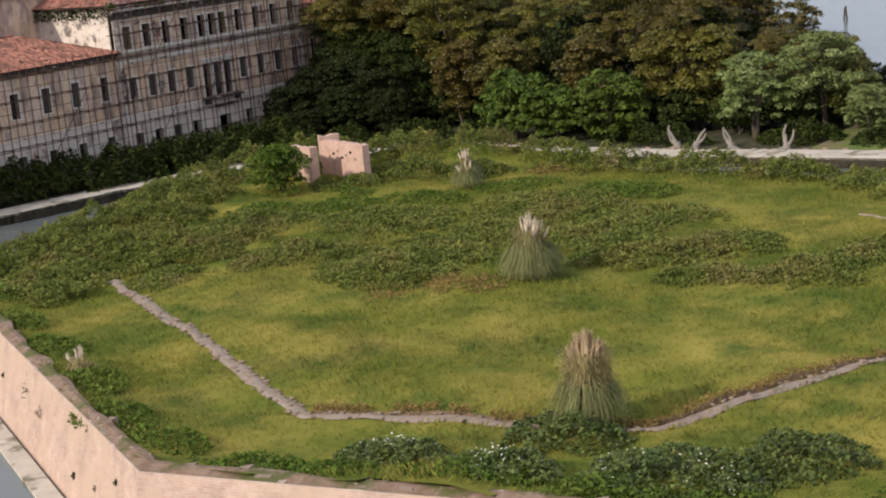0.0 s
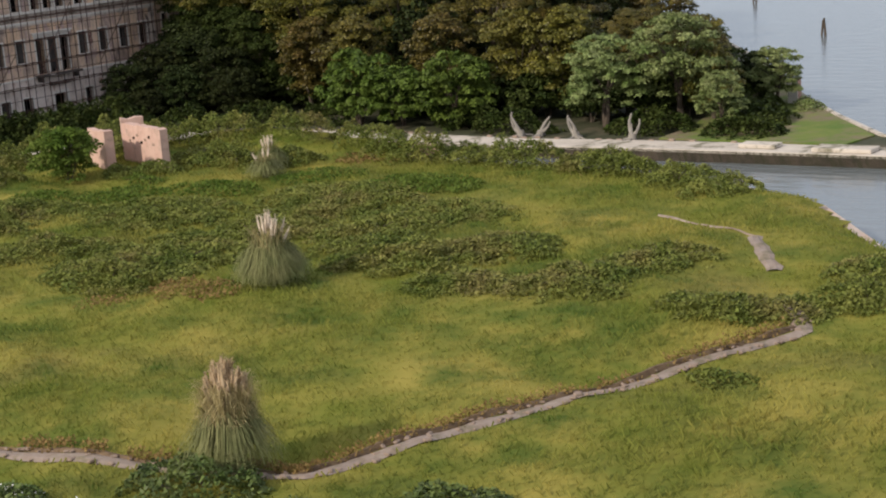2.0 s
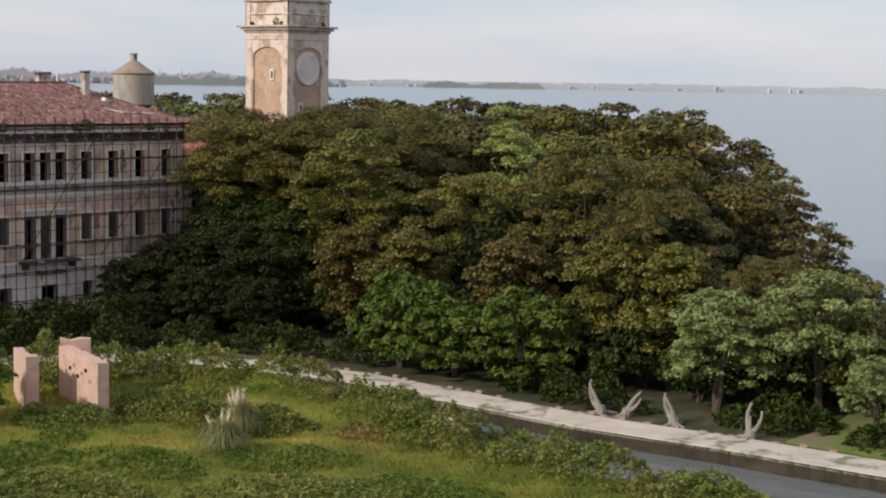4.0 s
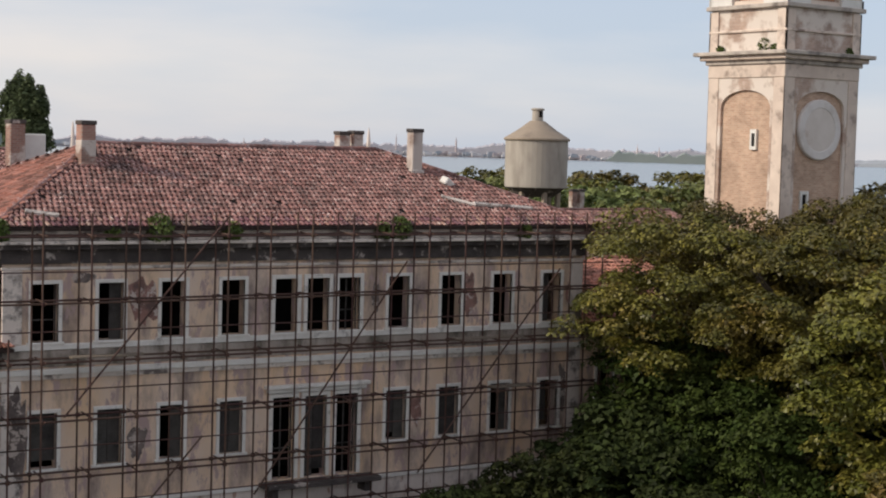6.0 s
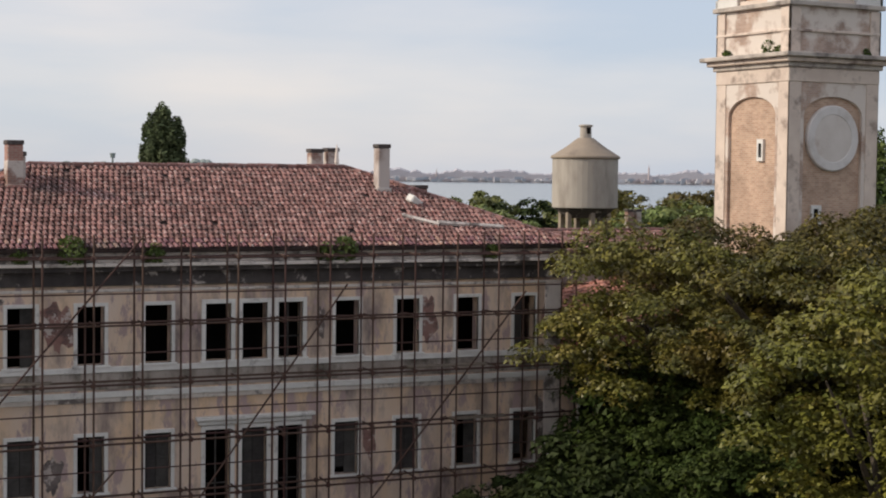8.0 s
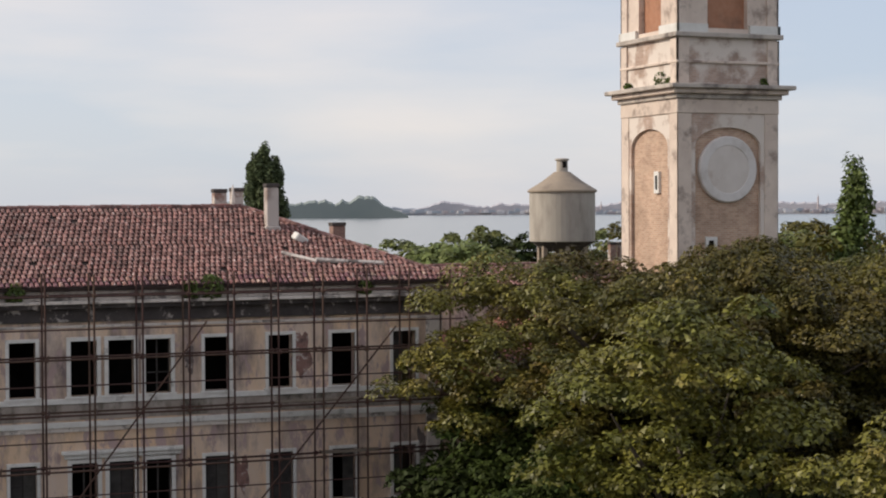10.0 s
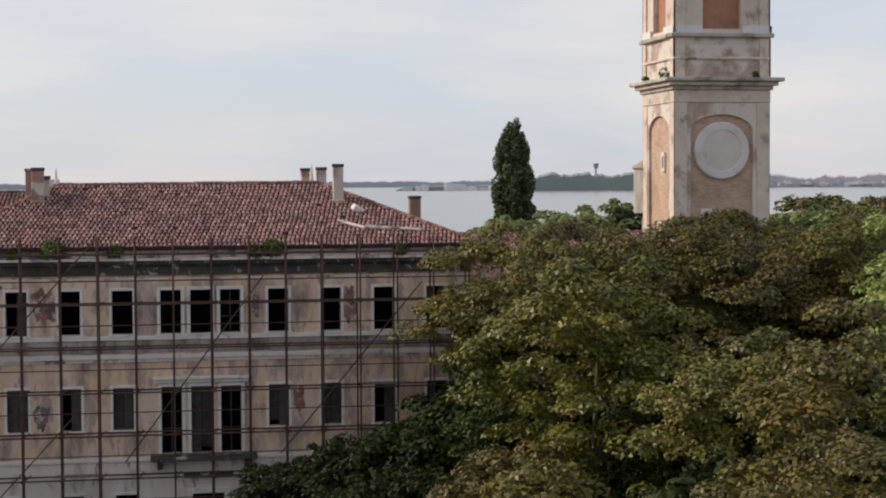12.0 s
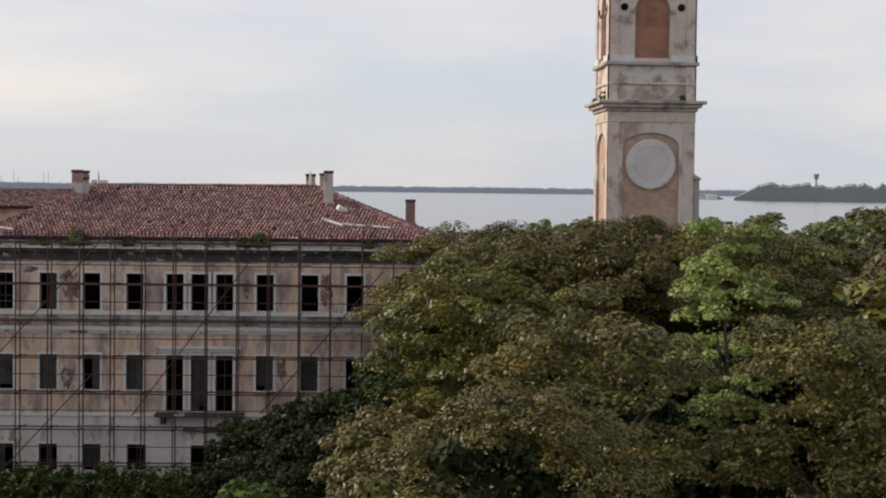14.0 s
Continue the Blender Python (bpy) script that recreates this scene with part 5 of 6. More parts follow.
# ---- plants ----
def leaf_quads(rnd, centres, size, up=0.5, out=None):
    """Small leaf sprays at the given places: a pointed blade each, turned at random, leaning upwards and outwards."""
    n = len(centres)
    g = np.random.RandomState(rnd.randint(0, 10**6))
    nor = g.normal(size=(n, 3))
    nor /= np.linalg.norm(nor, axis=1, keepdims=True)
    nor[:, 2] = np.abs(nor[:, 2]) * 0.5 + up
    if out is not None:
        nor += out * 1.1
    nor /= np.linalg.norm(nor, axis=1, keepdims=True)
    ref = g.normal(size=(n, 3))
    u = np.cross(nor, ref)
    u /= np.linalg.norm(u, axis=1, keepdims=True)
    w = np.cross(nor, u)
    s = size * g.uniform(0.6, 1.35, size=(n, 1))
    c = np.asarray(centres)
    tri = np.stack([c + u * s * 1.1, c - u * s * 0.7 + w * s * 0.7 - nor * s * 0.2, c - u * s * 0.7 - w * s * 0.7 - nor * s * 0.2], 1)
    return tri.reshape(-1, 3)


def leaf_mesh(name, verts, material):
    k = len(verts) // 3
    me = bpy.data.meshes.new(name)
    me.from_pydata(verts.tolist(), [], np.arange(3 * k).reshape(-1, 3).tolist())
    me.materials.append(material)
    return me


def puff_points(g, centre, r, flat, n, lower=-0.25):
    d = g.normal(size=(n * 2, 3))
    d /= np.linalg.norm(d, axis=1, keepdims=True)
    d = d[d[:, 2] > lower][:n]
    rad = r * (1 - 0.4 * g.uniform(size=(len(d), 1)) ** 2)
    return centre + d * rad * np.array([1, 1, flat])


def crown_points(seed, radius, height, base, puffs, per, r_puff, flat=0.55):
    """Rounded pads of leaves set apart over a crown, hollow below, with deep gaps. Gives places and outward ways."""
    g = np.random.RandomState(seed)
    pts, ways = [], []
    mid = base + (height - base) * 0.42
    for k in range(puffs):
        z_ = 1 - 1.78 * (k + 0.5) / puffs
        a_ = k * 2.39996 + g.uniform(-0.35, 0.35)
        d = np.array([math.sqrt(max(0, 1 - z_ * z_)) * math.cos(a_), math.sqrt(max(0, 1 - z_ * z_)) * math.sin(a_), z_])
        reach = g.uniform(0.58, 1.08) * (1 + 0.14 * math.sin(3 * a_ + seed)) if z_ < 0.35 else g.uniform(0.76, 1.02)
        r = r_puff * g.uniform(0.6, 1.35)
        hz = (height - r * flat - mid) if z_ > 0 else (mid - base)
        c = np.array([d[0] * (radius - r * 0.6) * reach, d[1] * (radius - r * 0.6) * reach, mid + z_ * hz * reach])
        # each pad is a cluster of lesser tufts
        for q_ in range(7):
            e = g.normal(size=3)
            e /= np.linalg.norm(e)
            e[2] = abs(e[2]) * 0.9 - 0.15
            rr = r * g.uniform(0.30, 0.52)
            cc = c + e * np.array([1, 1, flat]) * (r - rr * 0.5)
            q = puff_points(g, cc, rr, 0.75, int(per / 7 * (r / r_puff) ** 2), -0.15)
            pts.append(q)
            w = (q - cc) / np.array([1, 1, 0.75])
            ways.append(w / (np.linalg.norm(w, axis=1, keepdims=True) + 1e-6))
    fill = g.normal(size=(int(per * 1.3), 3)).clip(-1.4, 1.4) * np.array([radius * 0.36, radius * 0.36, (height - base) * 0.2]) + np.array([0, 0, mid])
    return np.concatenate(pts + [fill]), np.concatenate(ways + [np.zeros_like(fill)])


def trunk_mesh(seed, radius, height, base, r0=0.24, stems=1):
    rnd = random.Random(seed)
    bm = bmesh.new()
    for s in range(stems):
        lean = Vector((rnd.uniform(-0.6, 0.6), rnd.uniform(-0.6, 0.6), 0)) * (1 if stems > 1 else 0.5)
        p, r = Vector((lean.x * 0.3, lean.y * 0.3, -0.2)), r0 / math.sqrt(stems)
        fork = base + (height - base) * 0.25
        q = Vector((lean.x, lean.y, fork))
        m_ = (p + q) / 2 + Vector((rnd.uniform(-0.15, 0.15), rnd.uniform(-0.15, 0.15), 0))
        tube(bm, p, m_, r * 1.25, r, 7)
        tube(bm, m_, q, r, r * 0.75, 7)
        for k in range(5):
            a = rnd.uniform(0, math.tau)
            e = q + Vector((math.cos(a) * radius * 0.6, math.sin(a) * radius * 0.6, (height - fork) * rnd.uniform(0.25, 0.7)))
            j = q.lerp(e, 0.5) + Vector((0, 0, 0.3))
            tube(bm, q, j, r * 0.55, r * 0.35, 5)
            tube(bm, j, e, r * 0.35, r * 0.12, 5)
    me = bpy.data.meshes.new("trunk")
    bm.to_mesh(me)
    bm.free()
    me.materials.append(M_BARK)
    return me


def plant(name, at, crown, trunk, label, category, group="", turn=0.0, scale=1.0, tall=1.0):
    t = thing(name, at, label, category, group=group, turn=turn)
    if trunk:
        o = new("trunk", trunk)
        o.parent = t
    o = new("crown" if trunk else "foliage", crown)
    o.parent = t
    t.scale = (scale, scale, scale * tall)
    return t


def make_kind(name, seed, material, radius, height, base, puffs, per, r_puff, leaf, flat=0.55, r0=0.24, stems=1, up=0.5):
    rnd = random.Random(seed)
    pts, ways = crown_points(seed, radius, height, base, puffs, per, r_puff, flat)
    return leaf_mesh("crown", leaf_quads(rnd, pts, leaf, up, ways), material), trunk_mesh(seed, radius, height, base, r0, stems)


WOOD = [make_kind("tree", 11 + k, M_LEAF, 4.8, 15.0, 3.4, 30, 1000, 1.75, 0.098, flat=0.5) for k in range(5)]
WOOD_NEAR = [make_kind("tree", 21 + k, M_LEAF, 4.8, 15.0, 3.2, 30, 1700, 1.75, 0.078, flat=0.5) for k in range(3)]
WOOD_FAR = [make_kind("tree", 31 + k, M_LEAF, 4.7, 15.0, 4.0, 34, 250, 1.7, 0.21, flat=0.6) for k in range(3)]
WOOD_BACK = [make_kind("tree", 71 + k, M_LEAF_BACK, 4.6, 15.0, 3.0, 34, 300, 1.6, 0.2, flat=0.7) for k in range(3)]
YOUNG = [make_kind("tree", 36 + k, M_LEAF, 3.0, 9.0, 0.6, 36, 480, 1.25, 0.115, flat=0.6, stems=2, r0=0.18) for k in range(2)]
# Dark leaf colour stands for the shade under the overhanging crowns.
YOUNG_SHADED = [make_kind("tree", 81 + k, M_LEAF_BELT, 3.0, 9.0, 0.6, 36, 480, 1.25, 0.1, flat=0.6, stems=2, r0=0.18) for k in range(2)]
# Near-black leaves carry the depth of shade inside the wood.
SHADE_FILL = [make_kind("tree", 91 + k, M_LEAF_DARK, 2.7, 10.5, 0.4, 34, 150, 1.2, 0.2, flat=0.8, stems=2, r0=0.16) for k in range(2)]
WOOD_TALL = [make_kind("tree", 86 + k, M_LEAF, 4.8, 15.0, 7.2, 26, 1700, 1.7, 0.078, flat=0.5) for k in range(2)]
PALE = make_kind("tree", 41, M_LEAF_PALE, 2.7, 15.6, 4.0, 36, 620, 0.95, 0.085)
PALE_LOW = [make_kind("tree", 43 + k, M_LEAF_GREY, 3.2, 7.2, 1.0, 40, 420, 0.95, 0.105, stems=2) for k in range(2)]
FRESH = [make_kind("tree", 47 + k, M_LEAF_FRESH, 3.2, 4.8, 0.2, 38, 190, 0.95, 0.185, stems=3, r0=0.15) for k in range(2)]
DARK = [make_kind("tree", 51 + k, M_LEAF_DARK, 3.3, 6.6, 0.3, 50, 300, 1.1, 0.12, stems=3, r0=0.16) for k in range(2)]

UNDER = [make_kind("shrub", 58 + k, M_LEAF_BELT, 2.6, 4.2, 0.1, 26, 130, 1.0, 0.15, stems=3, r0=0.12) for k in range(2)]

# the wood on the island, denser and lower towards its point
rnd = random.Random(5)
spots = []


def free_for_tree(x, y):
    if x < 18.2 and y > -5.5:
        return False
    if 16 < x < 26 and -2.5 < y < 22:
        return False
    if 10 < x < 39 and 11.5 < y < 22:
        return False
    if 24.5 < x < 34 and -4.0 < y < 7:
        return False
    if 30.5 < x < 50 and 22 < y < 44:
        return False
    front = 16.9 + 0.8 * math.sin(y * 0.5) + (y + 45) * 0.07 if y > -45 else 16.9
    if y > -16:
        front = max(front, 19.4)
    return x > front and inside(x, y, ISLE) and y > -52.5 + max(0, x - 20) * 0.52 and not (math.hypot(x - 28.9, y + 22.8) < 5.6 or (abs(x - 28.9 - (y + 22.8) * 0.26) < 3.9 and -58 < y < -22))


CORNER = [(19.0, -4.6), (22.4, -3.6), (21.0, -9.6), (26.0, -5.8), (30.2, -5.2), (25.4, -10.6), (34.8, -3.4), (31.0, -10.2)]
for _ in range(9000):
    if len(spots) == 0:
        spots += CORNER
    x, y = rnd.uniform(8, 95), rnd.uniform(-66, 78)
    if free_for_tree(x, y) and x < 78 - 0.2 * abs(y) and all(math.dist((x, y), s) > (7.3 if x < 34 and y < 4 else 6.9) for s in spots):
        spots.append((x, y))
for i, (x, y) in enumerate(spots):
    near = x < 34 and y < 12
    crown, trunk = rnd.choice(WOOD_NEAR if x < 19 and y < -22 else WOOD if near else WOOD_FAR)
    top = rnd.choice((12.6, 13.6, 14.8, 15.4, 16.2)) + rnd.uniform(-0.5, 0.4)
    gap = y - (-53 + max(0, x - 20) * 0.52)
    if x > 38:
        top = rnd.uniform(15.4, 17.0)
    top -= max(0, 15 - gap) * 0.55
    if y > 6:
        top = rnd.uniform(12.8, 14.6) if x < 46 else rnd.uniform(15.4, 17.0)
    if y > 24 and x < 56:
        top = rnd.uniform(12.0, 14.0)
    ahead, aside = (28.9 - x) * 0.81 + (-22.8 - y) * 0.586, abs((28.9 - x) * -0.586 + (-22.8 - y) * 0.81)
    if 0 < ahead < 17 and aside < 4.6:
        top = min(top, 13.0)
    if (x, y) in CORNER:
        top, (crown, trunk) = rnd.uniform(15.5, 16.2), WOOD_TALL[i % 2]
    k = top / 15.0
    plant("tree", (x, y, ISLE_Z - 0.05), crown, trunk, "tall olive-green broadleaved tree in a dense wood", "tree", "wood trees",
          turn=rnd.uniform(0, 360), scale=k * 1.06, tall=1.0 / 1.06)
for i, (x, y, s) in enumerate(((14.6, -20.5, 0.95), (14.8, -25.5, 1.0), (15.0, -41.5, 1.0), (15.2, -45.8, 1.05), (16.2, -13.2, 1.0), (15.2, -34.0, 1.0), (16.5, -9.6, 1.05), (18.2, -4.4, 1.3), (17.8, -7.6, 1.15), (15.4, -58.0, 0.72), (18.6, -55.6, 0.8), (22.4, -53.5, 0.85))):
    # Young trees near the hospital corner get shade by their leaf colour.
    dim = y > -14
    plant("tree", (x, y, ISLE_Z), *(YOUNG_SHADED if dim else YOUNG)[i % 2], "young dark-green tree between the wood and the hospital" if dim else "young olive-green tree at the wood's edge", "tree", "young trees", turn=i * 81, scale=s)
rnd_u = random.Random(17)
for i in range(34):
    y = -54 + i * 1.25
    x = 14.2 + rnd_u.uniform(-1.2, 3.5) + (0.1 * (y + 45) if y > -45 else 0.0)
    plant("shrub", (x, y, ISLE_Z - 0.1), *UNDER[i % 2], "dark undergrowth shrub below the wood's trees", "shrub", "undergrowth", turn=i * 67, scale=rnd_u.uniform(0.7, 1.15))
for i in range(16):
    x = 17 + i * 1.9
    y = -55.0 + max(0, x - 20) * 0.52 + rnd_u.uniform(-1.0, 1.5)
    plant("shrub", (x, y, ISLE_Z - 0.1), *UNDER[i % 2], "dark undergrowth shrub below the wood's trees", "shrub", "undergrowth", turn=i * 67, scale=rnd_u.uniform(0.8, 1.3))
# Unseen filler trees close the wood's gaps; their dark colour acts as shade.
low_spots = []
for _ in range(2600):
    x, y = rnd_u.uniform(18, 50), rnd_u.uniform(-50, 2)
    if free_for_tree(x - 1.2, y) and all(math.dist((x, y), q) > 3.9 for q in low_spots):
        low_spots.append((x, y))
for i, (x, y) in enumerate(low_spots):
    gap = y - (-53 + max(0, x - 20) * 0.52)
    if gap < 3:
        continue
    plant("tree", (x, y, ISLE_Z - 0.1), *SHADE_FILL[i % 2], "slender dark understorey tree inside the wood", "tree", "understorey trees", turn=i * 53, scale=rnd_u.uniform(0.75, 1.05) * (0.7 if gap < 8 else 1.0))
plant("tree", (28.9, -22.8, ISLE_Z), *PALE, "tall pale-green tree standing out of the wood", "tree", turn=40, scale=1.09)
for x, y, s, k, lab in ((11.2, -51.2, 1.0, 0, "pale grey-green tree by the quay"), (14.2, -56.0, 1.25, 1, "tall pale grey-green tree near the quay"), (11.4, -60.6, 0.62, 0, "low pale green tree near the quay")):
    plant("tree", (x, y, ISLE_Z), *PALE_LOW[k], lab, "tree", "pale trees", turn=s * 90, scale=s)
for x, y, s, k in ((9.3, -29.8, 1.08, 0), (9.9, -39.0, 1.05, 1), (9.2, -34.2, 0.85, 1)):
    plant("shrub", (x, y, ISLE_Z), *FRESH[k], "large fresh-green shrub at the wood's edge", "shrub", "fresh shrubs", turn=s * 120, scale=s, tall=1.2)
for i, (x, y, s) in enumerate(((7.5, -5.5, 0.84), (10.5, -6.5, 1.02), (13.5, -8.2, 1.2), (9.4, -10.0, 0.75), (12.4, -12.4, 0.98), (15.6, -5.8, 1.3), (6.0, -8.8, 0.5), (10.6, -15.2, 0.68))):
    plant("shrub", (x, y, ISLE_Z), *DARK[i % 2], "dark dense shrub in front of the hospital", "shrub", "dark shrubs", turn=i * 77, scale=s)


def mound_points(g, rx, ry, h, n):
    """Leaves over an uneven mound with a ragged outline and bare gaps."""
    a, r = g.uniform(0, math.tau, n), np.sqrt(g.uniform(0, 1, n)) * 1.12
    out = []
    for p, q, u in zip(rx * r * np.cos(a), ry * r * np.sin(a), r):
        lump = noise.noise((p * 0.8, q * 0.8, rx * 3.1)) + 0.6 * noise.noise((p * 2.1, q * 2.1, ry * 2.3))
        if lump + 1.15 * (1 - u) + 0.12 < 0.1:
            continue
        z = h * max(0.0, 1 - (u / 1.12) ** 2.2) * (0.58 + 0.55 * lump)
        out.append((p, q, max(z, 0.04) + g.uniform(-0.14, 0.10)))
    return np.array(out)


def thicket(name, at, rx, ry, h, n, leaf, material, label, category, group, turn, seed):
    g = np.random.RandomState(seed)
    t = thing(name, at, label, category, group=group, turn=turn)
    o = new("foliage", leaf_mesh("foliage", leaf_quads(random.Random(seed), mound_points(g, rx, ry, h, n), leaf, 0.7), material))
    o.parent = t
    if h > 0.6:
        bm_ = bmesh.new()
        for k in range(int(6 + rx * ry)):
            a, u = g.uniform(0, math.tau), g.uniform(0.1, 0.75)
            p = Vector((rx * u * math.cos(a), ry * u * math.sin(a), 0.0))
            q = p + Vector((g.uniform(-0.3, 0.3), g.uniform(-0.3, 0.3), h * 0.45 * (1 - u * u)))
            e = q + Vector((g.uniform(-0.6, 0.6), g.uniform(-0.6, 0.6), h * 0.18 * (1 - u * u)))
            tube(bm_, p, q, 0.022, 0.016, 4)
            tube(bm_, q, e, 0.016, 0.008, 4)
        tagged(part("woody_growth", bm_, M_BARK, t), "thin woody stems", kind="stuff")
    return t


BELT = [(-31, -0.6, 5, 2.6, 3.9), (-26, -1.2, 4.8, 2.6, 3.9), (-21.5, -2.2, 4.8, 2.8, 3.7), (-17, -3.0, 4.6, 3.0, 3.3), (-12.5, -3.8, 4.6, 3.2, 3.2), (-8.5, -4.6, 4.4, 3.3, 3.3),
        (-4.5, -5.4, 4.4, 3.4, 3.2), (-0.8, -6.3, 4.2, 3.4, 3.0), (2.8, -7.0, 3.8, 3.6, 3.2), (-14, -6.0, 4, 1.8, 1.8), (-4, -9.2, 4, 1.9, 2.0), (1.5, -11.5, 3.2, 2.2, 2.3), (5.0, -14.5, 2.6, 2.8, 2.0),
        (8.0, -20.0, 2.2, 4.2, 2.2), (8.6, -44, 1.8, 4.8, 1.9), (9.4, -26, 1.8, 3.0, 1.8), (9.6, -40, 1.8, 3.0, 1.8), (10.5, -55.5, 2.4, 3.4, 1.9), (10.0, -63.0, 2.6, 3.0, 1.5), (14.5, -62.5, 3.4, 2.2, 2.0), (18.5, -59.8, 3.6, 1.8, 2.2), (23.0, -57.2, 3.4, 1.6, 2.2)]
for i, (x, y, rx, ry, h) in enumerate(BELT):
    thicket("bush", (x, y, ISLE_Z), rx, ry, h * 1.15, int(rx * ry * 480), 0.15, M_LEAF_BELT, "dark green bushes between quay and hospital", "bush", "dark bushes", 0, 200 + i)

BRAMBLE = [(-20.6, -36.6, 1.5, 2.2, 1.1), (-21.6, -34.6, 1.2, 2.0, 0.9), (-44.0, -34.0, 6.0, 4.0, 1.7), (-36.0, -30.5, 5.5, 3.6, 1.7), (-42.0, -37.0, 6.0, 4.0, 1.5), (-49.5, -37.5, 4.5, 3.5, 1.5), (-40.4, -40.5, 5.0, 4.2, 1.3), (-39.8, -48.0, 4.0, 5.0, 1.0), (-42.3, -56.0, 3.0, 4.0, 1.0),
           (-37.0, -55.0, 4.5, 5.0, 0.8), (-30.5, -56.0, 5.0, 5.0, 0.8), (-31.0, -47.0, 4.5, 5.0, 0.8), (-34.5, -66.5, 3.2, 5.0, 0.9), (-37.7, -73.0, 2.2, 3.2, 0.8), (-35.5, -77.5, 1.8, 2.6, 0.7),
           (-52.7, -40.0, 3.2, 2.8, 0.9), (-48.5, -33.5, 4.0, 3.0, 1.0), (-26.0, -63.0, 3.5, 4.5, 0.6), (-24.5, -55.0, 3.8, 4.8, 0.7), (-33.0, -38.0, 4.0, 4.5, 1.0), (-30.9, -62.4, 3.6, 3.2, 0.8), (-31.7, -70.7, 2.6, 3.0, 0.7), (-37.6, -77.6, 2.6, 3.0, 0.8), (-32.2, -79.1, 2.4, 2.6, 0.7), (-38.2, -84.4, 1.8, 2.4, 0.8), (-46.0, -43.5, 3.4, 2.4, 0.7),
           (-28.5, -28.5, 3.4, 2.6, 1.8), (-16.8, -38.2, 2.0, 3.6, 1.6), (-15.0, -42.5, 2.0, 3.0, 1.2), (-12.2, -51.0, 1.9, 5.0, 2.2), (-12.6, -59.5, 1.8, 4.0, 2.2), (-13.6, -65.5, 1.5, 3.2, 1.6),
           (-10.2, -46.0, 1.8, 4.0, 1.7), (-10.2, -40.0, 1.8, 4.0, 2.1), (-10.6, -34.0, 1.8, 3.5, 2.2), (-12.0, -31.0, 2.0, 2.0, 2.2), (-15.5, -29.2, 2.4, 2.0, 1.3), (-10.8, -55.0, 1.4, 4.0, 1.6), (-14.5, -37.0, 2.4, 3.0, 1.3), (-22.5, -25.0, 2.6, 2.0, 1.2), (-30.0, -26.5, 4.0, 1.8, 1.3), (-37.6, -86.8, 2.0, 2.2, 0.9), (-34.5, -89.6, 2.4, 2.4, 1.0), (-46.2, -88.8, 1.0, 1.4, 0.5), (-30.5, -88.0, 2.6, 1.8, 0.9), (-12.5, -28.8, 2.2, 1.6, 2.3), (-15.5, -27.0, 2.6, 1.6, 2.4), (-19.0, -24.8, 2.6, 1.6, 2.3), (-22.5, -23.4, 2.4, 1.5, 2.0), (-26.0, -23.8, 2.4, 1.5, 1.4), (-13.4, -66.5, 1.8, 2.6, 1.5), (-14.6, -71.0, 2.2, 2.4, 1.5), (-17.2, -74.6, 2.4, 2.0, 1.2), (-36.8, -27.8, 3.0, 1.6, 1.5), (-41.0, -29.6, 3.2, 1.6, 1.5), (-45.5, -31.4, 3.2, 1.6, 1.4)]
for i, (x, y, rx, ry, h) in enumerate(BRAMBLE):
    thicket("bramble", (x, y, meadow_z(x, y) - 0.05), rx, ry, h, int(rx * ry * 900), 0.085, M_BRAMBLE,
            "low sprawling bramble thicket on the meadow", "bramble", "bramble thickets", 0, 300 + i)
for i, (x, y, rx, ry, h) in enumerate(((-43.5, -62.0, 1.9, 2.2, 0.16), (-12.9, -47.4, 1.3, 2.6, 0.3), (-46.0, -59.4, 1.4, 1.8, 0.14))):
    thicket("weed_patch", (x, y, meadow_z(x, y) - 0.02), rx, ry, h, int(rx * ry * 300), 0.085, M_DRY, "withered rust-brown weeds in the meadow", "weeds", "withered weeds", 0, 350 + i)
for i, (x, y, rx, ry, h) in enumerate(((-29.5, -35.5, 2.2, 2.6, 0.55), (-26.8, -40.0, 2.4, 3.0, 0.5), (-22.6, -37.8, 1.2, 2.4, 0.75), (-24.2, -45.0, 2.2, 3.2, 0.5), (-19.5, -49.5, 2.4, 3.0, 0.5), (-34.5, -34.0, 2.2, 2.4, 0.5), (-20.5, -58.0, 2.2, 3.4, 0.4))):
    thicket("weed_patch", (x, y, meadow_z(x, y) - 0.02), rx, ry, h, int(rx * ry * 330), 0.10, M_WEED, "lush green weeds in the meadow near the ruin", "weeds", "lush weeds", 0, 360 + i)
DOME = make_kind("bush", 63, M_WEED, 2.15, 4.0, 0.0, 30, 330, 0.95, 0.10, flat=0.8, stems=4, r0=0.1)
plant("bush", (-24.3, -32.3, meadow_z(-24.3, -32.3) - 0.1), *DOME, "rounded green bush growing over the ruined wall", "bush", scale=1.0)
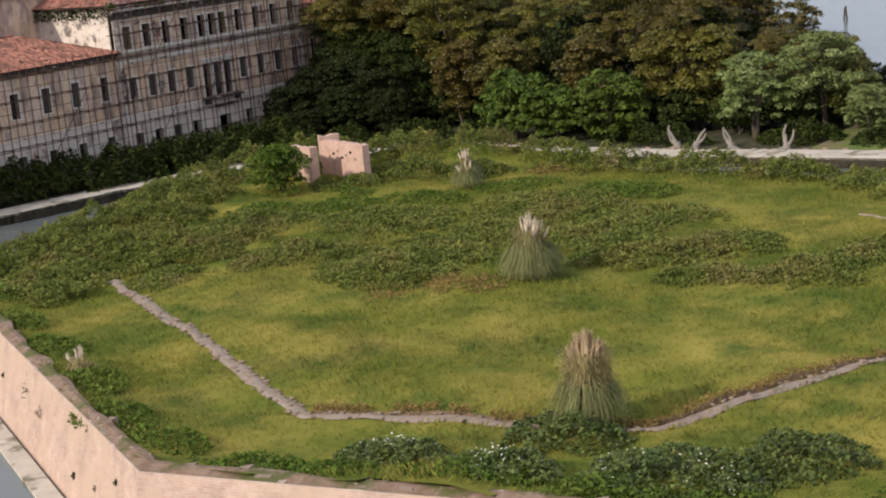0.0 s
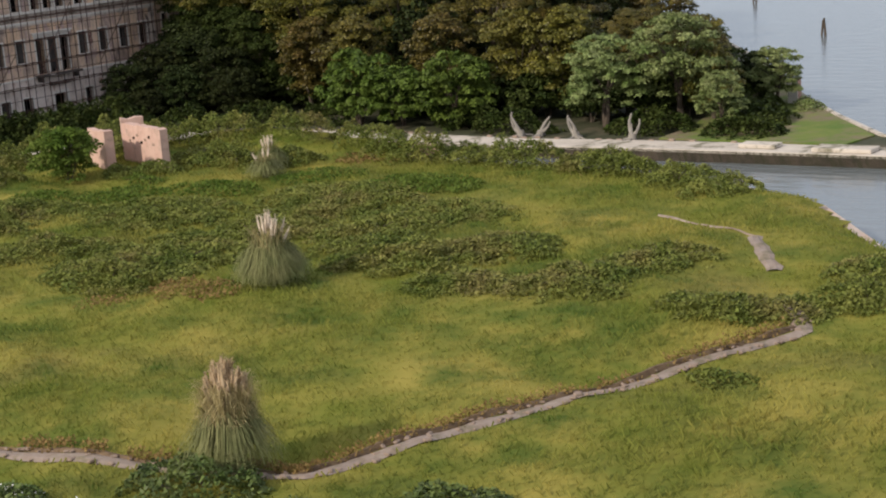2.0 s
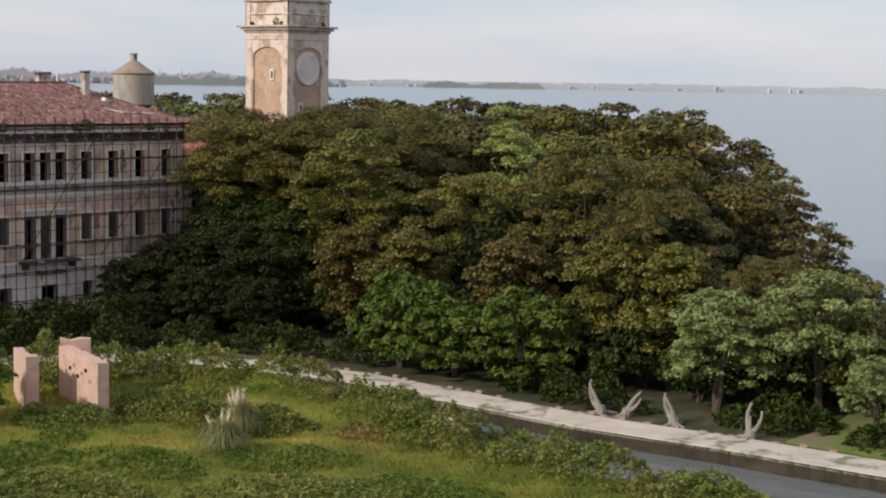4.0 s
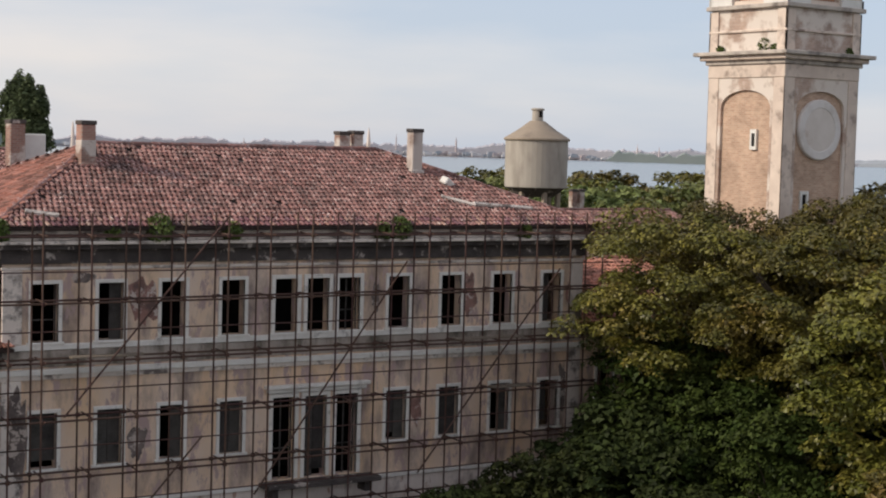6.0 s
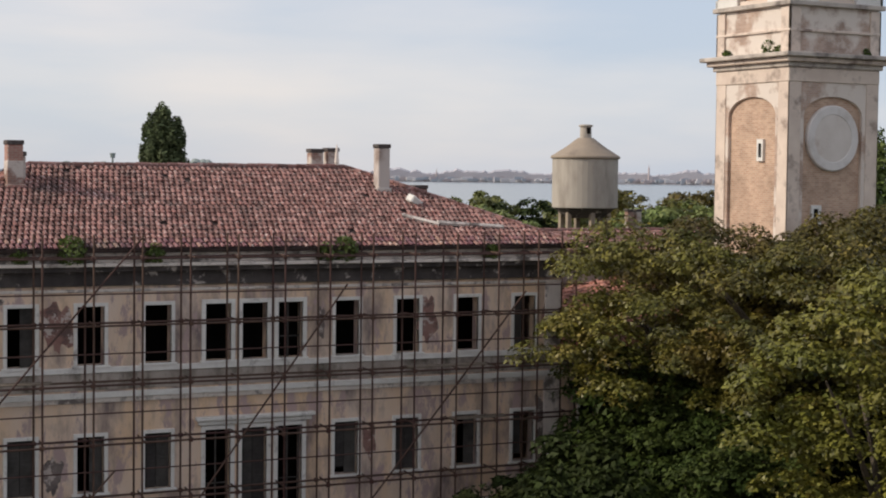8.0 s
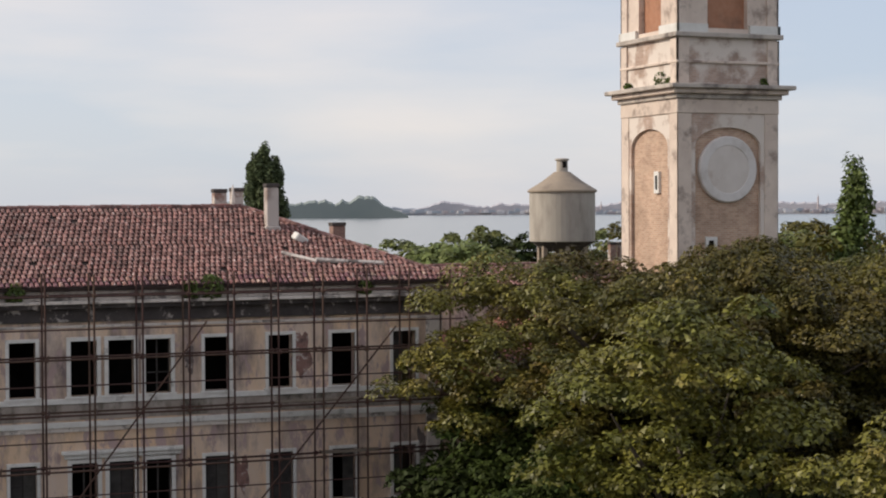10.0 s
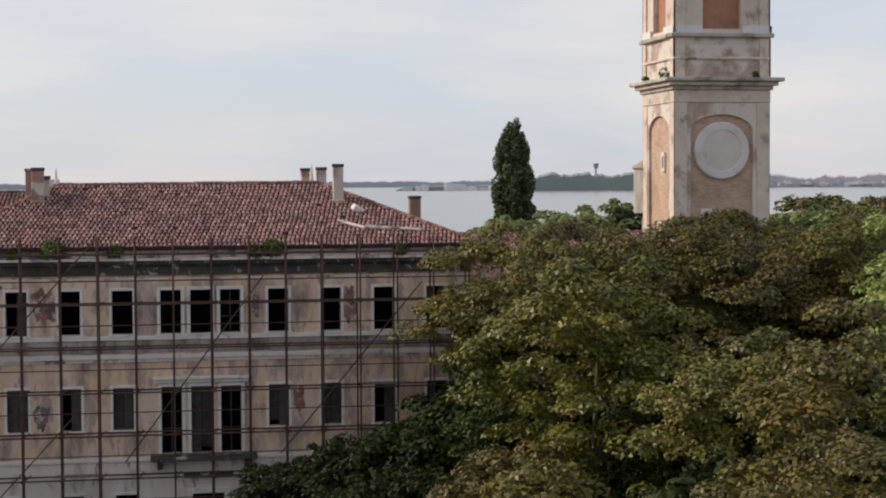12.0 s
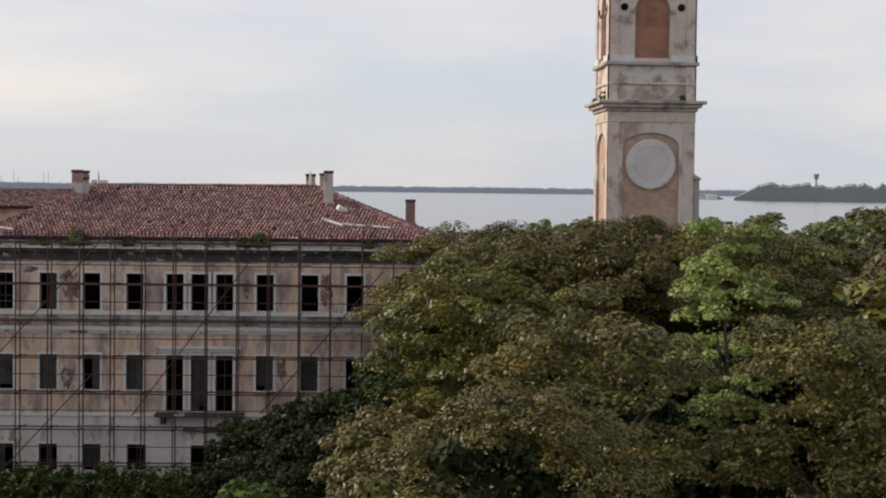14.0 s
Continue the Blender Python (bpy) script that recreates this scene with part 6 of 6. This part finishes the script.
for i, (x, y, rx, ry, h, bl) in enumerate(((-64.2, -84.6, 3.0, 3.2, 1.5, True), (-61.4, -79.0, 2.0, 2.4, 1.3, False), (-65.4, -74.6, 1.6, 2.4, 1.0, True), (-66.2, -79.6, 1.6, 2.2, 0.9, True), (-60.5, -87.5, 2.2, 2.4, 1.1, False))):
    at = (x, y, meadow_z(x, y) - 0.05)
    t = thicket("flowering_bush" if bl else "bush", at, rx, ry, h, int(rx * ry * 800), 0.09, M_LEAF_BUSH, "leafy bush with small white blossom" if bl else "leafy green bush beside the path", "bush", "fort bushes", 0, 400 + i)
    if bl:
        g = np.random.RandomState(450 + i)
        o = new("blossom", leaf_mesh("blossom", leaf_quads(random.Random(i), mound_points(g, rx * 0.9, ry * 0.9, h * 1.05, 190) + np.array([0, 0, 0.08]), 0.04, 1.0), M_FLOWER))
        o.parent = t


for i, (k_, u) in enumerate(((0, 0.12), (0, 0.28), (0, 0.52), (0, 0.7), (0, 0.88), (10, 0.1), (10, 0.28), (10, 0.46), (10, 0.64), (10, 0.8), (10, 0.94), (1, 0.2), (1, 0.5), (1, 0.8))):
    (ax, ay), (bx, by) = FORT[k_], FORT[(k_ + 1) % len(FORT)]
    x, y = ax + (bx - ax) * u, ay + (by - ay) * u
    f_ = 0.945 + 0.012 * math.sin(i * 2.3)
    x, y = mx + (x - mx) * f_, my + (y - my) * f_
    thicket("weeds", (x, y, meadow_z(x, y) - 0.05), 1.5, 2.6, 0.55, 1300, 0.11, M_WEED, "lush green weeds along the fort's edge", "weeds", "rim weeds", math.degrees(math.atan2(by - ay, bx - ax)) - 90, 760 + i)


for i, (p_, q_, off) in enumerate(((WAY[3], WAY[4], 0.62), (WAY[2], WAY[3], 0.6))):
    g = np.random.RandomState(930 + i)
    d = (Vector(q_) - Vector(p_)).normalized()
    u_, w_ = g.uniform(0, 1, 2600), off + 0.22 * g.normal(size=2600)
    x_, y_ = p_[0] + (q_[0] - p_[0]) * u_ - d.y * w_, p_[1] + (q_[1] - p_[1]) * u_ + d.x * w_
    keep = [(x, y, meadow_z(x, y) + g.uniform(0.05, 0.34)) for x, y in zip(x_.tolist(), y_.tolist()) if noise.noise((x * 0.8, y * 0.8, 4.0)) > -0.15]
    t = thing("weed_patch", (0, 0, 0), "withered brown weeds along the path's earth bank", "weeds", group="withered weeds")
    o = new("foliage", leaf_mesh("foliage", leaf_quads(random.Random(i), np.array(keep), 0.06, 0.3), M_DRY))
    o.parent = t


def pampas(at, r, h, blades, plumes, blade_mat, plume_mat, label, seed, dry=0.15, spread=0.62):
    """A dome of drooping blades, drier and upright in the middle, with a fan of plumes above it."""
    rnd_ = random.Random(seed)
    t = thing("pampas_grass", at, label, "pampas grass", group="pampas grass")
    for name, count, m_, text in (("blades", int(blades * (1 - dry)), blade_mat, "long arching blades drooping to the ground"), ("dry_blades", int(blades * dry), M_REED, "withered straw-coloured inner blades")):
        v, f = [], []
        for k in range(count):
            a = rnd_.uniform(0, math.tau)
            d, s = Vector((math.cos(a), math.sin(a), 0)), Vector((-math.sin(a), math.cos(a), 0)) * 0.011
            b = d * rnd_.uniform(0, 0.16) * r
            if name == "blades":
                u = rnd_.random() ** 0.6
                out, hh = r * (0.2 + 0.8 * u) * rnd_.uniform(0.8, 1.15), h * (0.72 - 0.30 * u) * rnd_.uniform(0.7, 1.1)
                p = [b, b + d * out * 0.30 + Vector((0, 0, hh * 0.72)), b + d * out * 0.66 + Vector((0, 0, hh)), b + d * out * 0.92 + Vector((0, 0, hh * rnd_.uniform(0.55, 0.8))), b + d * out * 1.04 + Vector((rnd_.gauss(0, 0.08), rnd_.gauss(0, 0.08), hh * rnd_.uniform(0.05, 0.5)))]
            else:
                out, hh = r * rnd_.uniform(0.05, 0.72), h * rnd_.uniform(0.5, 0.86)
                p = [b, b + d * out * 0.2 + Vector((0, 0, hh * 0.4)), b + d * out * 0.5 + Vector((0, 0, hh * 0.75)), b + d * out * 0.8 + Vector((0, 0, hh * 0.95)), b + d * out + Vector((rnd_.gauss(0, 0.1), rnd_.gauss(0, 0.1), hh * rnd_.uniform(0.85, 1.0)))]
            o = len(v)
            for i, q in enumerate(p):
                w = (1.0, 1.2, 1.1, 0.7, 0.15)[i]
                v += [q - s * w, q + s * w]
            f += [(o + 2 * i, o + 2 * i + 1, o + 2 * i + 3, o + 2 * i + 2) for i in range(4)]
        link(name, v, f, m_, t, text)
    for k in range(plumes):
        a = rnd_.uniform(0, math.tau)
        d = Vector((math.cos(a), math.sin(a), 0))
        away = rnd_.uniform(0.05, 1.0)
        top = d * r * spread * away + Vector((0, 0, h * (1.0 - 0.22 * away ** 2) * rnd_.uniform(0.92, 1.02)))
        low = d * 0.1 + Vector((0, 0, h * 0.3))
        bm_ = bmesh.new()
        m1, m2 = low.lerp(top, 0.56), low.lerp(top, 0.74)
        tube(bm_, low, m1, 0.012, 0.012, 4)
        tube(bm_, m1, m2, 0.025, 0.075, 5)
        tube(bm_, m2, top, 0.075, 0.015, 5)
        for q_ in range(26):
            e_ = m1.lerp(top, rnd_.uniform(0.05, 1.0))
            w_ = Vector((rnd_.gauss(0, 0.09), rnd_.gauss(0, 0.09), 0.17))
            x_ = w_.cross(Vector((rnd_.gauss(0, 1), rnd_.gauss(0, 1), 0.2))).normalized() * 0.022
            bm_.faces.new([bm_.verts.new(e_ - x_), bm_.verts.new(e_ + x_), bm_.verts.new(e_ + w_)])
        part("plume", bm_, plume_mat, t)
    return t


pampas((-40.9, -64.3, meadow_z(-40.9, -64.3)), 1.6, 3.3, 4200, 17, M_REEDG, M_PLUME, "pampas grass clump with cream plumes on the meadow", 1)
pampas((-59.6, -79.0, meadow_z(-59.6, -79.0)), 1.5, 3.6, 4200, 60, M_REEDG, M_PLUME_OLD, "dry straw-coloured pampas grass clump beside the path", 2, dry=0.7, spread=0.55)
pampas((-17.2, -43.5, meadow_z(-17.2, -43.5)), 1.2, 2.3, 900, 6, M_REEDG, M_PLUME, "small pampas grass clump near the ruin", 3)
pampas((-20.0, -45.5, meadow_z(-20, -45.5)), 1.3, 1.9, 900, 3, M_REEDG, M_PLUME, "small dry pampas grass clump near the ruin", 4)
pampas((-62.2, -54.6, FORT_Z), 1.0, 1.5, 260, 5, M_REED, M_PLUME, "low dry grass tussock by the fort wall", 5)

# grass tufts over the meadow
g = np.random.RandomState(9)
n_tuft = 170000
px, py = g.uniform(-71, -10, n_tuft), g.uniform(-110, -15, n_tuft)


def near_way(x, y):
    for (ax, ay), (bx, by) in list(zip(WAY, WAY[1:])) + list(zip(WAY2, WAY2[1:])):
        u = max(0, min(1, ((x - ax) * (bx - ax) + (y - ay) * (by - ay)) / ((bx - ax) ** 2 + (by - ay) ** 2)))
        if math.dist((x, y), (ax + u * (bx - ax), ay + u * (by - ay))) < 0.42:
            return True
    return False


v, f = [], []
for x, y in zip(px.tolist(), py.tolist()):
    if not inside(x, y, inner_fort) or near_way(x, y):
        continue
    dens = noise.noise((x * 0.15, y * 0.15, 11.0))
    h = (0.23 + 0.22 * dens) * (0.6 + 0.8 * ((x * 13.7 + y * 7.3) % 1.0))
    if h < 0.1:
        continue
    z = meadow_z(x, y) - 0.02
    a = (x * 91.3 + y * 47.1) % math.tau
    c, s = math.cos(a) * 0.022, math.sin(a) * 0.022
    lx, ly = 0.5 * h * math.cos(a * 3), 0.6 * h * math.sin(a * 3)
    o = len(v)
    v += [(x - c, y - s, z), (x + c, y + s, z), (x + c * 0.5 + lx, y + s * 0.5 + ly, z + h * 0.8), (x - c * 0.9 + lx, y - s * 0.9 + ly, z + h * 0.6)]
    f.append((o, o + 1, o + 2, o + 3))
tagged(link("grass", v, f, M_BLADE, None), "tall uneven grass tufts on the fort meadow", "grass", kind="stuff")

# plants on ledges and roofs
def tuft(at, r, n, label, seed, material=M_LEAF_DARK):
    g_ = np.random.RandomState(seed)
    t = thing("ledge_plant", at, label, "plant", group="ledge plants")
    pts = puff_points(g_, np.array([0, 0, r * 0.8]), r, 1.1, n, -0.8)
    o = new("foliage", leaf_mesh("foliage", leaf_quads(random.Random(seed), pts, 0.08, 0.2), material))
    o.parent = t


for i, (x, r) in enumerate(((-4.4, 0.28), (-2.65, 0.5), (0.2, 0.36), (6.6, 0.34), (7.4, 0.46), (13.4, 0.3), (-8.5, 0.4))):
    tuft((x, -0.42, 14.38), r, int(900 * r), "small weed growing on the cornice", 500 + i, M_LEAF_BUSH)
for i, (dx, dy, z, r) in enumerate(((-2.4, -1.1, 22.68, 0.3), (-2.35, -1.7, 22.68, 0.18), (1.7, -2.4, 22.68, 0.16), (-2.5, 1.6, 22.68, 0.15), (1.3, -2.25, 24.8, 0.14))):
    q = tower.matrix_basis @ Vector((dx, dy, z))
    tuft(q, r, 110, "small weed growing on the tower ledge", 520 + i, M_LEAF_BUSH)
g = np.random.RandomState(77)
ivy = thing("ivy", (0, 0, 0), "ivy creeping along the side wall's eaves", "ivy")
pts = np.stack([g.uniform(-8.75, -8.35, 900), g.uniform(-0.4, 12.5, 900), 14.3 + 0.35 * g.normal(size=900)], 1)
o = new("foliage", leaf_mesh("foliage", leaf_quads(random.Random(3), pts, 0.12, 0.2), M_LEAF_DARK))
o.parent = ivy

# poplars and trees behind
def poplar(at, r, h, n, label, material, seed, leaf, tops=3, taper=0.35):
    """A columnar tree: small upright tufts round a tapering column that ends in a few blunt tips."""
    g_ = np.random.RandomState(seed)
    pts, ways = [], []
    for k in range(170):
        u, b = (k + 0.5) / 170, g_.uniform(0, math.tau)
        pr = r * 0.27 * (1.1 - 0.4 * u)
        wide = r * (1 - taper * u) * min(1.0, (1 - u) / 0.10 + 0.25) ** 0.5 * min(1.0, u / 0.06 + 0.6)
        wide *= 1 + 0.10 * math.sin(3 * b + 5 * u)
        rho = max(0.0, wide - pr * 0.8) * math.sqrt(g_.uniform(0.12, 1.0))
        top = h * (0.955 + 0.045 * math.cos(tops * b + 0.6))
        c = np.array([rho * math.cos(b), rho * math.sin(b), top * (0.03 + 0.95 * u)])
        d = puff_points(g_, c, pr, 1.7, n // 170, -0.9)
        pts.append(d)
        w = d - c
        ways.append(w / (np.linalg.norm(w, axis=1, keepdims=True) + 1e-6))
    t = thing("poplar", at, label, "tree", group="poplars")
    o_ = new("trunk", trunk_mesh(seed, r * 0.5, h, h * 0.1, r0=r * 0.12))
    o_.parent = t
    o_ = new("crown", leaf_mesh("crown", leaf_quads(random.Random(seed), np.concatenate(pts), leaf, 0.3, np.concatenate(ways)), material))
    o_.parent = t


for x, y, r_, h_, seed in ((57.7, 187.0, 4.3, 27.0, 61), (61.8, 205.0, 4.4, 28.0, 64)):
    poplar((x, y, 0.2), r_, h_, 22000, "tall dense poplar far behind the hospital", M_LEAF_POPLAR, seed, 0.32)
poplar((49.2, 19.4, 0.3), 3.3, 20.2, 14000, "conical dark evergreen tree behind the bell tower", M_LEAF_BUSH, 62, 0.16, tops=1, taper=0.72)
for i, (x, y, s) in enumerate(((30, 34, 1.14), (35.0, 42.0, 1.14), (47, 50, 1.12), (52, 46, 1.12), (27, 42, 1.06), (33, 50, 1.08), (40, 54, 1.1), (50, 38, 1.1), (57, 40, 1.12))):
    crown, trunk = WOOD_BACK[i % 3]
    plant("tree", (x, y, ISLE_Z), crown, trunk, "green tree beside the water tank", "tree", "tank trees", turn=i * 70, scale=s * 14.6 / 15.0)

for i, (x, y, s_) in enumerate(((31.2, 24.4, 0.98), (38.6, 23.6, 0.96), (27.2, 24.6, 1.02), (43.5, 22.5, 0.97))):
    crown, trunk = WOOD_BACK[i % 3]
    plant("tree", (x, y, ISLE_Z), crown, trunk, "green tree in front of the water tank", "tree", "tank trees", turn=i * 95, scale=s_)
SLIM = make_kind("tree", 56, M_LEAF_DARK, 1.7, 16.2, 9.5, 22, 150, 0.85, 0.15, r0=0.18)
for i, (x, y, s_) in enumerate(((35.6, 40.3, 0.98), (38.2, 39.6, 1.0))):
    plant("tree", (x, y, ISLE_Z), *SLIM, "slim dark green tree beside the water tank", "tree", "slim trees", turn=i * 110, scale=s_)

# ---- quay clutter ----
def stump(at, h, lean, seed):
    """A dead stump with two or three long curving limbs."""
    rnd_ = random.Random(seed)
    t = thing("dead_stump", at, "bleached grey dead tree stump beside the quay", "tree stump", group="dead stumps")
    bm_ = bmesh.new()
    tube(bm_, (0, 0, -0.1), (lean[0] * 0.2, lean[1] * 0.2, 0.45), 0.34, 0.26, 8)
    for k in range(2 + seed % 2):
        side = (0.8 + rnd_.uniform(-0.3, 0.4), -0.6 + rnd_.uniform(-0.4, 0.4), 0.3)[k]
        q, r = Vector((lean[0] * 0.2, lean[1] * 0.2, 0.3)), (0.2, 0.17, 0.12)[k]
        d = Vector((lean[0] + rnd_.uniform(-0.2, 0.2), lean[1] + side * 0.9, 0.75)).normalized()
        for m in range(6):
            e = q + d * h * (0.24, 0.2, 0.13)[k]
            tube(bm_, q, e, r, r * 0.84, 7)
            q, r = e, r * 0.84
            d = (d + Vector((rnd_.uniform(-0.12, 0.12), -side * rnd_.uniform(0.1, 0.34) + rnd_.uniform(-0.16, 0.16), 0.1))).normalized()
    for k in range(4):
        a = rnd_.uniform(0, math.tau)
        tube(bm_, (0, 0, 0.15), (0.9 * math.cos(a), 0.9 * math.sin(a), 0.02), 0.14, 0.05, 6)
    part("wood", bm_, M_GREYWOOD, t)


for i, (x, y, h, lean) in enumerate(((6.4, -47.0, 1.25, (-0.1, 0.55)), (6.6, -48.4, 0.95, (0.2, -0.7)), (6.5, -51.6, 1.1, (0, 0.3)), (6.4, -56.2, 1.15, (0.1, -0.15)), (-16.4, -4.6, 1.5, (-0.25, 0.4)), (-12.8, -5.4, 1.4, (0, -0.3)))):
    stump((x, y, ISLE_Z), h, lean, 600 + i)
post = thing("brick_pier", (23.6, -60.9, 0.4), "red brick pier with a white stone edge on the point", "brick pier")
part("shaft", boxes((-0.38, 0.38, -0.38, 0.38, 0, 2.0), bevel=0.03), brick_mat("pier_brick", (0.40, 0.17, 0.11), (0.46, 0.22, 0.15), (0.40, 0.30, 0.24)), post)
part("edge", boxes((-0.46, -0.38, -0.4, 0.4, 0, 1.9), bevel=0.02), M_WHITE, post, "white stone edge")
plant("tree", (21.9, -60.2, ISLE_Z), *PALE_LOW[1], "small pale flowering tree beside the brick pier", "tree", scale=0.7)
plant("tree", (24.6, -57.6, ISLE_Z), *DARK[0], "small dark tree beside the brick pier", "tree", scale=0.66)
thicket("bush", (21.5, -62.8, 0.55), 2.4, 1.2, 0.9, 500, 0.14, M_LEAF_GREY, "low pale green bush on the grassy point", "bush", "point bushes", 35, 640)
for i, (x, y) in enumerate(((74.2, -42.1), (111, -17))):
    mk = thing("channel_marker", (x, y, WATER_Z), "dark wooden channel marker of three leaning piles in the lagoon", "channel marker", group="channel markers")
    for k in range(3):
        a = k * math.tau / 3
        part("pile", tube(bmesh.new(), (0.5 * math.cos(a), 0.5 * math.sin(a), -2), (0.08 * math.cos(a), 0.08 * math.sin(a), 1.8 - 0.2 * k), 0.15, 0.11, 7), M_BARK, mk)


for i, (x, y, sx, sy) in enumerate(((5.2, -66.5, 1.3, 2.6), (4.9, -72.5, 1.6, 4.0))):
    q = thing("quay_block", (x, y, 0.52), "large pale stone block at the quay's edge", "stone block", group="quay blocks")
    part("block", boxes((-sx / 2, sx / 2, -sy / 2, sy / 2, 0, 0.28), bevel=0.05), M_QUAY, q)

# ---- far shores ----
def far_land(name, az0, az1, dist, low, high, material, label, seed, towns=0, kind="structure", spires=0, tall=(4, 9), slope=0.06):
    """A long low strip of land or roofs on the horizon, as seen over the lagoon."""
    rnd_ = random.Random(seed)
    v, f = [], []
    k = int((az1 - az0) / 0.045)
    for i in range(k + 1):
        a = radians(az0 + (az1 - az0) * i / k)
        edge = min(1, i / (k * slope + 1), (k - i) / (k * slope + 1))
        h = (low + (high - low) * max(0, 0.5 + noise.noise((i * 0.035, seed, 0)) * 0.75 + noise.noise((i * 0.16, seed, 3)) * 0.3 + noise.noise((i * 0.37, seed, 6)) * 0.14 + noise.noise((i * 0.83, seed, 9)) * 0.08)) * (0.15 + 0.85 * edge)
        for d, z in ((dist, WATER_Z - 0.5), (dist, h * 0.86), (dist + 30, h), (dist + 120, WATER_Z - 0.5)):
            v.append((d * math.sin(a), d * math.cos(a) - 60, z))
        if i:
            o = 4 * i
            f += [(o - 4 + q, o + q, o + 1 + q, o - 3 + q) for q in range(3)]
    land = tagged(link(name, v, f, material), label, "far shore", kind=kind)
    if towns:
        for part_name, m_, count, hh in (("houses", M_FARB, towns, tall), ("roofs", M_FARR, towns // 2 if spires else 0, tall), ("trees", M_FAR, towns if spires else 0, tall)):
            if not count:
                continue
            bm_ = bmesh.new()
            for q in range(count):
                a = radians(rnd_.uniform(az0, az1))
                d = dist - rnd_.uniform(2, 30)
                big = 0.7 + 1.0 * max(0.0, 0.5 + noise.noise((math.degrees(a) * 0.8, seed, 5)))
                w, lift = rnd_.uniform(8, 24), rnd_.uniform(0, 6) if spires else 0.0
                h = lift + rnd_.uniform(*hh) * big
                x, y = d * math.sin(a), d * math.cos(a) - 60
                v_ = [bm_.verts.new(c_) for c_ in ((x - w / 2, y, WATER_Z + lift), (x + w / 2, y, WATER_Z + lift), (x + w / 2, y, h), (x + w * rnd_.uniform(-0.3, 0.3), y, h + rnd_.uniform(0.3, 2.0)), (x - w / 2, y, h))]
                u_ = [bm_.verts.new(c_.co + Vector((0, 2, 0))) for c_ in v_]
                bm_.faces.new(v_), bm_.faces.new(u_[::-1])
                for e_ in range(5):
                    bm_.faces.new((v_[e_], u_[e_], u_[(e_ + 1) % 5], v_[(e_ + 1) % 5]))
            part(part_name, bm_, m_, land)
        bm_ = bmesh.new()
        for q in range(spires):
            a = radians(rnd_.uniform(az0, az1))
            x, y = (dist - 5) * math.sin(a), (dist - 5) * math.cos(a) - 60
            hh, w = rnd_.uniform(20, 40), rnd_.uniform(0.9, 1.7)
            box(bm_, x - w, x + w, y, y + 2 * w, WATER_Z, hh)
            tube(bm_, (x, y + w, hh), (x, y + w, hh + 9), w, 0.2, 6)
        if spires:
            part("bell_towers", bm_, M_FARR, land)
    return land


# Shores, masts and tower look hazy through their pale base colours alone.
far_land("backdrop", -75, 120, 4600, 12, 21, M_FAR, "thin haze-coloured far shore across the lagoon", 1)
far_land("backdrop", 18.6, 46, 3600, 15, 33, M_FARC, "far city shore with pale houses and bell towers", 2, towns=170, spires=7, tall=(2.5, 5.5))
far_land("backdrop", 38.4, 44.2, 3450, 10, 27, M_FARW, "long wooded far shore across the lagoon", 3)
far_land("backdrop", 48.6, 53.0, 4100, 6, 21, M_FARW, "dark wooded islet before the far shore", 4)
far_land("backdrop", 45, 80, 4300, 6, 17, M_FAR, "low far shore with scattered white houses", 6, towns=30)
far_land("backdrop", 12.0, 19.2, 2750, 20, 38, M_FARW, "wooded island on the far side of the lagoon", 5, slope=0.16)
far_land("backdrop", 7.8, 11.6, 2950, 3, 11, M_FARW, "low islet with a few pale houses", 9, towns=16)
far_land("backdrop", -26, -9.6, 2350, 2, 8, M_FAR, "low haze-coloured harbour shore", 12, towns=20)
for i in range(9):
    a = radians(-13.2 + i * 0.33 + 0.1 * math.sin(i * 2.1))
    hm = thing("harbour_mast", (2340 * math.sin(a), 2340 * math.cos(a) - 60, WATER_Z), "haze-coloured thin harbour mast on the far shore", "mast", group="harbour masts")
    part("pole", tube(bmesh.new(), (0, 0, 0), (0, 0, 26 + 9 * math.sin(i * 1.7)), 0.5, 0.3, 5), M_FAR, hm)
mast = thing("far_water_tower", (2760 * math.sin(radians(14.75)), 2760 * math.cos(radians(14.75)) - 60, WATER_Z), "haze-coloured slender water tower on the wooded island", "water tower")
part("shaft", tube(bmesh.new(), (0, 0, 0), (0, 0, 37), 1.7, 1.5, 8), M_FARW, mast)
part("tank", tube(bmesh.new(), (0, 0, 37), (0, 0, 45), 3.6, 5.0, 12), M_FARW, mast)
